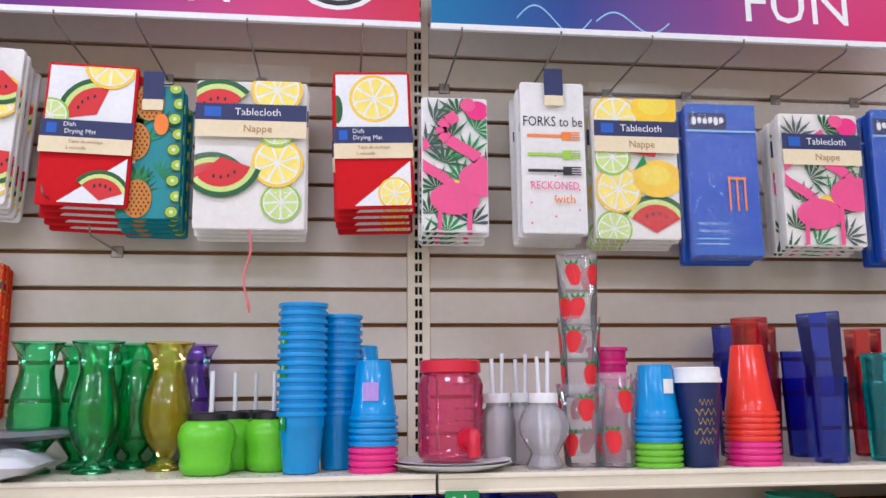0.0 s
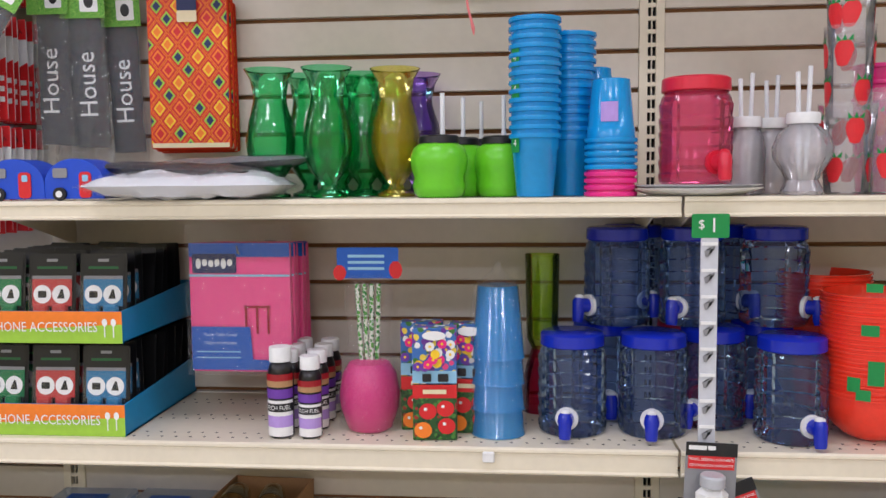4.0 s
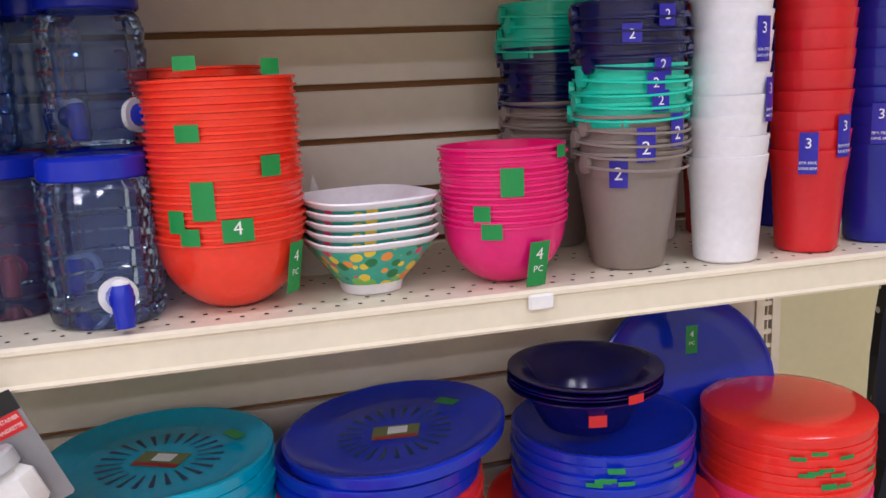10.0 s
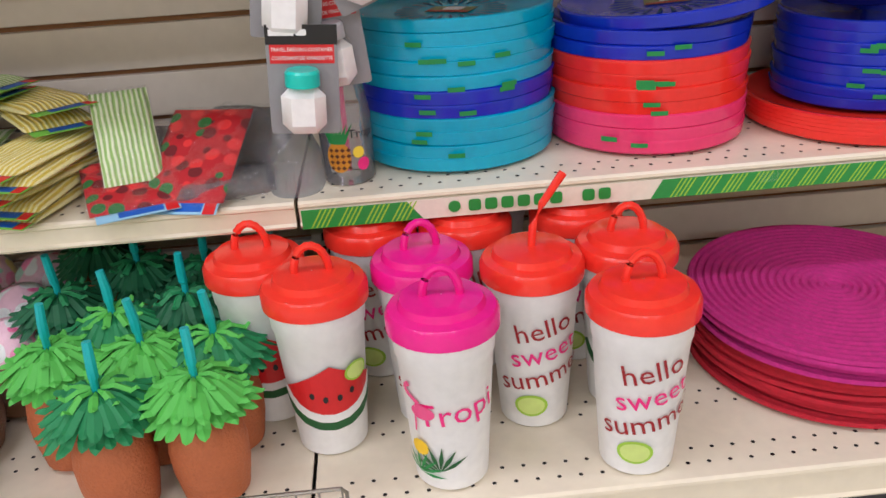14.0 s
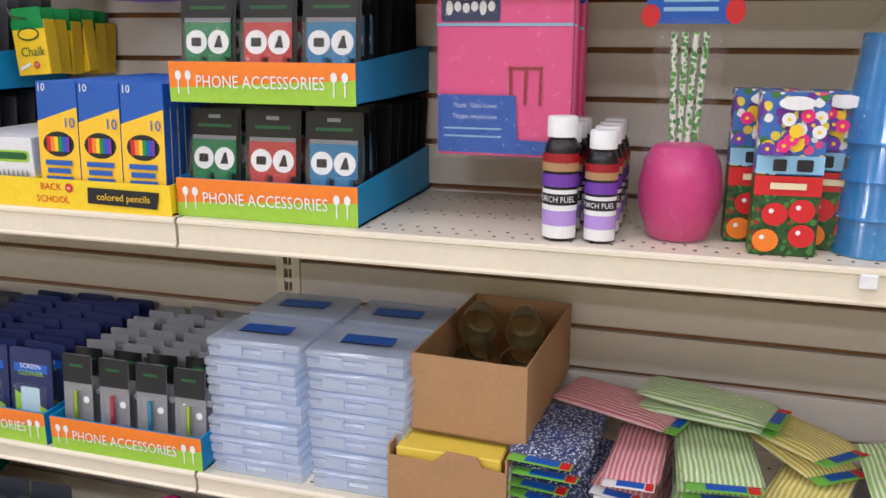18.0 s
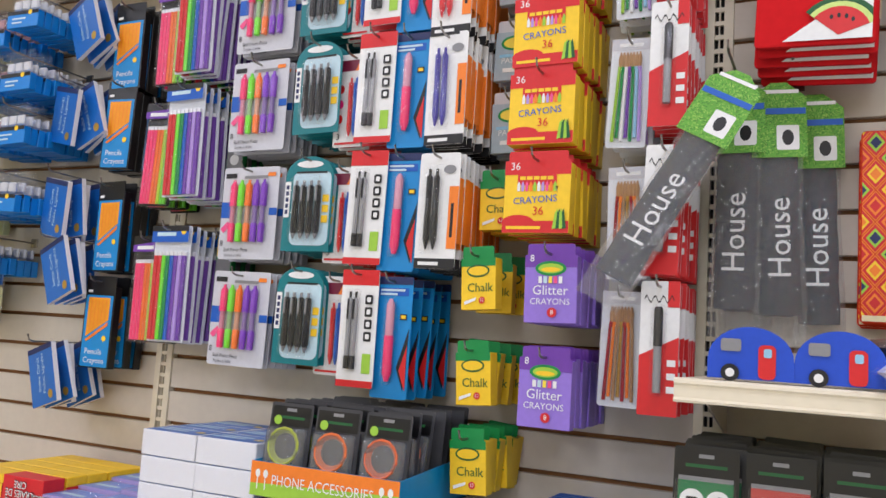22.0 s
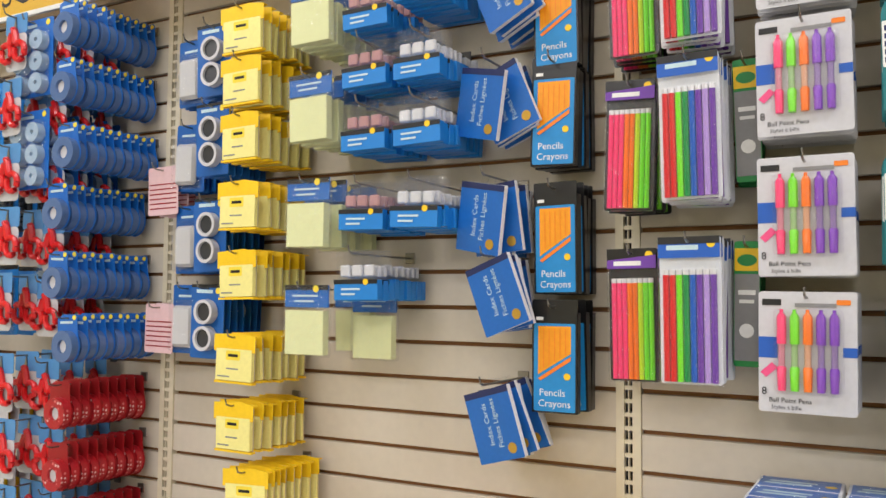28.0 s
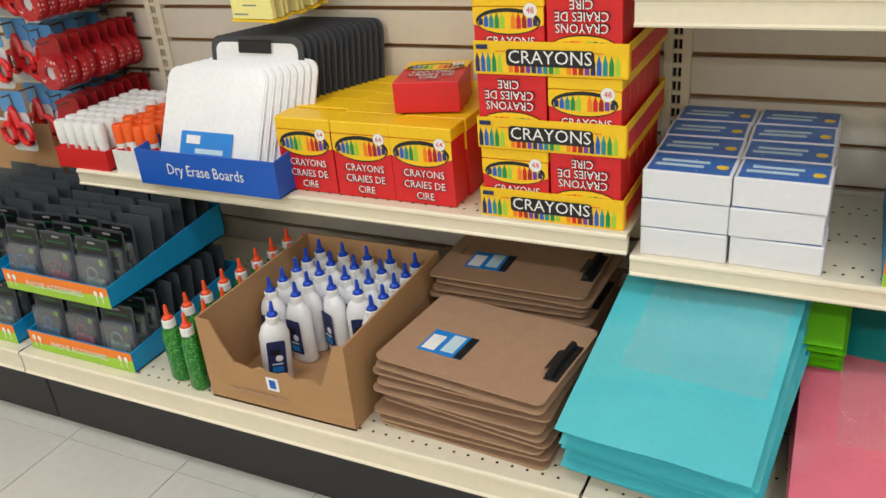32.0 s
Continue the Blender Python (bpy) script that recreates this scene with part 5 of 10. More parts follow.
def gadget_pack(m, tone, kind="charger", grp="phone accessory packs", w=0.086, h=0.15):
    t = thing("accessory_pack", "clear blister phone accessory pack with a black header", "phone accessory", m, grp)
    part("backing_card", Geo().prism(rr(-w / 2, w / 2, 0, h, 0.004), 0.004, 0.005, BLACKCARD if kind == "charger" else plain("graphite_card", (62, 62, 66), 0.4) if kind == "cable" else plain("steel_grey_card", (66, 72, 78), 0.4)), t)
    g = Geo().band(-w / 2 + 0.004, w / 2 - 0.004, h * 0.74, h * 0.96, BLACKCARD, 0.0035).band(-w * 0.32, w * 0.32, h * 0.82, h * 0.85, DGREEN, 0.0035).band(-0.01, 0.01, h * 0.905, h * 0.94, GREY, 0.0035)
    it = Geo()
    if kind == "charger":
        g.band(-w * 0.42, w * 0.42, h * 0.38, h * 0.7, tone, 0.0035).band(-w * 0.42, w * 0.42, h * 0.7, h * 0.74, GREY, 0.0035)
        for s in (-1, 1):
            g.ink(oval(s * w * 0.2, h * 0.52, 0.0165, 0.0165), WHITE, 0.003)
        g.ink(rr(-w * 0.29, -w * 0.11, h * 0.48, h * 0.56, 0.002), BLACKCARD, 0.003).ink([(w * 0.12, h * 0.47), (w * 0.28, h * 0.47), (w * 0.24, h * 0.58), (w * 0.2, h * 0.58)], BLACKCARD, 0.003)
        for s in (-1, 1):
            it.box(s * w * 0.2 - 0.013, s * w * 0.2 + 0.013, -0.009, 0.0035, h * 0.2, h * 0.4, tone, 0.003)
    elif kind == "cable":
        for k in range(4):
            it.tube([((0.024 + 0.002 * k) * math.cos(a * 0.4488 + k), -0.004 - 0.002 * k, h * 0.52 + (0.024 + 0.002 * k) * math.sin(a * 0.4488 + k)) for a in range(15)], 0.0022, tone, 5)
        g.ink(oval(-w * 0.3, h * 0.8, 0.008, 0.008, 12), LIME, 0.0035)
    else:
        it.box(-w * 0.3, w * 0.3, -0.007, 0.0035, h * 0.1, h * 0.36, tone, 0.006)
        it.tube([(0.014 * math.cos(a * 0.5236), -0.008, h * 0.45 + 0.012 * math.sin(a * 0.5236)) for a in range(13)], 0.0022, tone, 5)
        g.ink(oval(w * 0.2, h * 0.6, 0.006, 0.006, 10), LIME, 0.0035)
    part("print", g, t)
    part("filling", it, t, smooth=True)
    b = Geo().box(-w / 2 + 0.003, w / 2 - 0.003, -0.011, 0.003, 0.003, h * 0.72, BLISTER if kind == "charger" else SMOKE, 0.004)
    part("blister", b, t, "clear plastic blister", True)
    return t


def filled_tray(m, w, words, tones, kind, rows, pitch, label, w_pack=0.086, h_pack=0.15, seed=0, d=0.32, hf=0.056):
    tray(m, w, d, hf, 0.075, words, label)
    rnd = random.Random(seed)
    n = len(tones)
    rows, pitch = max(5, rows - 2), pitch * (rows - 1) / max(4, rows - 3)
    for i, tone in enumerate(tones):
        x = -w / 2 + w * (i + 0.5) / n
        first = gadget_pack(m @ pose(x, 0.016, 0.0045, -6, 0, rnd.uniform(-2, 2)), tone, kind, w=w_pack, h=h_pack)
        copies = row_of(first, [m @ pose(x + rnd.uniform(-0.004, 0.004), 0.016 + pitch * k, 0.0045 + rnd.uniform(0, 0.004), -6 + rnd.uniform(-3, 3), rnd.uniform(-2, 2), rnd.uniform(-3, 3)) for k in range(1, rows)])
        for c in copies[2:]:
            strip(c, ("print", "filling", "blister"))


GADG = (plain("gadget_green", (22, 120, 70), 0.35), plain("gadget_red", (190, 60, 58), 0.35), plain("gadget_blue", (40, 120, 166), 0.35))
filled_tray(pose(-1.085, -0.315, L2 + 0.001), 0.283, "PHONE ACCESSORIES", GADG, "charger", 11, 0.0265, "blue card tray of phone accessories with an orange and green front", seed=1)
filled_tray(pose(-1.085, -0.312, L2 + 0.165), 0.283, "PHONE ACCESSORIES", GADG, "charger", 10, 0.0265, "blue card tray of phone accessories stacked on another tray", seed=2)
# coloured pencils and washable crayons in their yellow trays
PENBLUE = plain("pencil_box_blue", (36, 92, 178), 0.45)
PENYEL = plain("pencil_box_yellow", (250, 200, 40), 0.45)
RAIN = (RED, ORANGE, YELLOW, GREEN, BLUE, PURPLE)


def pencil_box(m):
    t = thing("coloured_pencil_box", "yellow and blue carton of ten coloured pencils", "pencil box", m, "coloured pencil boxes")
    w, h, d = 0.072, 0.185, 0.0165
    part("carton", Geo().box(-w / 2, w / 2, 0, d, 0, h, PENBLUE, 0.001), t)
    g = Geo().ink([(-w / 2, 0), (w / 2, 0), (w / 2, h * 0.8), (-w / 2, h * 0.68)], PENYEL)
    g.ink(oval(0, h * 0.5, 0.028, 0.019), BLACK)
    for k, c in enumerate(RAIN):
        g.band(-0.021 + 0.007 * k, -0.0145 + 0.007 * k, h * 0.44, h * 0.56, c)
    g.word("10", 0.022, h * 0.67, 0.022, BLUE).word("10", -0.024, h * 0.95, 0.016, WHITE)
    for k in range(4):
        g.band(-0.024 + 0.003 * (k % 2), 0.024 - 0.004 * (k % 2), h * (0.33 - 0.065 * k), h * (0.37 - 0.065 * k), PENBLUE)
        g.layer -= 1
    part("print", g, t)
    return t


YTRAY = plain("yellow_tray_card", (248, 212, 24), 0.5)
tray(pose(-1.352, -0.328, L2 + 0.001), 0.245, 0.32, 0.045, 0.06, "", "yellow back to school tray of coloured pencils", YTRAY, YTRAY)
g = Geo()
g.word("BACK", -0.085, 0.033, 0.015, RED).word("SCHOOL", -0.083, 0.014, 0.015, RED).ink(oval(-0.052, 0.033, 0.007, 0.007, 12), RED).word("to", -0.052, 0.033, 0.009, WHITE)
g.ink([(-0.02, 0.012), (0.1, 0.009), (0.105, 0.034), (-0.018, 0.036)], BLACK).word("colored pencils", 0.043, 0.0225, 0.015, YELLOW)
solid("tray_label", g, "printed back to school label on the yellow tray", "label", pose(-1.352, -0.3314, L2 + 0.001))
pb = pencil_box(pose(-1.425, -0.323, L2 + 0.005, -3))
row_of(pb, [pose(-1.425 + 0.074 * i, -0.323 + 0.0178 * k, L2 + 0.005, -3, 0, 0) for i in range(3) for k in range(16) if i or k])
WASH = plain("white_crayon_carton", (226, 228, 228), 0.5)
tray(pose(-1.558, -0.326, L2 + 0.001), 0.18, 0.3, 0.045, 0.06, "", "yellow tray of white washable crayon boxes", YTRAY, YTRAY)


def wash_box(m):
    t = thing("crayon_box", "white carton of washable crayons in a yellow tray", "crayon box", m, "washable crayon boxes")
    part("carton", Geo().box(-0.04, 0.04, 0, 0.03, 0, 0.1, WASH, 0.001), t)
    g = Geo().ink(rr(-0.034, 0.034, 0.062, 0.08, 0.006), LIME).ink(rr(-0.03, 0.03, 0.066, 0.077, 0.004), DGREEN).word("10", -0.028, 0.09, 0.014, BLACK)
    for k in range(7):
        g.ink([(-0.028 + 0.009 * k, 0.012), (-0.022 + 0.009 * k, 0.012), (-0.022 + 0.009 * k, 0.042), (-0.025 + 0.009 * k, 0.052), (-0.028 + 0.009 * k, 0.042)], GREY)
    part("print", g, t)
    return t


wb = wash_box(pose(-1.595, -0.32, L2 + 0.005))
row_of(wb, [pose(-1.595 + 0.08 * i, -0.32 + 0.032 * k, L2 + 0.005) for i in range(2) for k in range(8) if i or k])

# pink table covers on a peg
towel("plastic_table_cover", "pink plastic table cover pack with a blue header hanging", -0.772, 0.972, 0.19, 0.24, PINKPLASTIC, party_draw(0.19, 0.24, 1), 8, 0.012, y=-0.2, wrap=True, drop=0.001, grp="plastic table covers")
hook(-0.772, 1.191, 0.21)
FUEL = plain("fuel_bottle_black", (24, 20, 22), 0.3)


def fuel(m):
    t = thing("fuel_bottle", "black torch fuel bottle with white cap and purple label", "bottle", m, "torch fuel bottles")
    r = 0.0245
    part("bottle", Geo().lathe([(0.0005, 0), (r - 0.002, 0), (r, 0.003), (r, 0.13), (r - 0.004, 0.142), (0.015, 0.147), (0.0005, 0.147)], FUEL, 24), t, smooth=True)
    part("cap", Geo().lathe([(0.0005, 0.175), (0.02, 0.175), (0.0215, 0.172), (0.0215, 0.147), (0.0005, 0.147)], WHITE, 20), t, "white ribbed cap", True)
    g = Geo(ring_wrap(lambda z: r + 0.0003))
    for z0, z1, mm in ((0.004, 0.022, WHITE), (0.022, 0.044, LILAC), (0.044, 0.074, WHITE), (0.052, 0.068, BLACK), (0.078, 0.096, PURPLE), (0.1, 0.112, BROWN), (0.112, 0.125, DRED)):
        g.band(-0.036, 0.036, z0, z1, mm, n=12)
    g.word("TORCH FUEL", 0, 0.06, 0.012, WHITE, squeeze=0.8)
    part("label", g, t, "purple and white paper label")
    return t


fb = fuel(pose(-0.672, -0.292, L2 + 0.001, 0, 0, -10) @ Matrix.Diagonal((0.9, 0.9, 0.9, 1)))
row_of(fb, [pose(-0.672 + 0.052 * i, -0.292 + 0.053 * k, L2 + 0.001, 0, 0, -10 + 8 * k) @ Matrix.Diagonal((0.9, 0.9, 0.9, 1)) for i in range(2) for k in range(4) if i or k])
t = thing("fruit_drink_cup", "pink apple shaped drink cup with straws in clear wrap", "drink cup", pose(-0.525, -0.24, L2 + 0.001))
part("cup", Geo().lathe([(0.0005, 0), (0.034, 0), (0.04, 0.004), (0.052, 0.04), (0.054, 0.066), (0.048, 0.1), (0.036, 0.12), (0.02, 0.124), (0.0005, 0.124)], plain("magenta_cup_plastic", (206, 30, 120), 0.3), 28), t, smooth=True)
for k in range(4):
    part("straw", Geo().tube([(-0.014 + 0.009 * k, 0.004 * (k % 2), 0.12), (-0.02 + 0.013 * k, 0, 0.26)], 0.004, spotted("striped_straw_paper", (230, 234, 220), ((90, 170, 60), (60, 140, 60)), 160, 0.5), 8), t, "green striped straw")
part("wrap", Geo().lathe([(0.056, 0.002), (0.06, 0.07), (0.05, 0.13), (0.036, 0.16), (0.045, 0.24), (0.035, 0.275), (0.0005, 0.28)], CLEAR, 14), t, "crinkled clear wrap")
hd = Geo().prism(rr(-0.055, 0.055, 0.27, 0.325, 0.004), -0.003, -0.002, BLUE)
hd.ink(oval(-0.05, 0.28, 0.012, 0.014, 10), RED, -0.003).ink(oval(0.05, 0.285, 0.012, 0.016, 10), RED, -0.003)
for k in range(3):
    hd.band(-0.035, 0.03, 0.285 + 0.011 * k, 0.29 + 0.011 * k, PALEB, -0.003)
part("header_card", hd, t, "blue printed header card")


TOMATO_ART = spotted("tomato_leaf_photo", (36, 84, 34), ((70, 130, 50), (24, 60, 26), (150, 40, 30)), 130, 0.5, 0.4)
FLOWER_ART = spotted("flower_bed_photo", (60, 110, 180), ((236, 210, 70), (240, 240, 236), (110, 50, 150), (226, 70, 130), (60, 120, 50)), 95, 0.55, 0.4)


def seed_box(m, top, seed):
    t = thing("seed_packet_box", "printed flower and tomato seed boxes stacked on the shelf", "seed box", m, "seed boxes")
    w, h = 0.075, 0.096
    for k, kind in enumerate(("tomato", "flower")):
        z = k * (h + 0.001)
        p = part("box", Geo().box(-w / 2, w / 2, 0, 0.035, z, z + h, (TOMATO_ART, FLOWER_ART)[k], 0.001), t)
        g = Geo()
        rnd = random.Random(seed + k)
        if kind == "tomato":
            g.band(-w / 2, w / 2, z + h * 0.76, z + h, RED)
            for a, b in ((-0.012, 0.05), (0.018, 0.055), (0.02, 0.025), (-0.02, 0.018)):
                g.ink(oval(a, z + b, 0.015, 0.014), RED if b > 0.02 else ORANGE).ink(oval(a - 0.004, z + b + 0.004, 0.003, 0.003, 8), WHITE)
            g.band(-0.02, 0.02, z + h * 0.84, z + h * 0.92, CREAM)
        else:
            g.band(-w / 2, w / 2, z + h * 0.02, z + h * 0.24, PALEB)
            for q in range(16):
                a, b = rnd.uniform(-0.03, 0.03), rnd.uniform(0.03, 0.07)
                c = (WHITE, YELLOW, PURPLE, HOT)[q % 4]
                g.ink(oval(a, z + b, 0.008, 0.008, 10), c).ink(oval(a, z + b, 0.0025, 0.0025, 6), YELLOW)
            g.ink(oval(0, z + h * 0.88, 0.02, 0.008), WHITE).ink(rr(-0.02, -0.005, z + 0.006, z + 0.02, 0.002), BLACK).ink(rr(0.006, 0.024, z + 0.006, z + 0.02, 0.002), BLACK)
        part("print", g, p)


seed_box(pose(-0.402, -0.305, L2 + 0.001, 0, 0, 3), 0, 1)
seed_box(pose(-0.345, -0.262, L2 + 0.001, 0, 0, -4), 0, 7)
seed_box(pose(-0.43, -0.245, L2 + 0.001, 0, 0, 4), 0, 9)
BLUECLEAR = tinted("blue_clear_tumbler", (10, 150, 226), 1.5)
for k in range(4):
    solid("nested_tumbler", Geo().lathe([(0.0005, 0.002), (0.034, 0.0), (0.036, 0.003), (0.046, 0.122), (0.048, 0.125)], BLUECLEAR, 24), "aqua clear tumbler nested in a wrapped stack", "tumbler", pose(-0.296, -0.25, L2 + 0.001 + 0.045 * k) @ pose(0, 0, 0.125, 180), "wrapped tumblers", True)
solid("stack_wrap", Geo().lathe([(0.05, 0.0), (0.052, 0.1), (0.047, 0.22), (0.04, 0.262), (0.01, 0.285), (0.004, 0.3), (0.0005, 0.3)], CLEAR, 16), "crinkled clear wrap round the blue tumblers", "wrap", pose(-0.296, -0.25, L2 + 0.001), smooth=True)
t = thing("tall_glass", "tall green glass with a red foot behind the jars", "glass", pose(-0.215, -0.1, L2 + 0.001))
part("bowl", Geo().lathe([(0.02, 0.12), (0.03, 0.14), (0.033, 0.3), (0.031, 0.3), (0.027, 0.14)], tinted("green_yellow_glass", (150, 180, 40), 0.25), 20), t, smooth=True)
part("foot", Geo().lathe([(0.0005, 0), (0.04, 0), (0.04, 0.05), (0.03, 0.09), (0.02, 0.12), (0.0005, 0.12)], tinted("red_glass_foot", (180, 20, 50), 0.4), 20), t, smooth=True)
JARB, BLUELID = tinted("pale_blue_clear_plastic", (128, 164, 236), 0.16, rough=0.04), plain("cobalt_lid_plastic", (24, 44, 180))
JL = "pale blue clear drink dispenser jar with cobalt lid and tap"
for x, y, dz, turn in ((-0.166, -0.225, 0, -12), (-0.026, -0.225, 0, -10), (0.2, -0.25, 0, 16), (0.087, -0.168, 0, -42), (-0.1, -0.099, 0, 5), (0.196, -0.088, 0, -30), (-0.08, -0.14, 0.178, -62), (0.055, -0.14, 0.178, -35), (0.2, -0.142, 0.178, 48), (-0.04, -0.05, 0.178, 20), (0.12, -0.055, 0.178, 40)):
    dispenser(x, y, L2 + 0.001 + dz, JARB, BLUELID, BLUELID, JL, turn, 0.06, 0.15)
RJ = plain("red_lid_plastic", (214, 36, 60))
dispenser(0.065, -0.052, L2 + 0.001, PINKP, RJ, RJ, "pink clear plastic drink dispenser with red lid and tap", 10)

# price tag and clip strip that hangs from the top shelf
t = thing("clip_strip", "white plastic clip strip with a green one dollar tag", "clip strip", pose(0.04, -D1 - 0.0095, L1 - 0.03))
part("tag", Geo().prism(rr(-0.028, 0.03, -0.034, 0.004, 0.003), -0.002, 0, GREEN), t, "green price tag")
g = Geo()
g.layer = 2
g.word("$", -0.013, -0.013, 0.02, WHITE, -0.002).word("1", 0.006, -0.015, 0.032, WHITE, -0.002)
part("lettering", g, t)
SG = Geo().prism(rr(-0.0135, 0.0135, -0.39, -0.034, 0.003), -0.001, 0.0005, plain("clear_white_strip", (206, 208, 214), 0.25))
part("strip", SG, t)
for k in range(8):
    part("clip", Geo().prism([(-0.008, -0.055 - 0.042 * k), (0.008, -0.05 - 0.042 * k), (0.008, -0.047 - 0.042 * k), (0.002, -0.049 - 0.042 * k), (-0.003, -0.064 - 0.042 * k), (-0.006, -0.064 - 0.042 * k)], -0.004, -0.0012, GREY), t)
    part("clip_cap", Geo().box(-0.012, 0.012, -0.003, -0.0012, -0.046 - 0.042 * k, -0.041 - 0.042 * k, WHITE), t)


def dressing_pack(x, z, turn, lid, y=-0.372, body=WHITE):
    t = thing("dressing_bottle_pack", "grey carded travel dressing bottle with a red banner", "kitchen gadget", pose(x, y, z, 0, turn, 0), "dressing bottle packs")
    part("card", Geo().prism(rr(-0.04, 0.04, -0.125, 0, 0.004), 0.002, 0.003, GREY), t)
    g = Geo().band(-0.04, 0.04, -0.022, -0.0, BLACKCARD, 0.002).band(-0.036, 0.036, -0.043, -0.022, RED, 0.002).ink(rr(-0.006, 0.006, -0.012, -0.005, 0.002), WHITE, 0.002)
    g.word("TRAVEL DRESSING CONTAINER", 0, -0.0275, 0.0062, WHITE, 0.002, squeeze=0.78).word("CONTENANT DE VINAIGRETTE", 0, -0.037, 0.0062, WHITE, 0.002, squeeze=0.78).band(-0.036, -0.008, -0.012, -0.005, WHITE, 0.002)
    part("print", g, t)
    part("bottle", Geo().box(-0.025, 0.025, -0.028, 0.0, -0.12, -0.064, body, 0.012), t, "white squeeze bottle", True)
    part("cap", Geo().lathe([(0.0005, -0.046), (0.017, -0.046), (0.0195, -0.049), (0.0195, -0.064), (0.0005, -0.064)], lid, 18, 0, -0.014), t, smooth=True)
    part("ring", Geo().tube([(0.022 * math.cos(a * 0.5236), -0.013 + 0.016 * math.sin(a * 0.5236), -0.067) for a in range(13)], 0.0018, BLISTER, 5), t)


GREYLID = plain("translucent_grey_cap", (190, 192, 196), 0.3)
dressing_pack(0.045, 0.905, 2, GREYLID, -0.366)
dressing_pack(0.075, 0.83, -22, GREYLID, -0.348)
dressing_pack(0.035, 0.805, 8, GREYLID, -0.353)
dressing_pack(0.06, 0.74, -5, GREYLID, -0.33)
dressing_pack(0.038, 0.7, 4, plain("turquoise_cap", (10, 200, 186), 0.3), -0.376)


# bowls, pails and tumblers
def bowl_prof(r, h, t=0.002, lip=0.003):
    a0 = 0.36
    z0 = 1 - math.cos(a0)
    pts = [(0.0005, 0.001), (r * math.sin(a0) - 0.003, 0.0)]
    for k in range(9):
        a = a0 + (math.pi / 2 - a0) * k / 8
        pts.append((r * math.sin(a), (h - 0.004) * (1 - math.cos(a) - z0) / (1 - z0)))
    pts += [(r + lip, h - 0.003), (r + lip, h), (r - t, h)]
    ins = [(max(0.0005, a - t), b + t) for a, b in pts[2:10]][::-1]
    return pts + ins + [(0.0005, 0.003)]


def nest(kind, label, cat, x, y, z, prof, mats, pitch, grp, n=30, jitter=0.0012, seed=0):
    rnd = random.Random(seed)
    made = {}
    for k, m in enumerate(mats):
        if m.name not in made:
            made[m.name] = mesh_of(kind, Geo().lathe(prof, m, n), True)
        ob = new(kind, made[m.name])
        ob.matrix_basis = pose(x + rnd.uniform(-jitter, jitter), y + rnd.uniform(-jitter, jitter), z + k * pitch, rnd.uniform(-0.4, 0.4), rnd.uniform(-0.4, 0.4), rnd.uniform(0, 360))
        tagged(ob, label, cat, grp)


ORB = plain("coral_orange_plastic", (246, 62, 34), 0.17)
FUCH = plain("fuchsia_plastic", (234, 26, 120), 0.17)
BP = bowl_prof(0.081, 0.08)
nest("plastic_bowl", "coral orange plastic bowl nested in a tall stack", "bowl", 0.335, -0.24, L2 + 0.001, BP, [ORB] * 23, 0.0077, "coral bowls", seed=1)
nest("plastic_bowl", "coral orange plastic bowl nested in a tall stack", "bowl", 0.312, -0.07, L2 + 0.001, BP, [ORB] * 25, 0.0077, "coral bowls", seed=2)
nest("plastic_bowl", "fuchsia plastic bowl nested in a stack", "bowl", 0.652, -0.262, L2 + 0.001, bowl_prof(0.073, 0.074), [FUCH] * 14, 0.0067, "fuchsia bowls", seed=3)
W4 = (("4", 0.004, 0.022),)
for ang, dz, w, h, words, lean in ((-25, 0.185, 0.026, 0.018, (), 0), (32, 0.15, 0.024, 0.022, (), 0), (-18, 0.12, 0.024, 0.04, (), 0), (4, 0.09, 0.032, 0.024, (("4", 0.002, 0.02),), 0), (-40, 0.1, 0.02, 0.024, (), 0), (-30, 0.085, 0.022, 0.018, (), 0), (38, 0.245, 0.024, 0.016, (), 0), (-22, 0.25, 0.024, 0.014, (), 0)):
    sticker(0.335, -0.24, L2 + dz * 1.06, 0.0848, ang, w, h, GREEN, words)
sticker(0.335, -0.24, L2 + 0.06, 0.0838, 50, 0.024, 0.058, GREEN, (("4", 0.012, 0.018), ("PC", -0.006, 0.01)), lean=10)
for ang, dz, w, h, words in ((-12, 0.125, 0.026, 0.032, ()), (-38, 0.09, 0.02, 0.018, ()), (-30, 0.07, 0.024, 0.018, ()), (40, 0.155, 0.02, 0.014, ())):
    sticker(0.652, -0.262, L2 + dz, 0.0768, ang, w, h, GREEN, words)
sticker(0.652, -0.262, L2 + 0.045, 0.073, 12, 0.026, 0.055, GREEN, (("4", 0.012, 0.02), ("PC", -0.006, 0.011)), lean=12)
FLOWER = spotted("tropical_print_melamine", (52, 170, 150), ((236, 206, 60), (220, 60, 110), (30, 120, 70), (240, 150, 60), (120, 190, 90)), 70, 0.5, 0.3)
WHITEM = plain("white_melamine", (240, 238, 244), 0.25)


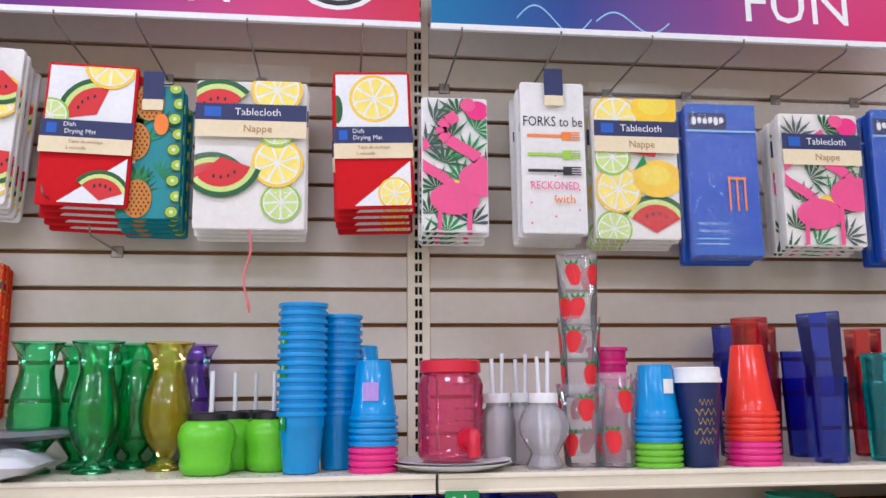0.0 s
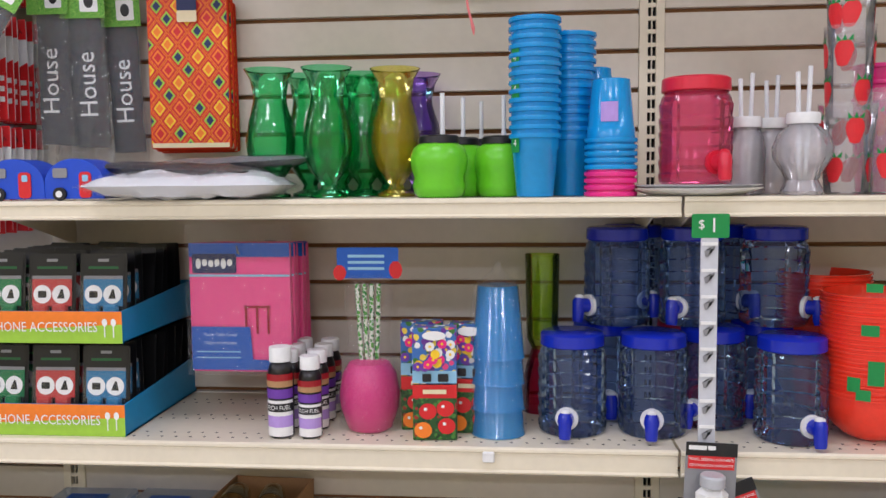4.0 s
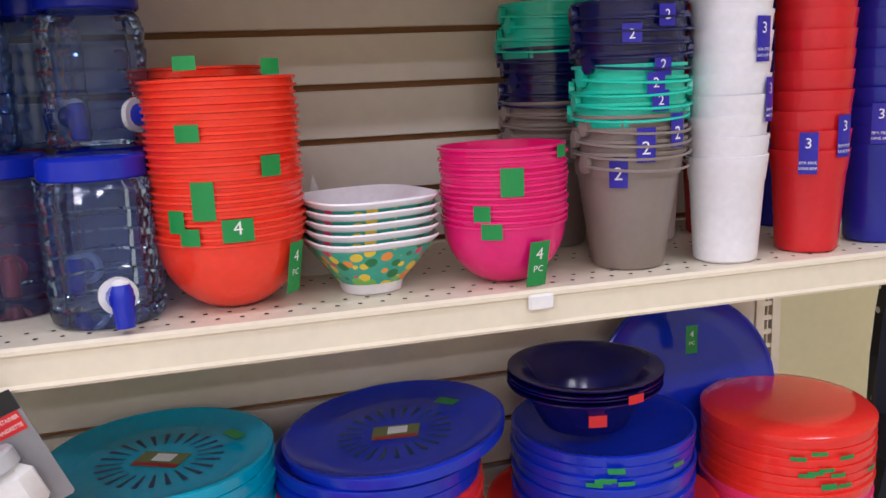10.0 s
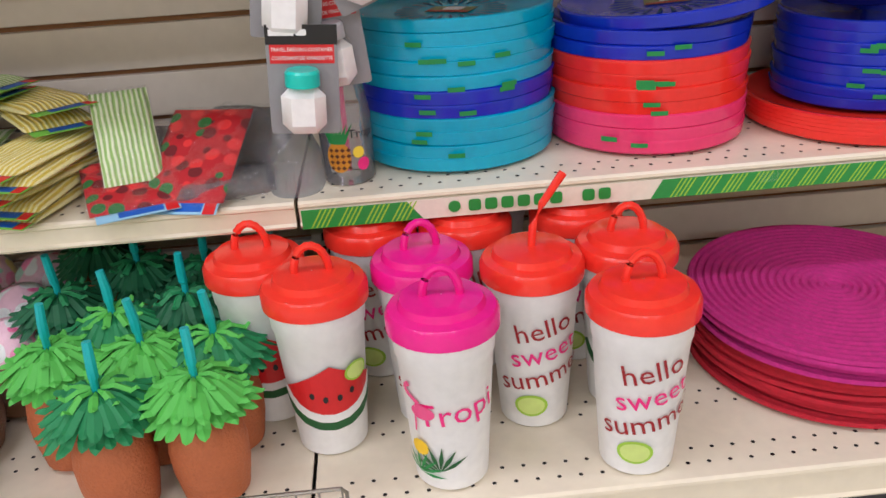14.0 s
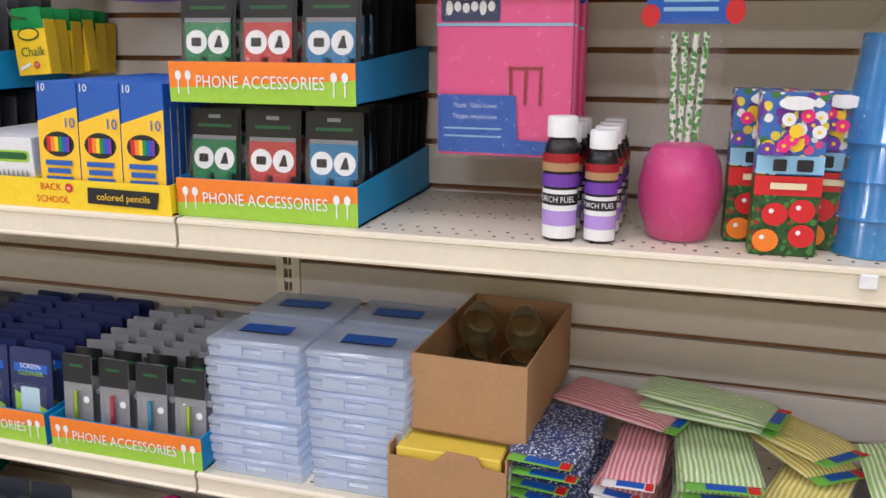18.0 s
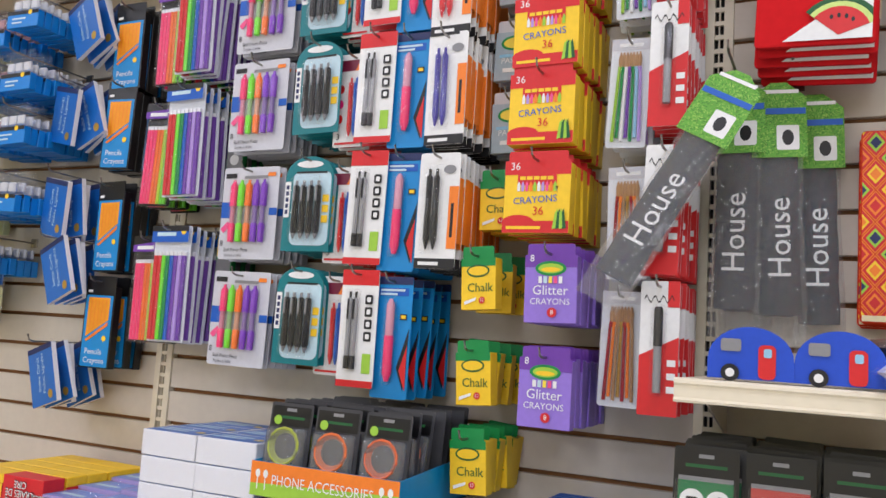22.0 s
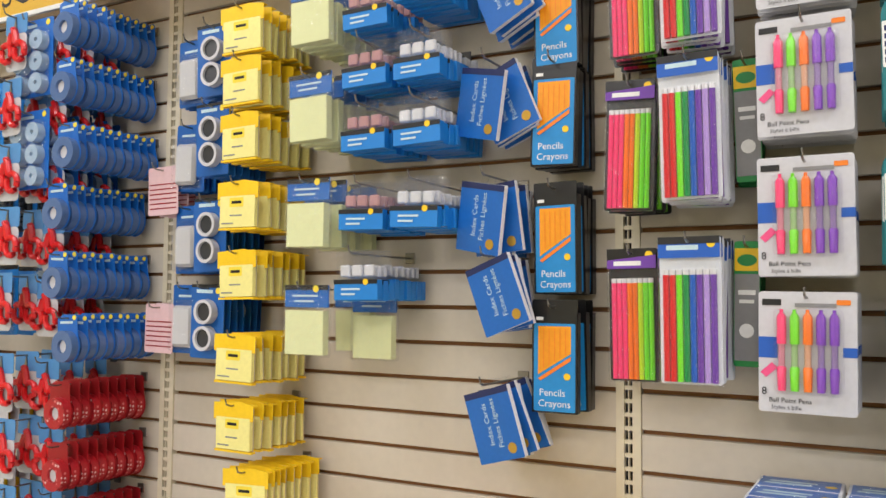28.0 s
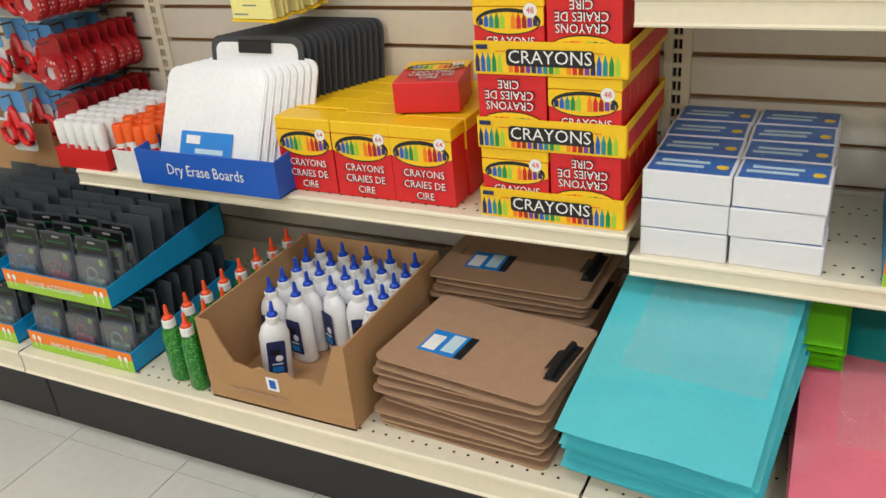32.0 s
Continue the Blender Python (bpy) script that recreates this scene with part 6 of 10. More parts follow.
def square_bowl(m, n=28):
    t = thing("melamine_bowl", "square white melamine bowl with a tropical pineapple print", "bowl", m, "tropical bowls")
    def ringpts(r, z, e):
        out = []
        for i in range(n):
            a = 2 * math.pi * i / n
            c, s = math.cos(a), math.sin(a)
            q = (abs(c) ** e + abs(s) ** e) ** (-1 / e)
            out.append((r * q * c, r * q * s, z))
        return out
    def shell(prof, mat):
        g = Geo()
        v, f = [], []
        for r, z, e in prof:
            v += ringpts(r, z, e)
        for k in range(len(prof) - 1):
            for i in range(n):
                f.append((k * n + i, k * n + (i + 1) % n, (k + 1) * n + (i + 1) % n, (k + 1) * n + i))
        return g.add(v, f, mat)
    part("shell", shell([(0.001, 0.002, 2), (0.035, 0, 2.4), (0.038, 0.012, 2.4), (0.07, 0.058, 3.2), (0.0745, 0.064, 3.4), (0.0735, 0.066, 3.4), (0.068, 0.058, 3.2), (0.034, 0.014, 2.4), (0.001, 0.012, 2)], WHITEM), t, smooth=True)
    part("printed_band", shell([(0.0395, 0.0125, 2.4), (0.0712, 0.0575, 3.2)], FLOWER), t, "tropical print band", True)
    return t


fb = square_bowl(pose(0.49, -0.242, L2 + 0.001, 0, 0, 12))
row_of(fb, [pose(0.49, -0.242, L2 + 0.001 + 0.0115 * k, 0, 0, 12 + k) for k in range(1, 5)])
solid("folded_paper", Geo().add([(-0.03, 0, 0), (0.04, 0, 0), (0.0, -0.004, 0.13), (0.002, 0.004, 0.0)], [(0, 1, 2), (1, 3, 2), (3, 0, 2)], plain("thin_white_paper", (226, 224, 222), 0.7)), "folded white paper behind the bowls", "paper", pose(0.44, -0.15, L2 + 0.001))
PAILS = {"grey": plain("taupe_grey_plastic", (140, 128, 122), 0.35), "teal": plain("turquoise_plastic", (28, 206, 180), 0.17), "navy": plain("deep_navy_plastic", (22, 28, 84), 0.17)}
PAILM = {}


def pail(x, y, z, c, turn):
    if c not in PAILM:
        m = PAILS[c]
        h, rb, rt = 0.145, 0.045, 0.066
        body = Geo().lathe([(0.0005, 0.002), (rb - 0.003, 0), (rb, 0.003), (rt - 0.004, h - 0.03), (rt - 0.002, h - 0.03), (rt, h - 0.004), (rt + 0.004, h - 0.004), (rt + 0.004, h), (rt - 0.002, h), (rb - 0.002, 0.004), (0.0005, 0.004)], m, 26)
        ears = [Geo().prism(oval(0, h - 0.014, 0.008, 0.011, 12), -0.0035, 0.0035, m) for _ in range(2)]
        hand = Geo().tube([((rt + 0.007) * math.cos(radians(180 * a / 16)), -(rt + 0.008) * math.sin(radians(180 * a / 16)), h - 0.016 - 0.006 * math.sin(radians(180 * a / 16))) for a in range(17)], 0.0018, m, 5)
        PAILM[c] = (mesh_of("bucket", body, True), mesh_of("ear", ears[0]), mesh_of("handle", hand, True), rt)
    b, e, hd, rt = PAILM[c]
    t = thing("plastic_pail", c + " plastic pail with a hoop handle nested in a stack", "pail", pose(x, y, z, 0, 0, turn), "plastic pails")
    part("bucket", b, t)
    for s in (-1, 1):
        part("ear", e, t, at=pose(s * (rt + 0.004), 0, 0, 0, 0, 90))
    part("handle", hd, t)


for x, y, order, sd in ((0.82, -0.255, ["grey"] * 4 + ["teal"] * 4 + ["navy"] * 5, 1), (0.787, -0.085, ["grey"] * 5 + ["navy"] * 5 + ["teal"] * 4, 2)):
    rnd = random.Random(sd)
    for k, c in enumerate(order):
        pail(x + rnd.uniform(-0.002, 0.002), y, L2 + 0.001 + 0.0145 * k, c, rnd.uniform(-25, 25))
STK = plain("royal_purple_sticker", (40, 30, 160), 0.4)
for ang, dz, words in ((-38, 0.125, 1), (-12, 0.155, 1), (22, 0.17, 1), (2, 0.205, 0), (-3, 0.225, 0), (4, 0.245, 0), (-25, 0.28, 0), (8, 0.3, 0)):
    sticker(0.82, -0.255, L2 + dz, 0.0725 if dz > 0.13 else 0.066, ang, 0.022, 0.04 if words else 0.024, STK, (("2", -0.004, 0.022),) if words else (("2", 0, 0.016),))
for x, y, m, lab, n in ((0.94, -0.284, plain("white_cup_plastic", (236, 234, 238), 0.35), "white", 10), (1.068, -0.275, plain("scarlet_cup_plastic", (214, 30, 36), 0.17), "scarlet", 10), (1.187, -0.262, plain("cobalt_cup_plastic", (26, 34, 150), 0.17), "cobalt", 10), (1.03, -0.12, plain("scarlet_cup_plastic", (214, 30, 36)), "scarlet", 9), (0.92, -0.12, plain("white_cup_plastic", (236, 234, 238)), "white", 6), (1.15, -0.1, plain("cobalt_cup_plastic", (26, 34, 150)), "cobalt", 10)):
    nest("tall_tumbler", lab + " plastic tumbler nested in a tall stack", "tumbler", x, y, L2 + 0.001, [(0.0005, 0.002), (0.036, 0), (0.039, 0.003), (0.0452, 0.1), (0.0462, 0.102), (0.0492, 0.129), (0.0497, 0.132), (0.047, 0.132), (0.037, 0.004), (0.0005, 0.004)], [m] * n, 0.0245, lab + " tumblers", 26, seed=n)
for x, y, ang, dz, w in ((0.94, -0.284, 14, 0.27, 1), (0.94, -0.284, 34, 0.2, 1), (1.068, -0.275, 12, 0.15, 1), (1.068, -0.275, -40, 0.13, 0), (1.187, -0.262, 40, 0.28, 1), (1.187, -0.262, -40, 0.16, 0), (0.94, -0.284, 70, 0.25, 0)):
    sticker(x, y, L2 + dz, 0.0505, ang, 0.022, 0.052, STK, (("3", 0.012, 0.018), ("BPA FREE", -0.012, 0.005), ("SANS BPA", -0.019, 0.005)))
for x, z, y, w in ((0.665, L2 - 0.012, -D2 - 0.0075, 0.03), (-0.31, L2 - 0.014, -D2 - 0.0075, 0.02)):
    solid("price_clip", Geo().box(-w / 2, w / 2, -0.003, 0.003, -0.009, 0.009, WHITE, 0.002), "small white plastic clip on the shelf edge", "clip", pose(x, y, z))


# ---- goods on the third shelf ----
def plate_prof(r, h):
    return [(0.0005, 0.004), (r * 0.7, 0.004), (r * 0.76, 0.0), (r * 0.85, 0.0005), (r * 0.96, 0.0025), (r * 0.988, 0.0055), (r * 0.998, h - 0.004), (r * 1.001, h - 0.001), (r, h), (r * 0.97, h + 0.001), (r * 0.93, h - 0.004), (r * 0.74, 0.0085), (r * 0.7, 0.008), (0.0005, 0.008)]


TEALP, COBP, SCAP, FUP = plain("turquoise_plate_plastic", (0, 170, 206), 0.17), plain("cobalt_plate_plastic", (22, 50, 190), 0.15), plain("coral_plate_plastic", (240, 52, 40), 0.17), plain("rose_plate_plastic", (236, 60, 116), 0.17)


def plate_stack(x, y, z, mats, r=0.141, h=0.0225, pitch=0.0182, seed=0):
    nest("plastic_plate", "deep plastic plate nested in a round stack", "plate", x, y, z, plate_prof(r, h), mats, pitch, "plastic plates", 40, 0.002, seed)
    rnd = random.Random(seed + 5)
    for k in range(len(mats) + 4):
        sticker(x, y, z + 0.012 + pitch * rnd.uniform(0, len(mats) - 0.3), r + 0.0018, rnd.choice((-18, -8, 2, -30, -14, 26)) + rnd.uniform(-6, 6), 0.022, 0.006, GREEN, label="folded green price sticker between plates")


def slot_plate(m, mat, r=0.141):
    t = thing("serving_plate", "plastic plate with radial slots and a printed label on top", "plate", m, "plastic plates")
    part("dish", Geo().lathe(plate_prof(r, 0.0205), mat, 44), t, smooth=True)
    # dish is uncut: dark blue quads paint the shade of the radial slots
    for k in range(24):
        a = radians(15 * k)
        part("slot", Geo().add([((0.045 + 0.033 * q) * math.cos(a + s * 0.045), (0.045 + 0.033 * q) * math.sin(a + s * 0.045), 0.0088) for q, s in ((0, -0.6), (1, -1), (1, 1), (0, 0.6))], [(0, 1, 2, 3)], plain("slot_shade_blue", (10, 60, 96), 0.5)), t)
    lb = Geo().slab([(-0.032, -0.018), (0.03, -0.026), (0.036, 0.014), (-0.028, 0.022)], 0.0092, 0.0096, plain("label_photo_print", (110, 120, 70), 0.4))
    lb.slab([(-0.01, -0.006), (0.016, -0.009), (0.019, 0.011), (-0.008, 0.014)], 0.0098, 0.01, WHITE).slab([(-0.03, -0.019), (0.029, -0.026), (0.031, -0.017), (-0.029, -0.01)], 0.0098, 0.01, DRED)
    part("label", lb, t, "printed paper label")
    part("sticker", Geo().slab([(0.06, 0.06), (0.085, 0.04), (0.096, 0.052), (0.07, 0.074)], 0.0168, 0.0171, GREEN), t, "green price sticker")
    return t


plate_stack(0.224, -0.153, L3 + 0.001, [TEALP] * 4 + [COBP] * 2 + [TEALP] * 4, seed=1)
slot_plate(pose(0.224, -0.153, L3 + 0.001 + 0.0182 * 10, 0, 0, -20), TEALP)
plate_stack(0.5, -0.155, L3 + 0.001, [FUP] * 3 + [SCAP] * 4 + [COBP] * 2, seed=2)
slot_plate(pose(0.525, -0.158, L3 + 0.1745, 1, -5, -10), COBP, 0.15)
for k in range(5):
    g = Geo().lathe(plate_prof(0.168, 0.017), SCAP, 40)
    solid("divided_plate", g, "coral red divided plate in a stack", "plate", pose(0.822, -0.172, L3 + 0.001 + 0.0055 * k, 0, 0, 40 * k), "divided plates", True)
plate_stack(0.828, -0.16, L3 + 0.034, [COBP] * 8, 0.131, 0.019, 0.0148, seed=3)
nest("mixing_bowl", "deep navy plastic bowl with a flared rim in a stack", "bowl", 0.79, -0.185, L3 + 0.17, [(0.0005, 0.001), (0.055, 0), (0.06, 0.003), (0.083, 0.05), (0.091, 0.057), (0.106, 0.06), (0.107, 0.0625), (0.092, 0.0615), (0.081, 0.052), (0.057, 0.005), (0.0005, 0.003)], [plain("dark_navy_bowl", (20, 22, 96), 0.2)] * 4, 0.0065, "navy bowls", 36, seed=4)
sticker(0.79, -0.185, L3 + 0.205, 0.0775, -12, 0.024, 0.026, RED, (), label="red price sticker on the navy bowl")
sticker(0.79, -0.185, L3 + 0.237, 0.1085, 12, 0.024, 0.012, RED, (), label="red price sticker on the navy bowl")
solid("serving_plate", Geo().lathe(plate_prof(0.146, 0.02), COBP, 44), "cobalt plate standing on edge against the slat wall", "plate", pose(1.02, -0.062, L3 + 0.148, 76, 0, -8), smooth=True)
sticker(1.01, 0.02, L3 + 0.235, 0.12, 0, 0.02, 0.045, GREEN, (("4", 0.008, 0.014), ("PC", -0.006, 0.008)))
plate_stack(1.12, -0.185, L3 + 0.001, [FUP] * 3 + [SCAP] * 7, 0.124, 0.018, 0.0134, seed=6)
solid("plate_cover", Geo().lathe([(0.0005, 0.142), (0.092, 0.141), (0.116, 0.137), (0.1245, 0.13), (0.1245, 0.124), (0.0005, 0.124)], SCAP, 40), "coral lid plate on top of the stack", "plate", pose(1.12, -0.185, L3 + 0.0144), smooth=True)
t = thing("printed_bottle", "clear bottle printed with a pineapple, with a pink cap", "bottle", pose(0.068, -0.262, L3 + 0.001))
part("bottle", Geo().lathe([(0.0005, 0.002), (0.032, 0), (0.035, 0.004), (0.035, 0.09), (0.028, 0.13), (0.018, 0.165), (0.015, 0.2), (0.018, 0.205), (0.0005, 0.206)], CLEARC, 26), t, smooth=True)
part("cap", Geo().lathe([(0.0005, 0.232), (0.014, 0.232), (0.019, 0.226), (0.02, 0.206), (0.0005, 0.206)], PINK, 20), t, "pink screw cap", True)
part("straw", Geo().tube([(0, 0, 0.01), (0, 0, 0.22)], 0.0035, PINK, 8), t)
g = Geo(ring_wrap(lambda z: 0.0353))
g.ink(oval(-0.01, 0.04, 0.016, 0.021), plain("pineapple_amber_print", (222, 150, 40), 0.4)).ink(oval(0.022, 0.028, 0.009, 0.009, 10), HOT).ink(oval(0.016, 0.045, 0.008, 0.008, 10), LEMON)
for a in range(-3, 4):
    g.ink([(-0.014 + a * 0.002, 0.058), (-0.006 + a * 0.002, 0.058), (-0.01 + a * 0.007, 0.085)], GREEN)
for i in range(4):
    for j in range(4):
        g.ink([(-0.021 + i * 0.007, 0.026 + j * 0.008), (-0.018 + i * 0.007, 0.023 + j * 0.008), (-0.015 + i * 0.007, 0.026 + j * 0.008), (-0.018 + i * 0.007, 0.029 + j * 0.008)], plain("pineapple_brown_print", (120, 62, 20), 0.6))
        g.layer -= 1
g.word("Tropi", 0.022, 0.07, 0.016, BLACK)
part("print", g, t)
t = thing("drink_bottle", "grey clear round bottle standing by the shelf joint", "bottle", pose(0.0, -0.29, L3 + 0.001))
part("bottle", Geo().lathe([(0.0005, 0.002), (0.034, 0), (0.037, 0.006), (0.036, 0.05), (0.026, 0.075), (0.017, 0.09), (0.0005, 0.09)], SMOKE, 24), t, smooth=True)
part("neck", Geo().lathe([(0.017, 0.09), (0.016, 0.14), (0.013, 0.18), (0.0005, 0.181)], SMOKE, 20), t, smooth=True)
# cartoon of soft packs: paper straws in bags
STRAWS = {"navy": spotted("navy_dot_paper", (50, 64, 110), ((226, 228, 236), (206, 212, 230)), 210, 0.34), "pink": striped("rose_stripe_paper", (206, 110, 120), (236, 186, 186), 45), "green": striped("green_chevron_paper", (150, 190, 104), (222, 232, 196), 45), "yellow": striped("yellow_stripe_paper", (222, 198, 76), (244, 234, 170), 45), "rose": spotted("red_rose_print", (186, 22, 32), ((226, 50, 48), (110, 14, 22), (40, 110, 50)), 45, 0.45), "grey": film("grey_glass_beads", (190, 188, 192), 0.2, 0.1, 1.0, 0.2, 90)}
CARDG = plain("green_card_print", (120, 190, 70), 0.5)


def straw_pile(x, y, z, c, n, turn, seed, w=0.1, d=0.2, h=0.017, head=CARDG):
    rnd = random.Random(seed)
    for k in range(n):
        limp_pack("straw_pack", c + " paper straws in a clear bag with a printed header card", "straws", pose(x + rnd.uniform(-0.008, 0.008), y + rnd.uniform(-0.008, 0.01), z + k * (h - 0.001), rnd.uniform(-3, 3), rnd.uniform(-4, 4), turn + rnd.uniform(-7, 7)), w, d, h, STRAWS[c], CLEAR, seed + k, "straw packs", head)


straw_pile(-0.662, -0.235, L3 + 0.001, "navy", 7, -4, 1, 0.105)
straw_pile(-0.556, -0.232, L3 + 0.001, "pink", 6, -6, 20, 0.08, head=WHITE)
straw_pile(-0.447, -0.235, L3 + 0.001, "green", 7, 0, 40, 0.11)
straw_pile(-0.332, -0.255, L3 + 0.001, "yellow", 5, -14, 60, 0.1)
straw_pile(-0.6, -0.14, L3 + 0.11, "pink", 1, 60, 70)
straw_pile(-0.47, -0.15, L3 + 0.118, "green", 2, 70, 75)
straw_pile(-0.36, -0.15, L3 + 0.09, "yellow", 2, 40, 78)
limp_pack("straw_pack", "green paper straws in a clear bag leaning on other packs", "straws", pose(-0.22, -0.235, L3 + 0.07, 38, 0, 16), 0.08, 0.16, 0.016, STRAWS["green"], CLEAR, 90, "straw packs")
limp_pack("seed_bag", "bag printed with red roses and a pale blue header", "seed bag", pose(-0.125, -0.26, L3 + 0.045, 30, 0, -14), 0.12, 0.17, 0.012, STRAWS["rose"], CLEAR, 91, "rose bags", PALEB)
limp_pack("seed_bag", "bag printed with red roses and a pale blue header", "seed bag", pose(-0.215, -0.28, L3 + 0.02, 12, 0, 20), 0.12, 0.14, 0.012, STRAWS["rose"], CLEAR, 92, "rose bags", PALEB)
limp_pack("bead_bag", "clear bag of grey glass beads lying on the shelf", "beads", pose(-0.09, -0.285, L3 + 0.001, 0, 0, 6), 0.13, 0.09, 0.03, STRAWS["grey"], CLEAR, 93, "bead bags")
limp_pack("bead_bag", "clear bag of grey glass beads lying on the shelf", "beads", pose(-0.08, -0.16, L3 + 0.02, 20, 0, -20), 0.15, 0.12, 0.05, STRAWS["grey"], CLEAR, 94, "bead bags")
limp_pack("bead_bag", "clear bag of grey glass beads lying on the shelf", "beads", pose(-0.22, -0.14, L3 + 0.001, 0, 0, 30), 0.15, 0.12, 0.05, STRAWS["grey"], CLEAR, 95, "bead bags")
hcard = solid("header_card", Geo().box(-0.06, 0.06, -0.001, 0.001, -0.034, 0.034, WHITE), "white card header with a bar code over the shelf edge", "card", pose(-0.548, -D3 - 0.001, L3 + 0.028, -12, 2, 0))
hdr = Geo()
hdr.ink(rr(-0.01, 0.016, 0.016, 0.024, 0.003), BLUE, -0.001)
for k in range(9):
    hdr.band(-0.05 + 0.003 * k, -0.0485 + 0.003 * k + 0.0006 * (k % 3), -0.018, 0.01, BLACK, -0.001)
for k in range(5):
    hdr.band(0.0, 0.045, -0.016 + 0.006 * k, -0.0135 + 0.006 * k, GREY, -0.001)
part("print", hdr, hcard)


def carton(m, w, d, h, label, torn=False, name="cardboard_box", hollow=True):
    t = thing(name, label, "cardboard box", m, "cardboard boxes")
    e = 0.003
    part("base", Geo().box(-w / 2, w / 2, 0, d, 0, e, BROWN), t)
    for s in (-1, 1):
        part("side", Geo().box(s * w / 2 - (e if s > 0 else 0), s * w / 2 + (0 if s > 0 else e), e, d - e, e, h, BROWN), t)
    part("back", Geo().box(-w / 2, w / 2, d - e, d, e, h, BROWN), t)
    top = rr(-w / 2, w / 2, 0, h, 0.0012, 1)
    if torn:
        top = [(-w / 2, 0), (w / 2, 0), (w / 2, h * 0.82), (w * 0.3, h * 0.86), (w * 0.26, h), (0.0, h * 1.02), (-w * 0.06, h * 0.9), (-w * 0.12, h * 0.84), (-w / 2, h * 0.86)]
    part("front", Geo().prism(top, 0, e, BROWN), t)
    return t


carton(pose(-0.808, -0.352, L3 + 0.001, 0, 0, 0), 0.172, 0.34, 0.104, "torn brown carton on the shelf holding yellow candles", True)
solid("carton_lining", Geo().box(-0.076, 0.076, 0.004, 0.33, 0.004, 0.1, plain("yellow_carton_lining", (226, 196, 70), 0.6), 0.002), "yellow wrapped goods inside the torn carton", "goods", pose(-0.808, -0.348, L3 + 0.001))
solid("carton_sticker", Geo().box(-0.0006, 0.0006, 0.01, 0.075, 0.02, 0.09, WHITE), "white paper sticker on the carton side", "label", pose(-0.7212, -0.347, L3 + 0.001))
carton(pose(-0.79, -0.305, L3 + 0.108, 0, 0, -3), 0.17, 0.3, 0.118, "open brown carton stacked on another carton")
for k, (dx, dz) in enumerate(((-0.035, 0.03), (0.035, 0.03), (-0.035, 0.09), (0.035, 0.09))):
    gl = Geo().lathe([(0.0005, 0), (0.024, 0), (0.026, 0.01), (0.03, 0.05), (0.03, 0.07), (0.028, 0.07), (0.024, 0.012), (0.0005, 0.012)], tinted("amber_candle_glass", (180, 160, 110), 0.45), 18)
    solid("candle_glass", gl, "small glass candle cup lying in the open carton", "candle cup", pose(-0.79 + dx, -0.085, L3 + 0.138 + dz * 0.9, 90, 0, 4 * k), "candle cups", True)
BIN = film("milky_bin_plastic", (222, 230, 240), 0.12, 0.15, 0.1, 0.34, 12)


def storage_bin(m):
    t = thing("storage_case", "milky clear plastic compartment case in a stack", "storage case", m, "compartment cases")
    w, d, h = 0.155, 0.115, 0.031
    part("tray", Geo().box(-w / 2, w / 2, 0, d, 0, h * 0.55, BIN, 0.004), t, smooth=True)
    part("lid", Geo().box(-w / 2 - 0.001, w / 2 + 0.001, -0.001, d + 0.001, h * 0.56, h, BIN, 0.004), t, smooth=True)
    for s in (-0.22, 0.22):
        part("latch", Geo().box(s * w - 0.018, s * w + 0.018, -0.005, -0.0012, h * 0.3, h * 0.78, BIN, 0.001), t)
    return t


sb = storage_bin(pose(-1.118, -0.325, L3 + 0.001))
rnd = random.Random(4)
row_of(sb, [pose(-1.118 + 0.167 * i + rnd.uniform(-0.003, 0.003), -0.325 + 0.13 * j + rnd.uniform(-0.004, 0.004), L3 + 0.001 + 0.0318 * k, 0, 0, rnd.uniform(-1.5, 1.5)) for i in range(2) for j in range(2) for k in range(7) if i or j or k])
for i in range(2):
    for j in range(2):
        solid("case_label", Geo().box(-0.04, 0.04, -0.016, 0.016, 0, 0.0006, BLUE).box(-0.04, 0.04, -0.02, -0.016, 0, 0.0006, BLACK), "blue paper label on the storage case lid", "label", pose(-1.118 + 0.167 * i, -0.268 + 0.13 * j, L3 + 0.225, 0, 0, 2))

# printed green and cream strip in the price channel
STRIPW = plain("cream_strip_print", (240, 232, 214), 0.4)
t = thing("shelf_strip", "green and cream printed strip in the shelf price channel", "price strip", pose(0.6096, -D3 - 0.0075, L3 - 0.019))
part("strip", Geo().box(-0.604, 0.604, -0.001, 0, -0.0155, 0.0105, STRIPW), t)
g = Geo()
for s0, s1, flip in ((-0.604, -0.45, 1), (-0.14, 0.2, -1), (0.42, 0.604, 1)):
    g.ink([(s0, -0.0155), (s1, -0.0155), (s1 - 0.02 * flip, 0.0105), (s0, 0.0105)] if flip > 0 else [(s0 - 0.015, -0.0155), (s1 + 0.015, -0.0155), (s1, 0.0105), (s0, 0.0105)], plain("leaf_green_print", (40, 150, 66), 0.4), -0.001)
    x = s0 + 0.01
    while x < s1 - 0.03:
        for q in range(4):
            g.ink([(x + q * 0.006, -0.015), (x + q * 0.006 + 0.0022, -0.015), (x + q * 0.006 + 0.017, 0.01), (x + q * 0.006 + 0.0148, 0.01)], LIME, -0.001)
            g.layer -= 1
        x += 0.034
    g.layer += 1
g.ink(oval(-0.41, -0.001, 0.008, 0.008, 14), plain("leaf_green_print", (40, 150, 66)), -0.001)
for k in range(9):
    if k != 6:
        g.ink(rr(-0.392 + 0.021 * k, -0.376 + 0.021 * k, -0.009, 0.007, 0.004), plain("leaf_green_print", (40, 150, 66)), -0.001)
        g.layer -= 1
g.layer += 1
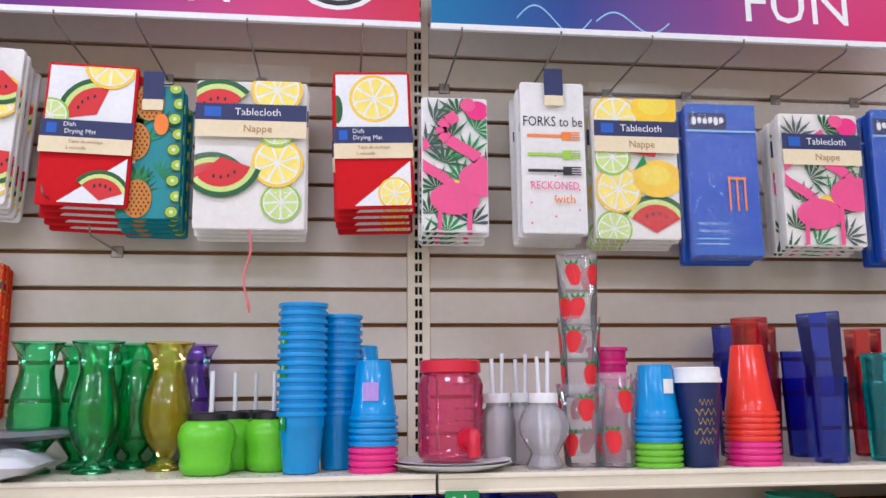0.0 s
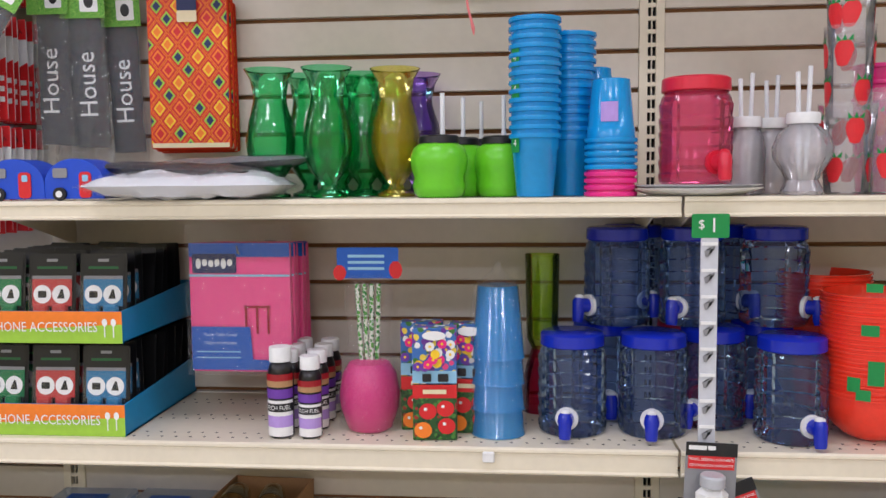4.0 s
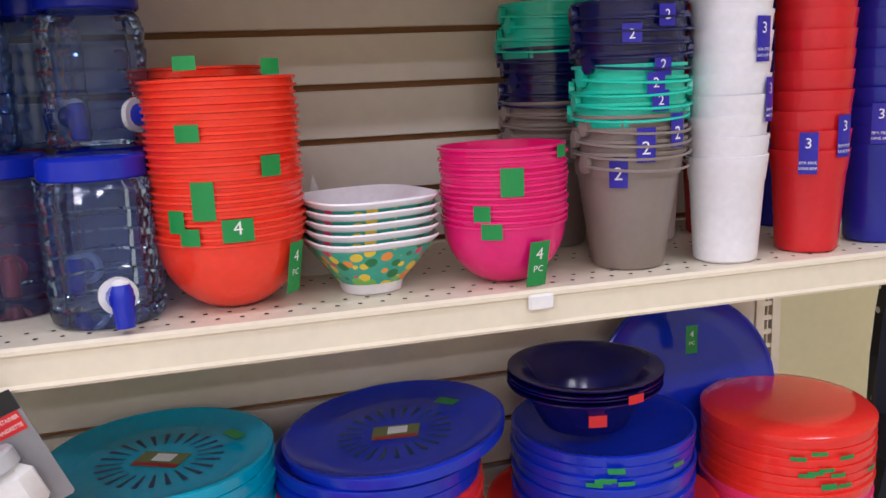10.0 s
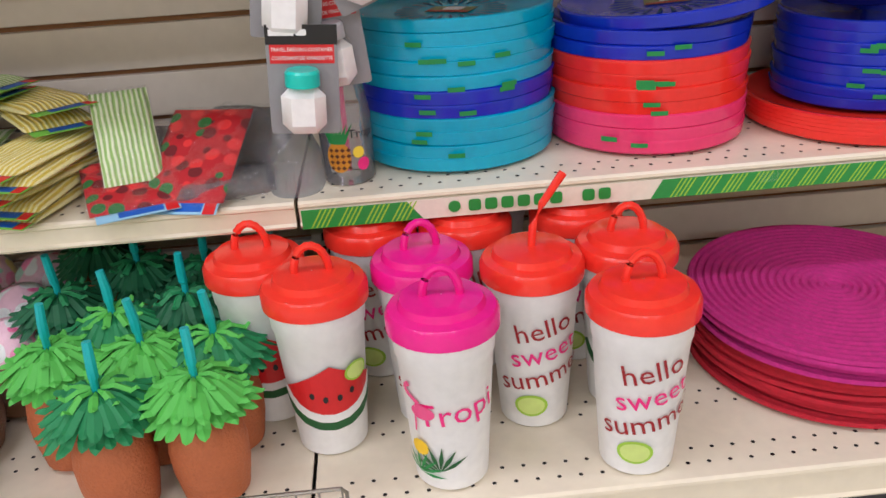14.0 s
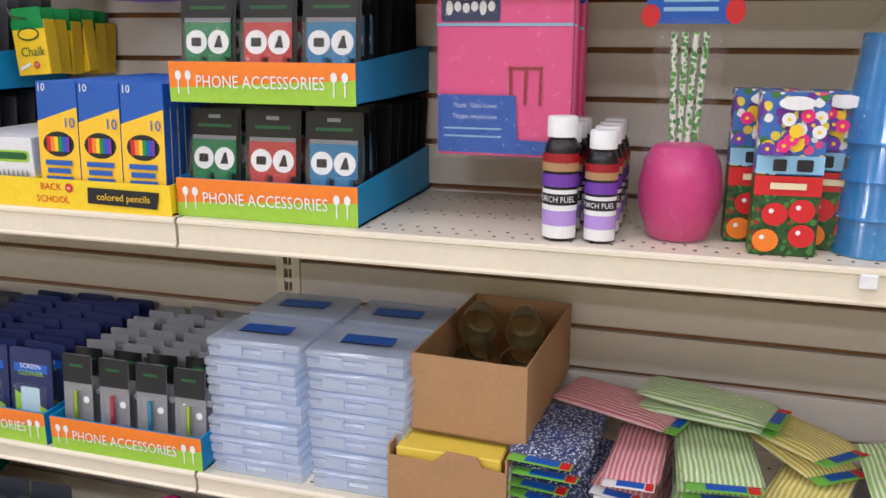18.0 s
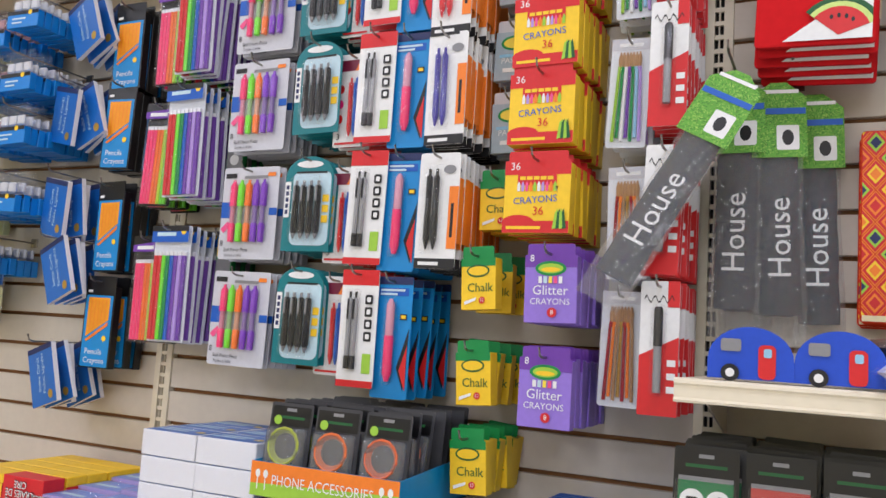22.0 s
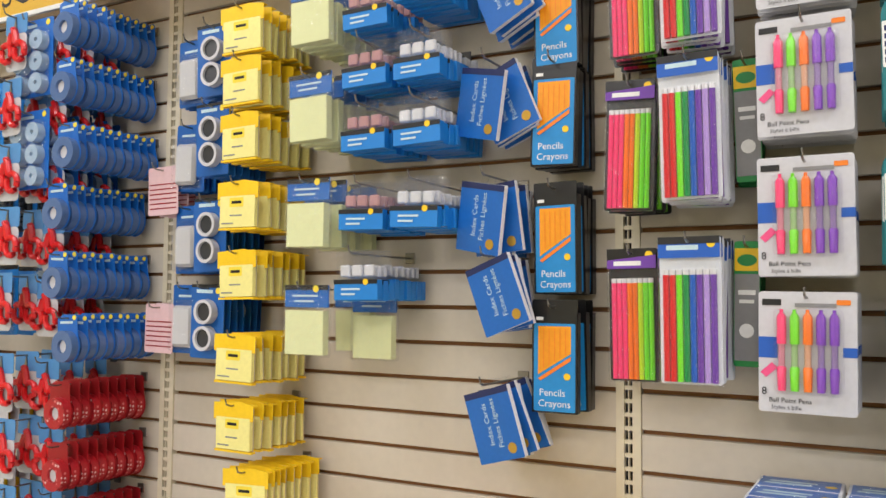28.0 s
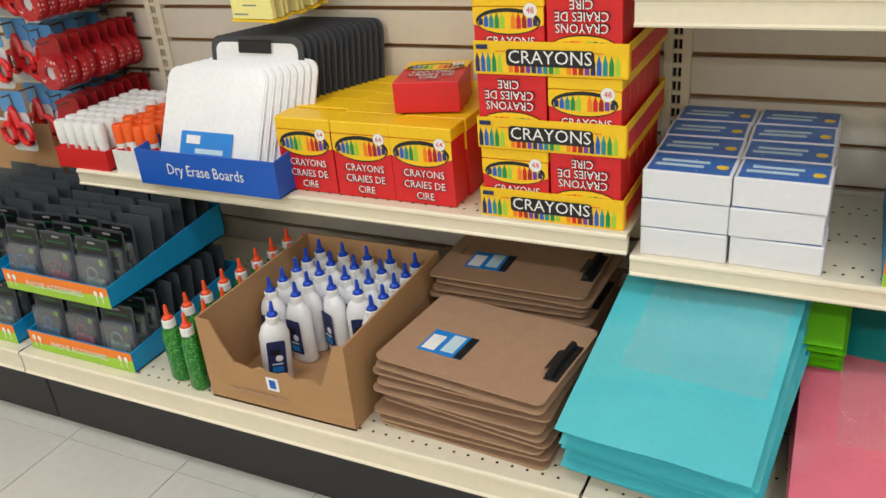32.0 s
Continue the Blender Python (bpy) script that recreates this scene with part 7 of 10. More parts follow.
g.word("Everything's", 0.31, -0.002, 0.019, plain("leaf_green_print", (40, 150, 66)), -0.001).word("$1", 0.37, -0.002, 0.02, RED, -0.001)
part("print", g, t)
solid("price_clip", Geo().box(-0.014, 0.014, -0.003, 0.003, -0.007, 0.007, BLISTER, 0.002), "small clear plastic clip on the shelf edge", "clip", pose(0.608, -D3 - 0.0125, L3 - 0.016))


# ---- goods on the base shelf, party half ----
CORAL_LID, HOT_LID = plain("coral_lid_plastic", (242, 56, 40), 0.17), plain("pink_lid_plastic", (236, 28, 140), 0.17)


def lidded_tumbler(x, y, lid, art, turn, up=0):
    t = thing("lidded_tumbler", "white printed tumbler with a bright lid and loop straw", "tumbler", pose(x, y, L4 + 0.001, 0, 0, turn) @ Matrix.Diagonal((1.26, 1.26, 1.26, 1)), "lidded tumblers")
    h, rb, rt = 0.165, 0.034, 0.046
    part("cup", Geo().lathe([(0.0005, 0.001), (rb - 0.003, 0), (rb, 0.003), (rt - 0.003, h - 0.03), (rt - 0.0015, h - 0.028), (rt, h), (0.0005, h)], WHITE, 30), t, smooth=True)
    ld = part("lid", Geo().lathe([(0.0005, h + 0.022), (0.022, h + 0.022), (0.036, h + 0.02), (0.0385, h + 0.014), (0.047, h + 0.012), (0.05, h + 0.007), (0.05, h - 0.006), (0.047, h - 0.008), (0.046, h - 0.002), (0.0005, h)], lid, 34), t, "round press-on lid", True)
    if up:
        pts = [(0.0, 0.0, h + 0.02), (0.002, 0.002, h + 0.04), (0.012, 0.006, h + 0.06), (0.035, 0.015, h + 0.085)]
    else:
        pts = [(0.016 * math.cos(radians(a)), 0, h + 0.021 + 0.026 * math.sin(radians(a))) for a in range(0, 181, 9)]
    part("straw", Geo().tube(pts, [0.0042 if k % 2 else 0.0036 for k in range(len(pts))], lid, 8), ld, "bent plastic straw", True)
    g = Geo(ring_wrap(lambda z: rb + (rt - rb) * z / h))
    if art == "hello":
        for k, s in enumerate(("hello", "sweet", "summer")):
            g.word(s, 0.002 * k, 0.118 - 0.027 * k, 0.03, DRED if k != 1 else HOT, turn=12)
        lemon(g, -0.012, 0.03, 0.016, (LIME, plain("pale_lime_print", (206, 228, 130))))
    elif art == "melon":
        wedge(g, 0.004, 0.108, 0.075, 210, (DGREEN, WHITE, RED))
        lemon(g, 0.03, 0.095, 0.013, (LIME, plain("pale_lime_print", (206, 228, 130))))
    else:
        g.word("Tropi", 0.008, 0.09, 0.034, HOT, turn=8)
        flamingo(g, -0.034, 0.085, 0.035)
        palm(g, -0.01, 0.025, 0.03, DGREEN, -20)
        palm(g, -0.03, 0.02, 0.026, GREEN, 20)
        g.ink(oval(-0.028, 0.05, 0.009, 0.009, 10), YELLOW)
    part("print", g, t)


for x, y, l, art, turn, up in ((0.022, -0.455, 0, "melon", 5, 0), (0.165, -0.54, 1, "tropi", -4, 0), (0.281, -0.441, 0, "hello", 5, 1), (0.15, -0.416, 1, "hello", 10, 0), (0.384, -0.548, 0, "hello", 0, 0), (0.402, -0.42, 0, "melon", 0, 0), (-0.057, -0.375, 0, "melon", 0, 0), (0.215, -0.305, 0, "hello", 0, 0), (0.366, -0.3, 0, "hello", 0, 0), (0.088, -0.295, 0, "hello", 0, 0), (0.26, -0.185, 0, "tropi", 0, 0), (0.39, -0.175, 0, "melon", 30, 0), (0.12, -0.17, 0, "melon", 0, 0)):
    lidded_tumbler(x, y, HOT_LID if l else CORAL_LID, art, turn, up)
CLAY = plain("terracotta_plastic", (186, 104, 62), 0.6, 0, 30, 0.12, 0.8, 0.002)
LEAFS = (plain("light_leaf_fabric", (84, 184, 74), 0.6), plain("dark_leaf_fabric", (26, 130, 76), 0.6), plain("deep_leaf_fabric", (16, 92, 56), 0.6))
AQUA = plain("aqua_straw_plastic", (20, 178, 180), 0.35)


def leaf_ring(g, z, r, n, droop, mat, seed):
    rnd = random.Random(seed)
    for k in range(n):
        a = 2 * math.pi * k / n + rnd.uniform(-0.05, 0.05)
        d = Vector((math.cos(a), math.sin(a), 0))
        s = Vector((-math.sin(a), math.cos(a), 0))
        L = r * rnd.uniform(0.88, 1.08)
        v = []
        for q, w, dz in ((0.12, 0.3, 0.012), (0.45, 0.9, 0.012 - droop * 0.25), (0.8, 1.0, -droop * 0.7), (0.93, 0.6, -droop * 0.95)):
            c = d * (L * q) + Vector((0, 0, z + dz + rnd.uniform(-0.002, 0.002)))
            ww = w * r * 0.12
            v += [tuple(c - s * ww), tuple(c + Vector((0, 0, 0.003))), tuple(c + s * ww)]
        v.append(tuple(d * L + Vector((0, 0, z - droop))))
        f = []
        for q in range(3):
            for b in range(2):
                f.append((q * 3 + b, q * 3 + b + 1, q * 3 + b + 4, q * 3 + b + 3))
        f += [(9, 10, 12), (10, 11, 12)]
        g.add(v, f, mat)
    return g


PINEM = {}


def pineapple_cup(x, y, tone, turn):
    t = thing("pineapple_cup", "terracotta pineapple cup with green fabric leaves and aqua straw", "novelty cup", pose(x, y, L4 + 0.001, 0, 0, turn) @ Matrix.Diagonal((1, 1, 1.08, 1)), "pineapple cups")
    if tone not in PINEM:
        body = mesh_of("body", Geo().lathe([(0.0005, 0), (0.03, 0), (0.038, 0.006), (0.044, 0.04), (0.045, 0.065), (0.04, 0.095), (0.03, 0.118), (0.0005, 0.12)], CLAY, 26), True)
        leaf = Geo()
        leaf_ring(leaf, 0.128, 0.07, 24, 0.014, LEAFS[tone], 1)
        leaf_ring(leaf, 0.133, 0.066, 22, 0.004, LEAFS[tone], 2)
        leaf.lathe([(0.0005, 0.1395), (0.03, 0.139), (0.036, 0.136)], LEAFS[tone], 20)
        leaf_ring(leaf, 0.136, 0.045, 9, -0.01, LEAFS[max(0, tone - 1)], 3)
        straw = Geo().tube([(0, 0, 0.12), (0, 0, 0.16), (0.001, 0, 0.163), (0.002, 0, 0.18), (0.004, 0.002, 0.202)], [0.0045, 0.0045, 0.006, 0.006, 0.0052], AQUA, 8)
        PINEM[tone] = (body, mesh_of("leaves", leaf), mesh_of("straw", straw, True))
    for nm, me in zip(("body", "leaves", "straw"), PINEM[tone]):
        part(nm, me, t)


for k, (x, y, tone) in enumerate(((-0.3, -0.445, 0), (-0.215, -0.545, 1), (-0.112, -0.535, 0), (-0.245, -0.37, 1), (-0.19, -0.452, 0), (-0.105, -0.446, 1), (-0.335, -0.3, 2), (-0.16, -0.33, 2), (-0.25, -0.22, 2), (-0.15, -0.24, 2), (-0.055, -0.26, 2), (-0.33, -0.14, 2))):
    pineapple_cup(x, y, tone, 37 * k)
COCO = plain("brown_coconut_plastic", (126, 88, 62), 0.6, 0, 60, 0.2, 0.8, 0.001)
PETAL = spotted("pastel_flower_tissue", (238, 196, 210), ((246, 140, 186), (232, 238, 234), (240, 220, 130), (168, 220, 198), (228, 238, 236), (238, 110, 160)), 46, 0.56, 0.3)


def coconut(x, y, mat, turn):
    t = thing("coconut_cup", "brown coconut cup with pastel flowers in clear wrap", "novelty cup", pose(x, y, L4 + 0.001, 0, 0, turn) @ Matrix.Diagonal((1.16, 1.16, 1.24, 1)), "coconut cups")
    part("shell", Geo().lathe([(0.0005, 0), (0.024, 0), (0.036, 0.008), (0.045, 0.035), (0.045, 0.055), (0.038, 0.08), (0.028, 0.09), (0.0005, 0.092)], mat, 24), t, smooth=True)
    part("flowers", Geo().lathe([(0.041, 0.072), (0.036, 0.09), (0.022, 0.104), (0.0005, 0.11)], PETAL, 14), t, "pastel tissue flowers", True)
    part("wrap", Geo().lathe([(0.026, 0.001), (0.048, 0.035), (0.047, 0.06), (0.042, 0.09), (0.024, 0.112), (0.0005, 0.116)], CLEAR, 12), t, "crinkled clear wrap")
    g = Geo(ring_wrap(lambda z: 0.0485))
    g.layer = 2
    g.band(0.0, 0.04, 0.02, 0.05, BLUE, n=6)
    for k in range(3):
        g.band(0.004, 0.034, 0.026 + 0.007 * k, 0.0285 + 0.007 * k, WHITE, n=6)
    part("label", g, t, "blue paper label")


HUSK = plain("magenta_coconut_plastic", (200, 30, 120), 0.35)
for k, (x, y, mm) in enumerate(((-0.655, -0.54, COCO), (-0.635, -0.44, HUSK), (-0.54, -0.455, COCO), (-0.445, -0.42, COCO), (-0.44, -0.525, COCO), (-0.5, -0.37, COCO), (-0.405, -0.32, COCO), (-0.53, -0.29, COCO), (-0.425, -0.215, COCO), (-0.54, -0.19, COCO), (-0.43, -0.11, COCO), (-0.53, -0.09, COCO))):
    coconut(x, y, mm, (20, -60, 40, -30, -50)[k % 5])
HAY = plain("straw_fibre", (224, 190, 130), 0.9, 0, 110, 0.45, 1.0, 0.006)
PLUM = plain("plum_label_card", (70, 30, 56), 0.5)
tray(pose(-0.848, -0.575, L4 + 0.001), 0.32, 0.44, 0.05, 0.1, "", "plum card tray of miniature straw bales", PLUM, PLUM, name="bale_tray")
g = Geo()
g.layer = 2
g.word("STRAW BALE", -0.02, 0.024, 0.04, WHITE, squeeze=0.85)
solid("tray_label", g, "white lettering on the straw bale tray front", "label", pose(-0.848, -0.578, L4 + 0.001))


def bale(m):
    t = thing("mini_straw_bale", "small pressed straw bale with a plum paper label", "straw bale", m, "mini straw bales")
    n = 6
    g = Geo().box(-0.046, 0.046, 0, 0.09, 0, 0.058, HAY, 0.009)
    part("bale", g, t, smooth=True)
    lb = Geo().box(-0.034, 0.034, 0.006, 0.05, 0.0585, 0.0592, PLUM).box(-0.034, 0.034, 0.002, 0.022, 0.0594, 0.0598, WHITE)
    for k in range(8):
        lb.box(-0.004 + 0.004 * k, -0.002 + 0.004 * k, 0.004, 0.018, 0.06, 0.0602, BLACK)
    part("label", lb, t, "plum paper label")
    return t


bl = bale(pose(-0.948, -0.565, L4 + 0.005))
rnd = random.Random(12)
row_of(bl, [pose(-0.948 + 0.1 * i, -0.565 + 0.1 * j, L4 + 0.005 + 0.06 * k, rnd.uniform(-2, 2), rnd.uniform(-3, 3), rnd.uniform(-4, 4)) for k in range(2) for i in range(3) for j in range(4) if (i or j or k) and not (k == 1 and (i, j) in ((0, 0), (1, 0), (2, 0), (1, 1)))])
# wire fence on the base shelf front
t = thing("wire_fence", "zinc wire shelf fence along the base shelf front", "shelf fence", pose(0, -D4 - 0.0165, L4 - 0.036))
x0, x1 = -1.16, 0.045
part("top_rail", Geo().tube([(x0, 0, 0), (x0, 0, 0.082), (x0 + 0.006, 0, 0.088), (x1 - 0.006, 0, 0.088), (x1, 0, 0.082), (x1, 0, 0)], 0.0024, STEEL, 6), t)
part("mid_rail", Geo().tube([(x0, 0, 0.012), (x1, 0, 0.012)], 0.002, STEEL, 5), t)
wire = mesh_of("wire", Geo().tube([(0, 0, 0.002), (0, 0, 0.088)], 0.0013, STEEL, 5))
for k in range(48):
    part("wire", wire, t, at=pose(x0 + 0.025 + 0.025 * k, 0.002, 0))
# woven round placemats
WOVEN = plain("magenta_paper_braid", (214, 44, 140), 0.7, 0, 120, 0.25, 1.0, 0.002)
WOVENR = plain("crimson_paper_braid", (206, 30, 50), 0.7, 0, 120, 0.25, 1.0, 0.002)


def placemat(m, mat, r=0.19):
    prof = [(0.0005, 0.0)]
    k = 0
    while prof[-1][0] < r - 0.003:
        a = prof[-1][0]
        prof += [(a + 0.003, 0.0048), (a + 0.008, 0.0052), (a + 0.0108, 0.0008)]
    prof += [(r, 0.0), (0.0005, -0.0002)]
    return solid("placemat", Geo().lathe(prof, mat, 64), "round woven paper placemat in a stack", "placemat", m, "woven placemats")


rnd = random.Random(3)
for k in range(14):
    placemat(pose(0.72 + rnd.uniform(-0.006, 0.006), -0.36 + rnd.uniform(-0.006, 0.006), L4 + 0.002 + 0.0068 * k, rnd.uniform(-1, 1), rnd.uniform(-1, 1), rnd.uniform(0, 90)), WOVEN if k > 8 else WOVENR)
limp_pack("bowl_bag", "clear bag holding a red bowl beside the placemats", "bagged bowl", pose(1.03, -0.42, L4 + 0.001, 0, 0, 20), 0.2, 0.2, 0.13, plain("bag_red_plastic", (226, 40, 48), 0.3), CLEAR, 31)
# round coloured cases in a tray
t0 = pose(-1.235, -0.57, L4 + 0.001)
tray(t0, 0.36, 0.42, 0.056, 0.09, "PHONE ACCESSORIES", "blue card tray of round earphone cases")
CASES = [plain("case_" + n, c, 0.35) for n, c in (("yellow", (240, 214, 20)), ("pink", (236, 60, 150)), ("purple", (110, 60, 160)), ("aqua", (30, 140, 190)), ("orange", (240, 120, 30)), ("blue", (40, 90, 190)))]


def case(m, mat):
    t = thing("earphone_case", "round zipped earphone case in a bright colour", "earphone case", m, "earphone cases")
    part("shell", Geo().lathe([(0.0005, 0.0), (0.03, 0.0), (0.035, 0.004), (0.035, 0.0095), (0.0005, 0.0095)], mat, 22).lathe([(0.0005, 0.0125), (0.035, 0.0125), (0.035, 0.018), (0.03, 0.022), (0.0005, 0.022)], mat, 22), t, smooth=True)
    part("zip", Geo().lathe([(0.0338, 0.0096), (0.036, 0.0098), (0.036, 0.0122), (0.0338, 0.0124)], BLACK, 22), t, "black zip")
    return t


rnd = random.Random(8)
for i in range(4):
    col = case(t0 @ pose(-0.13 + 0.087 * i, 0.03, 0.045, 70, 0, 0), CASES[(1, 2, 3, 4)[i]])
    row_of(col, [t0 @ pose(-0.13 + 0.087 * i + rnd.uniform(-0.005, 0.005), 0.03 + 0.028 * k, 0.045 + 0.004 * k, 66 + rnd.uniform(-8, 8), 0, rnd.uniform(-8, 8)) for k in range(1, 13)])
for k, (a, b, c) in enumerate(((-0.1, 0.12, 0), (-0.07, 0.04, 5), (0.0, 0.05, 1), (0.08, 0.06, 3))):
    case(t0 @ pose(a, b, 0.085, 25, 10 * k, 30 * k), CASES[c])


# ---- writing goods on pegs ----
def carded(name, label, cat, m, w, h, card, draw, it=None, it_label="", shell=None, grp="", shape=None, inner="filling"):
    """A carded pack hung by its top edge: card, print, goods and clear cover."""
    t = thing(name, label, cat, m, grp)
    part("card", Geo().prism(shape or rr(-w / 2, w / 2, -h, 0, 0.005), 0, 0.0014, card), t)
    g = draw(Geo())
    if g.v:
        part("print", g, t)
    if it is not None:
        part(inner, it, t, it_label, True)
    if shell is not None:
        part("blister", shell, t, "clear plastic cover", True)
    return t


def hang(maker, x, tops, front=-0.22, n=6, back=-0.03, seed=1, sway=2.0, yaw=2.0, drop=0.0, hk=True):
    """One column of pegs, each full of packs from the front to the wall."""
    rnd = random.Random(seed)
    for q, z in enumerate(tops):
        k_n = n[q] if isinstance(n, (list, tuple)) else n
        step = (back - front) / max(k_n - 1, 1)
        first = maker(pose(x, front, z, 0, rnd.uniform(-sway, sway), rnd.uniform(-yaw, yaw)))
        copies = row_of(first, [pose(x + rnd.uniform(-0.003, 0.003), front + step * k, z - drop * k + rnd.uniform(-0.002, 0.002), rnd.uniform(-2, 2), rnd.uniform(-sway, sway), rnd.uniform(-yaw, yaw)) for k in range(1, k_n)])
        for c in copies[1:]:
            strip(c, ("blister",))
        if first.name.split("_")[0] in ("eraser", "sticky", "scissors", "multi", "hook"):
            for c in copies[2:]:
                strip(c, ("print", "blade", "bag"))
        if hk:
            hook(x, z - 0.009, round(-front + 0.035, 3))


def pen_geo(g, x, z0, z1, r, mat, grip=None, tip=None, y=-0.006):
    L = z1 - z0
    g.tube([(x, y, z0 + L * 0.08), (x, y, z0 + L * 0.12), (x, y, z1 - L * 0.1), (x, y, z1 - L * 0.08)], [r * 0.7, r, r, r * 0.6], mat, 7)
    g.tube([(x, y, z0), (x, y, z0 + L * 0.09)], [r * 0.25, r * 0.8], tip or mat, 7)
    g.tube([(x, y, z1 - L * 0.09), (x, y, z1)], r * 0.45, tip or mat, 6)
    if grip:
        g.tube([(x, y, z0 + L * 0.12), (x, y, z0 + L * 0.42)], r * 1.08, grip, 7)
    g.box(x - r * 0.3, x + r * 0.3, y - r - 0.002, y - r, z1 - L * 0.36, z1 - L * 0.1, tip or mat)


NEON = {c: plain("neon_%s_plastic" % c, v, 0.3) for c, v in (("pink", (250, 60, 120)), ("orange", (252, 120, 24)), ("green", (120, 226, 40)), ("purple", (130, 60, 190)), ("lemon", (196, 226, 40)))}
SILVER = plain("silver_pencil_ferrule", (226, 226, 230), 0.3, 0.2)
PALEG = plain("pale_grey_card", (206, 206, 212), 0.45)
ICE = plain("ice_blue_card", (196, 222, 232), 0.45)
DTEAL = plain("deep_teal_card", (10, 120, 128), 0.4)


def bagged_pencils(tones, head, label, w, h, blue):
    def make(m):
        n = len(tones)
        made = []
        for k, c in enumerate(tones):
            it = Geo()
            made.append(it)
            x = -w / 2 + 0.006 + (w - 0.012) * (k + 0.5) / n
            r = (w - 0.014) / n / 2
            it.tube([(x, -0.004, -h + 0.004), (x, -0.004, -h * 0.26)], r, c, 6).tube([(x, -0.004, -h * 0.26), (x, -0.004, -h * 0.225)], r * 1.02, SILVER, 6)
        def draw(g):
            g.band(-w / 2, w / 2, -0.035, 0, head, -0.009).ink(oval(w * 0.36, -0.012, 0.007, 0.007, 12), YELLOW, -0.009)
            if blue:
                g.band(-w * 0.36, w * 0.16, -0.022, -0.014, ICE, -0.009).band(-w / 2, w / 2, -0.012, 0, BLACK, -0.0089)
            else:
                g.ink([(-w / 2, -0.035), (w / 2, -0.035), (w / 2, -0.012), (-w / 2, -0.02)], PURPLE, -0.009).band(-w * 0.36, w * 0.2, -0.03, -0.022, WHITE, -0.009)
            return g
        t = carded("pencil_pack", label, "pencils", m, w, h, BLACKCARD if not blue else plain("pale_back_card", (226, 230, 236), 0.5), draw, None, "", Geo().box(-w / 2 - 0.002, w / 2 + 0.002, -0.0086, 0.002, -h - 0.002, -0.001, CLEAR, 0.003), "bagged pencils")
        for it in made:
            part("pencil", it, t)
        return t
    return make


N = NEON
hang(bagged_pencils((N["pink"], N["pink"], N["pink"], N["orange"], N["orange"], N["lemon"], N["green"], N["green"]), BLACKCARD, "clear bag of neon pencils hanging on a peg", 0.088, 0.232, False), -2.395, (2.085, 1.81, 1.51), -0.12, 4)
hang(bagged_pencils((RED, RED, N["green"], GREEN, BLUE, PURPLE, LILAC, PURPLE), BLUE, "clear bag of metallic coloured pencils with a blue header", 0.1, 0.242, True), -2.285, (2.1, 1.83, 1.525), -0.17, 7)


def green_pencils(m):
    def draw(g):
        g.band(-0.02, 0.02, -0.2, -0.055, GREY).band(-0.02, 0.02, -0.05, -0.012, YELLOW).ink(oval(0, -0.032, 0.016, 0.01), GREEN).ink(oval(0, -0.15, 0.012, 0.012, 14), WHITE)
        return g.band(-0.014, 0.014, -0.09, -0.082, WHITE).band(-0.012, 0.012, -0.104, -0.098, WHITE)
    t = carded("pencil_box", "green hanging carton of graphite pencils", "pencil box", m, 0.042, 0.21, GREEN, draw, grp="graphite pencil boxes")
    part("carton", Geo().box(-0.021, 0.021, 0.0016, 0.016, -0.208, -0.02, GREEN, 0.001), t)
    return t


hang(green_pencils, -2.205, (1.83, 1.52), -0.1, 3)


def gel_pens(m):
    w, h = 0.142, 0.19
    it = Geo()
    for k, c in enumerate(("pink", "green", "orange", "purple", "purple")):
        x = -0.036 + 0.019 * k
        it.tube([(x, -0.007, -0.155), (x, -0.007, -0.12), (x, -0.007, -0.117)], [0.006, 0.0072, 0.005], N[c], 8)
        it.tube([(x, -0.007, -0.12), (x, -0.007, -0.082)], 0.005, SMOKE if False else plain("pen_barrel_tint_" + c, {"pink": (206, 130, 150), "green": (150, 186, 130), "orange": (214, 160, 130), "purple": (140, 116, 170)}[c], 0.3), 8)
        it.tube([(x, -0.007, -0.082), (x, -0.007, -0.04), (x, -0.007, -0.034)], [0.0072, 0.0072, 0.004], N[c], 8)
        it.tube([(x, -0.007, -0.034), (x, -0.007, -0.028)], 0.003, N[c], 6)
    def draw(g):
        g.band(-w / 2, -w * 0.3, -0.105, -0.072, BLUE).band(w * 0.36, w / 2, -0.1, -0.085, BLUE).band(-w * 0.46, -w * 0.26, -0.022, -0.012, BLACK).band(-w * 0.12, w * 0.3, -0.024, -0.018, GREY).ink(rr(w * 0.3, w * 0.44, -0.02, -0.012, 0.002), ORANGE)
        g.ink([(-w * 0.48, -0.128), (-w * 0.36, -0.112), (-w * 0.3, -0.12), (-w * 0.42, -0.136)], PINK)
        g.word("8", -w * 0.44, -0.158, 0.017, BLACK).word("Ball Point Pens", -w * 0.17, -0.171, 0.0105, BLACK).word("Styles à bille", -w * 0.21, -0.182, 0.009, BLACK)
        return g
    return carded("ball_pen_pack", "pale carded pack of eight neon ball point pens", "pens", m, w, h, PALEG, draw, it, "neon click pen set", Geo().box(-0.048, 0.054, -0.0155, -0.0005, -0.16, -0.026, BLISTER, 0.006), "ball point pen packs", inner="pen_set")


hang(gel_pens, -2.11, (2.085, 1.875, 1.65, 1.435), (-0.15), 7, sway=1)


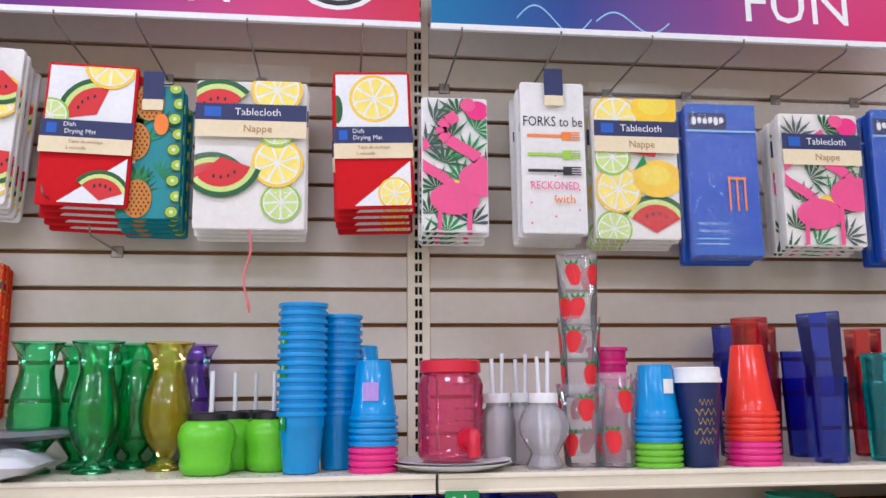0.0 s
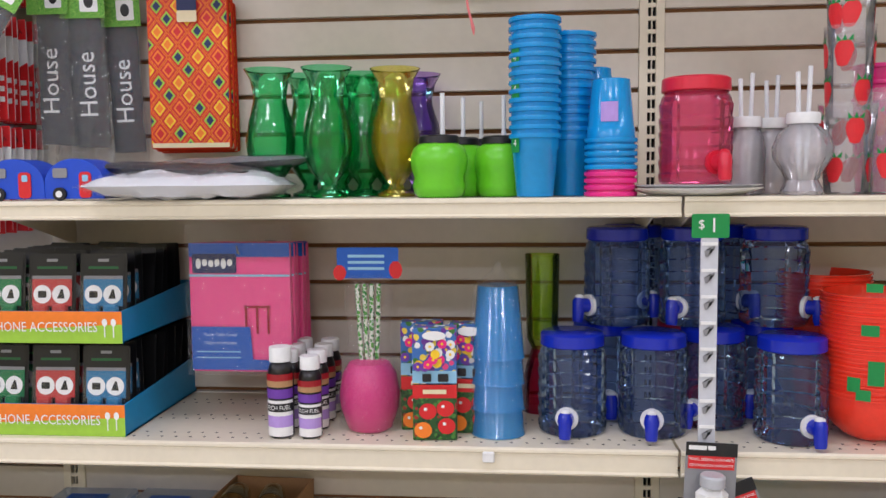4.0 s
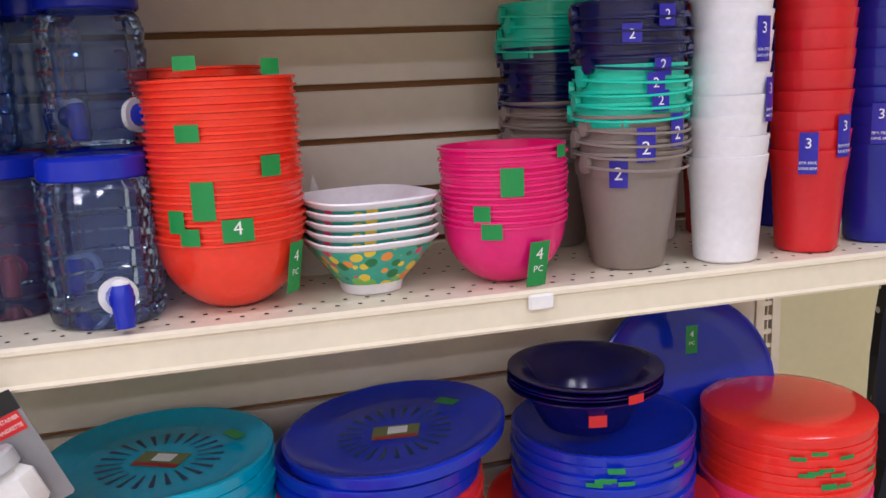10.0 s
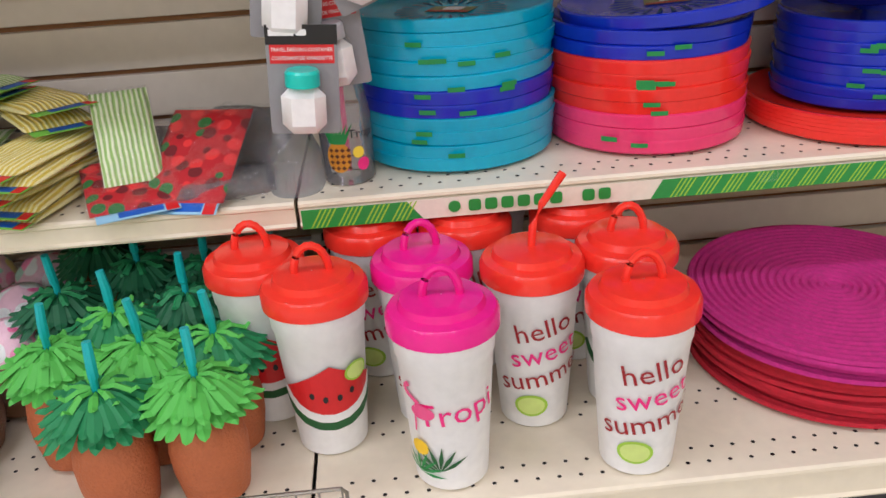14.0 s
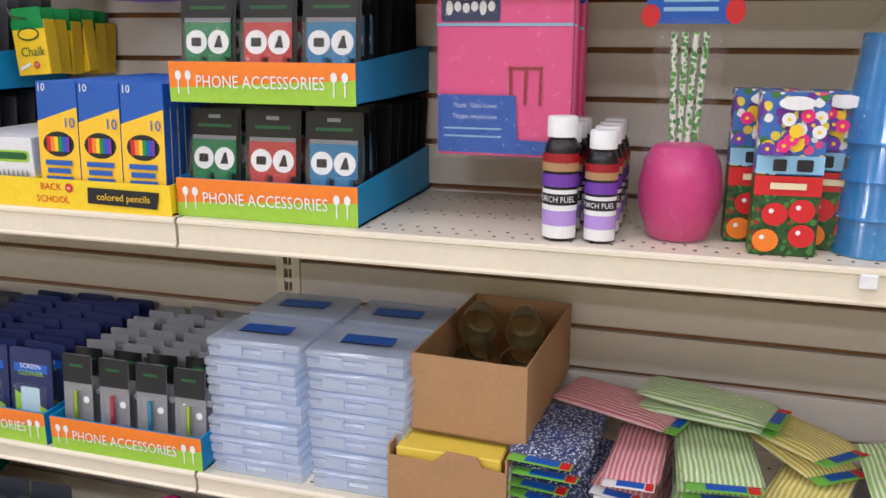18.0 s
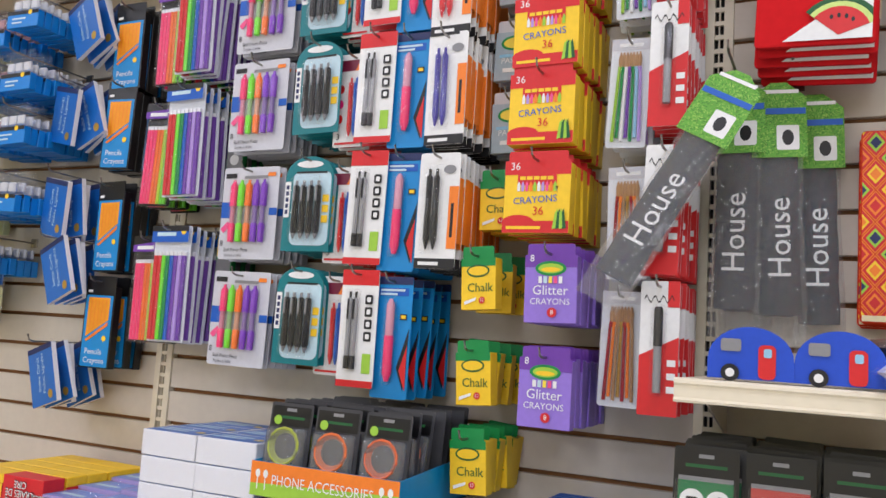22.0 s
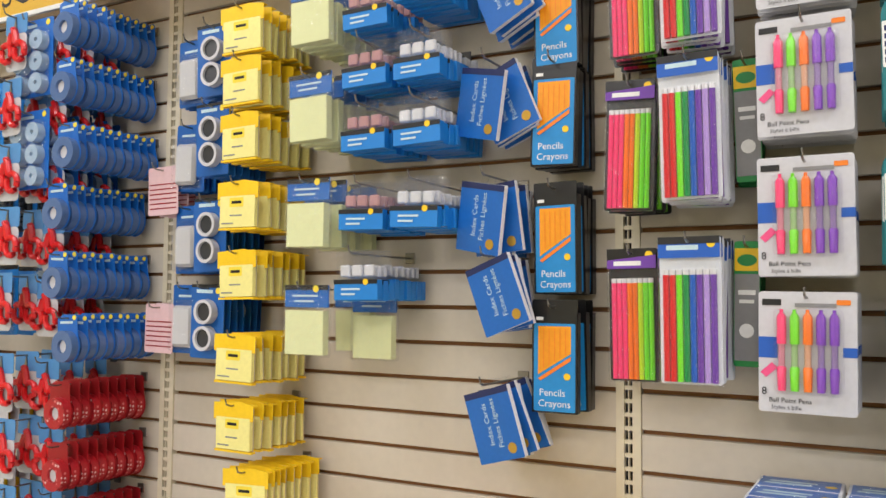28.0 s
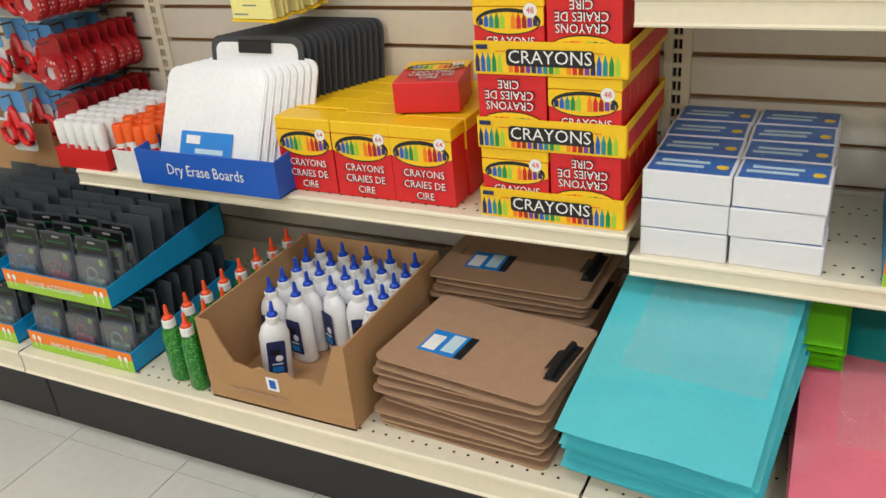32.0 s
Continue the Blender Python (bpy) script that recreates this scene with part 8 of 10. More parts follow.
def teal_pens(m):
    w, h = 0.108, 0.185
    it = Geo()
    for k in range(4):
        pen_geo(it, -0.022 + 0.0165 * k, -0.162, -0.05, 0.0062, plain("black_pen_plastic", (30, 30, 34), 0.3), BLACK, GREY, -0.009)
    out = [(-w / 2, -h), (w / 2, -h)] + [(w / 2 * math.cos(radians(a)), -0.04 + 0.04 * math.sin(radians(a))) for a in range(0, 181, 15)]
    def draw(g):
        g.ink(rr(-0.036, 0.05, -0.174, -0.03, 0.014), ICE).ink(oval(0.0, -0.016, 0.03, 0.007), WHITE).band(-0.03, 0.04, -0.034, -0.03, BLACK)
        g.ink(rr(-w / 2 + 0.001, -w / 2 + 0.014, -0.12, -0.05, 0.002), WHITE)
        for k in range(5):
            g.band(-w / 2 + 0.004, -w / 2 + 0.0105, -0.113 + 0.012 * k, -0.105 + 0.012 * k, NAVY)
            g.layer -= 1
        g.layer += 1
        for k in range(3):
            g.ink(rr(0.034, 0.048, -0.09 - 0.02 * k, -0.076 - 0.02 * k, 0.002), YELLOW)
        return g
    return carded("black_pen_pack", "teal carded pack of four black pens", "pens", m, w, h, DTEAL, draw, it, "black click pen set", Geo().box(-0.036, 0.036, -0.02, -0.0005, -0.172, -0.036, BLISTER, 0.01), "teal pen packs", shape=out, inner="pen_set")


hang(teal_pens, -1.945, (2.09, 1.89, 1.66, 1.445), -0.18, 9, sway=1)


def trio(m):
    w, h = 0.085, 0.185
    it = Geo()
    for k, c in enumerate((RED, BLUE, PURPLE)):
        pen_geo(it, -0.004 + 0.0115 * k, -0.165, -0.05, 0.0048, c, None, c)
    def draw(g):
        g.band(-w / 2, w * 0.3, -0.034, -0.012, plain("plum_print", (120, 30, 60), 0.4)).ink([(w * 0.0, -0.034), (w / 2, -0.034), (w / 2, 0), (w * 0.2, 0)], ORANGE).word("3", -w * 0.36, -0.165, 0.018, BLACK)
        for k in range(3):
            g.ink(oval(-w * 0.34, -0.07 - 0.03 * k, 0.007, 0.009, 10), (RED, HOT, RED)[k])
        return g.band(-w * 0.44, w * 0.2, -0.18, -0.176, RED)
    return carded("scented_pen_pack", "white carded pack of three coloured pens", "pens", m, w, h, WHITE, draw, it, "coloured pen trio", Geo().box(-0.014, 0.032, -0.0125, -0.0005, -0.17, -0.044, BLISTER, 0.004), "three pen packs", inner="pen_set")


hang(trio, -1.872, (2.085, 1.865, 1.64, 1.43), -0.16, 6, sway=1)


def red_pens(m):
    w, h = 0.078, 0.21
    it = Geo()
    for k in range(2):
        pen_geo(it, -0.016 + 0.012 * k, -0.178, -0.04, 0.0048, plain("grey_pen_barrel", (150, 150, 152), 0.25), None, BLACK)
        it.tube([(-0.016 + 0.012 * k, -0.006, -0.178), (-0.016 + 0.012 * k, -0.006, -0.155)], 0.0054, BLACK, 7)
    def draw(g):
        g.band(-w / 2, w / 2, -0.028, 0, RED).band(-w / 2, w / 2, -h, -h + 0.012, RED).band(0.014, 0.032, -0.185, -0.15, LIME)
        for k in range(4):
            g.ink(rr(0.014, 0.03, -0.128 + 0.022 * k, -0.111 + 0.022 * k, 0.003), BLACK).ink(rr(0.018, 0.026, -0.124 + 0.022 * k, -0.115 + 0.022 * k, 0.002), WHITE)
        return g
    return carded("twin_pen_pack", "white carded twin pen pack with a red header", "pens", m, w, h, WHITE, draw, it, "grey twin pens", Geo().box(-0.026, 0.006, -0.0125, -0.0005, -0.182, -0.034, BLISTER, 0.004), "twin pen packs", inner="pen_set")


hang(red_pens, -1.8, (2.11, 1.885, 1.66, 1.44), -0.2, 8, sway=1)


def pink_pen(m):
    w, h = 0.076, 0.215
    it = Geo().tube([(0, -0.009, -0.185), (0, -0.009, -0.17), (0, -0.009, -0.105)], [0.004, 0.0085, 0.0085], N["pink"], 10).tube([(0, -0.009, -0.105), (0, -0.009, -0.05), (0, -0.009, -0.04)], [0.0075, 0.0075, 0.003], plain("pink_clear_barrel", (214, 150, 170), 0.25), 10)
    def draw(g):
        g.band(-w / 2, w / 2, -0.014, 0, NAVY).band(-w * 0.4, w * 0.4, -0.034, -0.02, BLUE).band(-w * 0.36, w * 0.3, -0.026, -0.022, ICE).band(-w * 0.36, w * 0.1, -0.033, -0.029, ICE)
        g.ink([(0.014, -0.16), (0.03, -0.2), (0.036, -0.09)], BLACK).ink([(0.02, -0.165), (0.034, -0.2), (0.034, -0.12)], RED).band(0.016, 0.03, -0.076, -0.066, BLACK).band(0.018, 0.028, -0.074, -0.068, YELLOW)
        return g
    return carded("colour_pen_pack", "sky blue carded pack with one fat pink pen", "pens", m, w, h, SKY, draw, it, "fat pink pen", Geo().box(-0.014, 0.014, -0.02, -0.0005, -0.192, -0.036, BLISTER, 0.008), "blue pen packs", inner="pen")


hang(pink_pen, -1.735, (2.1, 1.88, 1.655, 1.43), -0.19, [8, 8, 8, 5], sway=1)


def white_pens(c1):
    def make(m):
        w, h = 0.078, 0.205
        it = Geo()
        for k in range(2):
            pen_geo(it, -0.016 + 0.014 * k, -0.172, -0.03, 0.0056, c1, BLACK if c1 is BLACK else c1, c1)
        def draw(g):
            g.band(-w / 2, w / 2, -h, -h + 0.018, BLACK).band(-w * 0.4, w * 0.1, -h + 0.006, -h + 0.012, WHITE).band(w * 0.27, w / 2, -0.17, -0.06, ORANGE).band(w * 0.33, w * 0.4, -0.15, -0.09, BLACK)
            return g.ink(oval(0.02, -0.03, 0.012, 0.008, 12), GREY)
        t = carded("gel_pen_pack", "white carded twin pens with an orange side panel", "pens", m, w, h, WHITE, draw, it, "twin click pens", Geo().box(-0.028, 0.012, -0.014, -0.0005, -0.18, -0.022, BLISTER, 0.005), "orange and white pen packs", inner="pen_set")
        part("side_panel", Geo().box(w / 2 - 0.001, w / 2 + 0.0005, 0.0016, 0.017, -0.16, -0.045, ORANGE), t, "orange folded side of the card")
        return t
    return make


for z, c, sd in ((2.07, RED, 3), (1.87, plain("violet_pen_plastic", (60, 50, 150), 0.3), 4), (1.65, plain("black_pen_plastic", (30, 30, 34)), 5)):
    hang(white_pens(c), -1.655, (z,), -0.2, 9, seed=sd, sway=1)


def crayon_card_box(w, h, d, body, top, label, name, words, sd):
    def make(m):
        t = thing(name, label, "crayons", m, name + "es")
        part("carton", Geo().box(-w / 2, w / 2, 0, d, -h, -0.012, body, 0.001), t)
        g = Geo()
        words(g)
        part("print", g, t)
        part("hang_tab", Geo().prism(rr(-w * 0.45, w * 0.45, -0.014, 0.008, 0.004), 0.0, 0.0012, top), t)
        return t
    return make


def p36(g):
    w, h = 0.115, 0.13
    g.band(-w / 2, w / 2, -0.032, -0.008, RED).word("36", -w * 0.34, -0.018, 0.018, WHITE).band(-0.034, 0.034, -0.05, -0.03, RED)
    for k in range(10):
        g.ink([(-0.034 + 0.007 * k, -0.06), (-0.029 + 0.007 * k, -0.06), (-0.029 + 0.007 * k, -0.048), (-0.0315 + 0.007 * k, -0.043), (-0.034 + 0.007 * k, -0.048)], (WHITE, LILAC, PINK, ORANGE, LIME)[k % 5])
        g.layer -= 1
    g.layer += 1
    for k in range(5):
        g.band(-0.03 + 0.012 * k, -0.02 + 0.012 * k, -0.041, -0.035, YELLOW)
        g.layer -= 1
    g.layer += 1
    g.word("CRAYONS", -0.002, -0.075, 0.0165, BLUE, turn=4).word("36", 0.004, -0.094, 0.02, RED)
    g.band(-w / 2, w / 2, -h, -h + 0.02, RED).ink(oval(-0.03, -0.112, 0.028, 0.012), RED).band(-0.05, 0.01, -0.124, -0.119, YELLOW)
    for a in range(4):
        g.ink([(0.03 + 0.006 * a, -0.124), (0.036 + 0.006 * a, -0.122), (0.04 + 0.003 * a, -0.09), (0.034 + 0.004 * a, -0.096)], DGREEN if a % 2 else LIME)
    return g


hang(crayon_card_box(0.115, 0.13, 0.026, YELLOW, RED, "yellow and red box of thirty six crayons on a peg", "crayon_box", p36, 1), -1.474, (2.063, 1.923, 1.788, 1.638), -0.2, 6, sway=1.5, yaw=1)


def glit(g):
    w, h = 0.088, 0.12
    g.band(-w / 2, w / 2, -0.03, -0.01, PURPLE).word("8", -w * 0.36, -0.016, 0.016, WHITE)
    g.ink(oval(0, -0.032, 0.026, 0.012), GREEN).ink(oval(0, -0.032, 0.021, 0.008), LIME).ink(oval(0, -0.034, 0.016, 0.004), YELLOW)
    for k in range(5):
        g.band(-0.02 + 0.0085 * k, -0.014 + 0.0085 * k, -0.056, -0.045, (WHITE, ICE, LEMON, PINK, WHITE)[k])
        g.layer -= 1
    g.layer += 1
    return g.word("Glitter", 0.0, -0.068, 0.022, WHITE).word("CRAYONS", 0.0, -0.086, 0.0145, WHITE).ink(oval(0.004, -0.103, 0.008, 0.008, 14), RED).word("8", 0.004, -0.103, 0.011, WHITE)


LILACBOX = plain("lilac_carton", (150, 120, 214), 0.4)
hang(crayon_card_box(0.088, 0.12, 0.022, LILACBOX, PURPLE, "lilac box of eight glitter crayons on a peg", "glitter_crayon_box", glit, 2), -1.44, (1.481, 1.315), -0.21, 8, sway=1.5, yaw=1)
hook(-1.44, 1.57, 0.2, "empty zinc peg hook with a white plastic tip")


def chalk_print(g):
    w, h = 0.066, 0.1
    g.ink([(-w / 2, -0.026), (w / 2, -0.026), (w / 2, -0.012), (-w / 2, -0.012)], GREEN).ink(oval(0, -0.034, 0.022, 0.011), DGREEN).ink(oval(0, -0.034, 0.019, 0.008), YELLOW)
    return g.word("Chalk", 0.004, -0.063, 0.021, DGREEN).ink([(-0.026, -0.092), (-0.004, -0.084), (-0.003, -0.079), (-0.026, -0.086)], WHITE).ink(oval(0.008, -0.084, 0.006, 0.006, 12), RED).word("12", 0.008, -0.084, 0.008, WHITE)


chalk = crayon_card_box(0.066, 0.1, 0.026, YELLOW, GREEN, "yellow and green box of twelve chalks on a peg", "chalk_box", chalk_print, 3)
hang(chalk, -1.57, (1.622,), -0.14, 3)
hang(chalk, -1.577, (1.478, 1.318, 1.172), -0.19, [3, 4, 6], seed=4, sway=6, yaw=6)


def pastel_print(g):
    g.ink(oval(0, -0.035, 0.026, 0.014), GREEN).ink(oval(0, -0.035, 0.021, 0.01), LEMON)
    return g.word("PASTEL", 0, -0.068, 0.015, WHITE).band(-0.02, 0.02, -0.09, -0.082, WHITE).band(-0.028, 0.028, -0.062, -0.056, PALEB)


hang(crayon_card_box(0.076, 0.105, 0.014, plain("grey_blue_carton", (166, 182, 194), 0.4), PALEG, "grey blue box of pastels on a peg", "pastel_box", pastel_print, 5), -1.56, (2.05, 1.905, 1.77), -0.12, 3)


def brush_pack(tones, head):
    def make(m):
        it = Geo()
        for k, c in enumerate(tones):
            x = -0.022 + 0.0075 * k
            it.tube([(x, -0.004, -0.175 + 0.006 * (k % 2)), (x * 0.8, -0.004, -0.06), (x * 0.7, -0.004, -0.05)], [0.003, 0.0024, 0.004], c, 6).tube([(x * 0.7, -0.004, -0.05), (x * 0.7, -0.004, -0.036), (x * 0.7, -0.004, -0.024)], [0.003, 0.004, 0.001], BROWN, 6)
        return carded("brush_pack", "clear bag of slim paint brushes on a peg", "paint brushes", m, 0.066, 0.185, plain("pale_back_card", (226, 230, 236)), lambda g: g.band(-0.033, 0.033, -0.02, 0, head).band(-0.02, 0.02, -0.014, -0.008, WHITE), it, "slim brush bundle", Geo().box(-0.034, 0.034, -0.0085, 0.002, -0.186, -0.002, CLEAR, 0.003), "brush packs", inner="brush_bundle")
    return make


hang(brush_pack((LIME, GREEN, WHITE, PURPLE, GREEN, PALEB, LILAC), PALEG), -1.335, (2.06, 1.84), -0.16, 5)
hang(brush_pack((DRED, ORANGE, BROWN, GOLD, DRED, ORANGE, BROWN), PALEG), -1.335, (1.625, 1.42), -0.15, 5, seed=3)


def marker_card(m):
    w, h = 0.06, 0.205
    it = Geo().tube([(0, -0.008, -0.17), (0, -0.008, -0.1)], 0.0062, GREY, 10).tube([(0, -0.008, -0.1), (0, -0.008, -0.045), (0, -0.008, -0.04)], [0.0068, 0.0068, 0.005], BLACK, 10)
    def draw(g):
        g.band(-w / 2, w / 2, -h, -0.115, RED).ink([(-w / 2, -0.115), (w / 2, -0.115), (w / 2, -0.085)], RED).band(w * 0.2, w / 2, -0.04, 0, RED)
        pts = [(-0.024 + 0.0035 * i, -0.028 + 0.006 * math.sin(i * 1.7)) for i in range(14)]
        for a, b in zip(pts, pts[1:]):
            g.ink([(a[0], a[1] - 0.0014), (b[0], b[1] - 0.0014), (b[0], b[1] + 0.0014), (a[0], a[1] + 0.0014)], BLACK)
            g.layer -= 1
        g.layer += 1
        for k in range(3):
            g.band(0.013, 0.026, -0.13 - 0.02 * k, -0.12 - 0.02 * k, WHITE)
        return g
    return carded("marker_pack", "white and red carded permanent black marker", "marker", m, w, h, WHITE, draw, it, "black marker pen", Geo().box(-0.012, 0.012, -0.016, -0.0005, -0.175, -0.036, BLISTER, 0.006), "marker packs", inner="marker_pen")


hang(marker_card, -1.268, (2.1, 1.885, 1.65, 1.435), -0.19, 8, sway=1.5)


# ---- desk goods on pegs ----
def yellow_pencils(m):
    w, h = 0.088, 0.205
    t = thing("pencil_box", "black and sky blue carton of yellow pencils", "pencil box", m, "yellow pencil boxes")
    part("carton", Geo().box(-w / 2, w / 2, 0, 0.02, -h, -0.02, BLACKCARD, 0.001), t)
    part("hang_tab", Geo().prism(rr(-w / 2, w / 2, -0.022, 0.004, 0.003), 0, 0.0012, BLACKCARD), t)
    g = Geo().ink(rr(-w / 2 + 0.004, w / 2 - 0.004, -h + 0.003, -0.04, 0.003), SKY)
    win = [(-w * 0.36, -0.045), (w * 0.36, -0.045), (w * 0.36, -0.095), (-w * 0.36, -0.135)]
    g.ink(win, plain("pencil_amber_yellow", (248, 160, 20), 0.45)).word("Pencils", -0.004, -0.168, 0.0185, WHITE).word("Crayons", 0.0, -0.188, 0.0185, WHITE)
    for k in range(5):
        x = -w * 0.24 + 0.0105 * k
        g.ink([(x, -0.05), (x + 0.0012, -0.05), (x + 0.0012, -0.122 + 0.006 * k), (x, -0.122 + 0.006 * k)], ORANGE)
        g.layer -= 1
    g.layer += 1
    g.ink([(-w * 0.36, -0.142), (-w * 0.3, -0.146), (w * 0.36, -0.108), (w * 0.36, -0.1)], ORANGE).ink(oval(w * 0.28, -0.137, 0.0065, 0.0065, 12), YELLOW).band(-w * 0.4, -w * 0.24, -0.034, -0.028, WHITE)
    part("print", g, t)
    return t


hang(yellow_pencils, -2.545, (2.065, 1.875, 1.635, 1.415), -0.11, [4, 4, 4, 3], sway=1.5, yaw=4)
CARDBLUE = plain("index_blue_print", (28, 104, 190), 0.35)


def index_pack(m):
    t = thing("index_card_pack", "blue wrapped pack of lined index cards on a ring", "index cards", m, "hanging index cards")
    part("card_block", Geo().box(-0.052, 0.052, 0, 0.011, -0.145, -0.012, plain("white_paper_edge", (236, 236, 240), 0.6), 0.001), t)
    g = Geo().ink(rr(-0.052, 0.052, -0.145, -0.012, 0.002), CARDBLUE).band(-0.052, 0.052, -0.024, -0.012, NAVY).word("Index Cards", -0.012, -0.075, 0.016, ICE, turn=90).word("Fiches Lignées", 0.008, -0.075, 0.016, ICE, turn=90).ink(oval(0.03, -0.125, 0.01, 0.01, 14), GOLD)
    part("wrapper", g, t)
    part("loop", Geo().tube([(0.008 * math.cos(a * 0.5236), 0.005, -0.006 + 0.012 * math.sin(a * 0.5236)) for a in range(13)], 0.0012, BLISTER, 5), t, "clear hanging loop")
    return t


def tilted(maker, x, z, tilts, y0, dy, yaws=0):
    first = None
    for k, a in enumerate(tilts):
        m = pose(x, y0 + dy * k, z, 4, a, yaws + 7 * math.sin(k * 2.2))
        if first is None:
            first = maker(m)
        else:
            copy_thing(first, m)


for z, ts in ((2.08, (-22, -26, -18, -24, -20)), (1.87, (12, -22, -18, -20)), (1.65, (10, -6, 8, -4, 6)), (1.5, (-20, -16, -10, -8)), (1.262, (-16, -20, -12, -22, -17))):
    tilted(index_pack, -2.668, z, ts, -0.16, 0.028, -12)
    hook(-2.655, z, 0.2)
JBLUE = plain("bright_blue_header", (24, 130, 214), 0.4)


def small_pack(c, lab):
    def make(m):
        t = thing("eraser_pack", lab, "erasers", m, "small clear packs")
        part("bag", Geo().box(-0.052, 0.052, -0.009, 0.006, -0.058, 0.0, CLEAR, 0.006), t, "clear plastic bag", True)
        it = Geo()
        for k in range(3):
            it.box(-0.042 + 0.029 * k, -0.018 + 0.029 * k, -0.006, 0.003, -0.054, -0.03, c, 0.003)
        part("eraser_row", it, t)
        part("header_card", Geo().box(-0.053, 0.053, -0.0105, 0.007, -0.1, -0.06, JBLUE, 0.001), t)
        g = Geo().band(-0.053, 0.053, -0.068, -0.059, BLACK, -0.0106).ink(oval(0.025, -0.064, 0.0065, 0.0065, 12), YELLOW, -0.0106).band(-0.034, 0.012, -0.08, -0.076, ICE, -0.0106).band(-0.034, 0.0, -0.09, -0.086, ICE, -0.0106)
        part("print", g, t)
        return t
    return make


CLIPW = plain("milky_clip_plastic", (214, 214, 218), 0.35)
hang(small_pack(plain("dusty_rose_eraser", (186, 140, 140), 0.6), "clear bag of pink erasers with a blue band"), -2.92, (2.065, 1.945, 1.815, 1.655), -0.19, 7)
hang(small_pack(CLIPW, "clear bag of white clips with a blue band"), -2.79, (2.1, 1.945, 1.815, 1.655), -0.2, 9, seed=5)
hang(small_pack(CLIPW, "clear bag of white clips with a blue band"), -2.925, (1.515,), -0.2, 9, seed=7)
PADY = plain("pale_sticky_paper", (226, 230, 176), 0.7, bump=0.3)


def pad_pack(m):
    t = thing("sticky_pad_pack", "bagged pale yellow sticky pad with a blue header", "sticky notes", m, "pale sticky pads")
    part("pad", Geo().box(-0.048, 0.048, -0.012, 0.008, -0.142, -0.052, PADY, 0.001), t)
    part("header_card", Geo().box(-0.055, 0.055, -0.004, 0.0, -0.046, 0.0, CARDBLUE, 0.001), t)
    part("print", Geo().band(-0.055, 0.055, -0.01, 0, BLACK, -0.0042).ink(oval(0.024, -0.008, 0.0075, 0.0075, 12), LEMON, -0.0042).band(-0.035, 0.03, -0.024, -0.02, ICE, -0.0042).band(-0.03, 0.02, -0.035, -0.031, ICE, -0.0042), t)
    part("bag", Geo().box(-0.056, 0.056, -0.0135, 0.0095, -0.146, -0.002, CLEAR, 0.004), t, "clear plastic bag", True)
    return t


hang(pad_pack, -3.05, (2.09, 1.885, 1.665, 1.445), -0.2, [6, 5, 4, 2])
copy_m = pad_pack(pose(-2.95, -0.1, 1.435))
NOTE = plain("canary_note_paper", (246, 236, 150), 0.6)
EDGE = plain("note_card_back", (206, 190, 160), 0.7)


def note_pack(m):
    t = thing("sticky_note_pack", "yellow topped pack of canary sticky notes on a peg", "sticky notes", m, "yellow sticky notes")
    part("header_card", Geo().prism([(-0.058, -0.04), (0.058, -0.04), (0.058, -0.006), (0.02, 0.0), (-0.058, -0.004)], -0.0115, -0.0105, YELLOW).box(-0.058, 0.058, -0.0105, 0.003, -0.008, -0.006, YELLOW), t, "yellow header card")
    part("pad", Geo().box(-0.05, 0.05, -0.01, -0.002, -0.102, -0.014, NOTE, 0.001).box(-0.05, 0.05, -0.0019, 0.0, -0.102, -0.014, EDGE), t)
    g = Geo().ink([(-0.05, -0.102), (0.05, -0.102), (0.05, -0.034), (-0.05, -0.034)], NOTE, -0.0116).ink(rr(-0.022, 0.018, -0.058, -0.038, 0.003), LEMON, -0.0116).band(-0.016, 0.012, -0.051, -0.045, BLACK, -0.0116).band(-0.02, 0.014, -0.078, -0.075, GREY, -0.0116).band(-0.044, -0.01, -0.095, -0.092, GREY, -0.0116)
    part("print", g, t)
    part("bottom_strip", Geo().box(-0.054, 0.054, -0.0125, 0.001, -0.108, -0.1035, YELLOW), t)
    return t


hang(note_pack, -3.235, (2.06, 1.945, 1.822, 1.672, 1.522, 1.342, 1.197), -0.2, [7, 6, 6, 6, 7, 7, 7], yaw=6)
hang(note_pack, -3.2, (1.06, 0.915), -0.2, 8, seed=8, yaw=6)
DARKP = plain("charcoal_tape", (54, 56, 62), 0.3)
DEEPB = plain("deep_blue_card", (20, 96, 178), 0.4)


def ring(g, x, z, r0, r1, y0, y1, mat, n=20):
    prof = ((r1, y1), (r1, y0), (r0, y0), (r0, y1), (r1, y1))
    v, f = [], []
    for r, y in prof:
        v += [(x + r * math.cos(2 * math.pi * i / n), y, z + r * math.sin(2 * math.pi * i / n)) for i in range(n)]
    for k in range(len(prof) - 1):
        f += [(k * n + i, k * n + (i + 1) % n, (k + 1) * n + (i + 1) % n, (k + 1) * n + i) for i in range(n)]
    return g.add(v, f, mat)


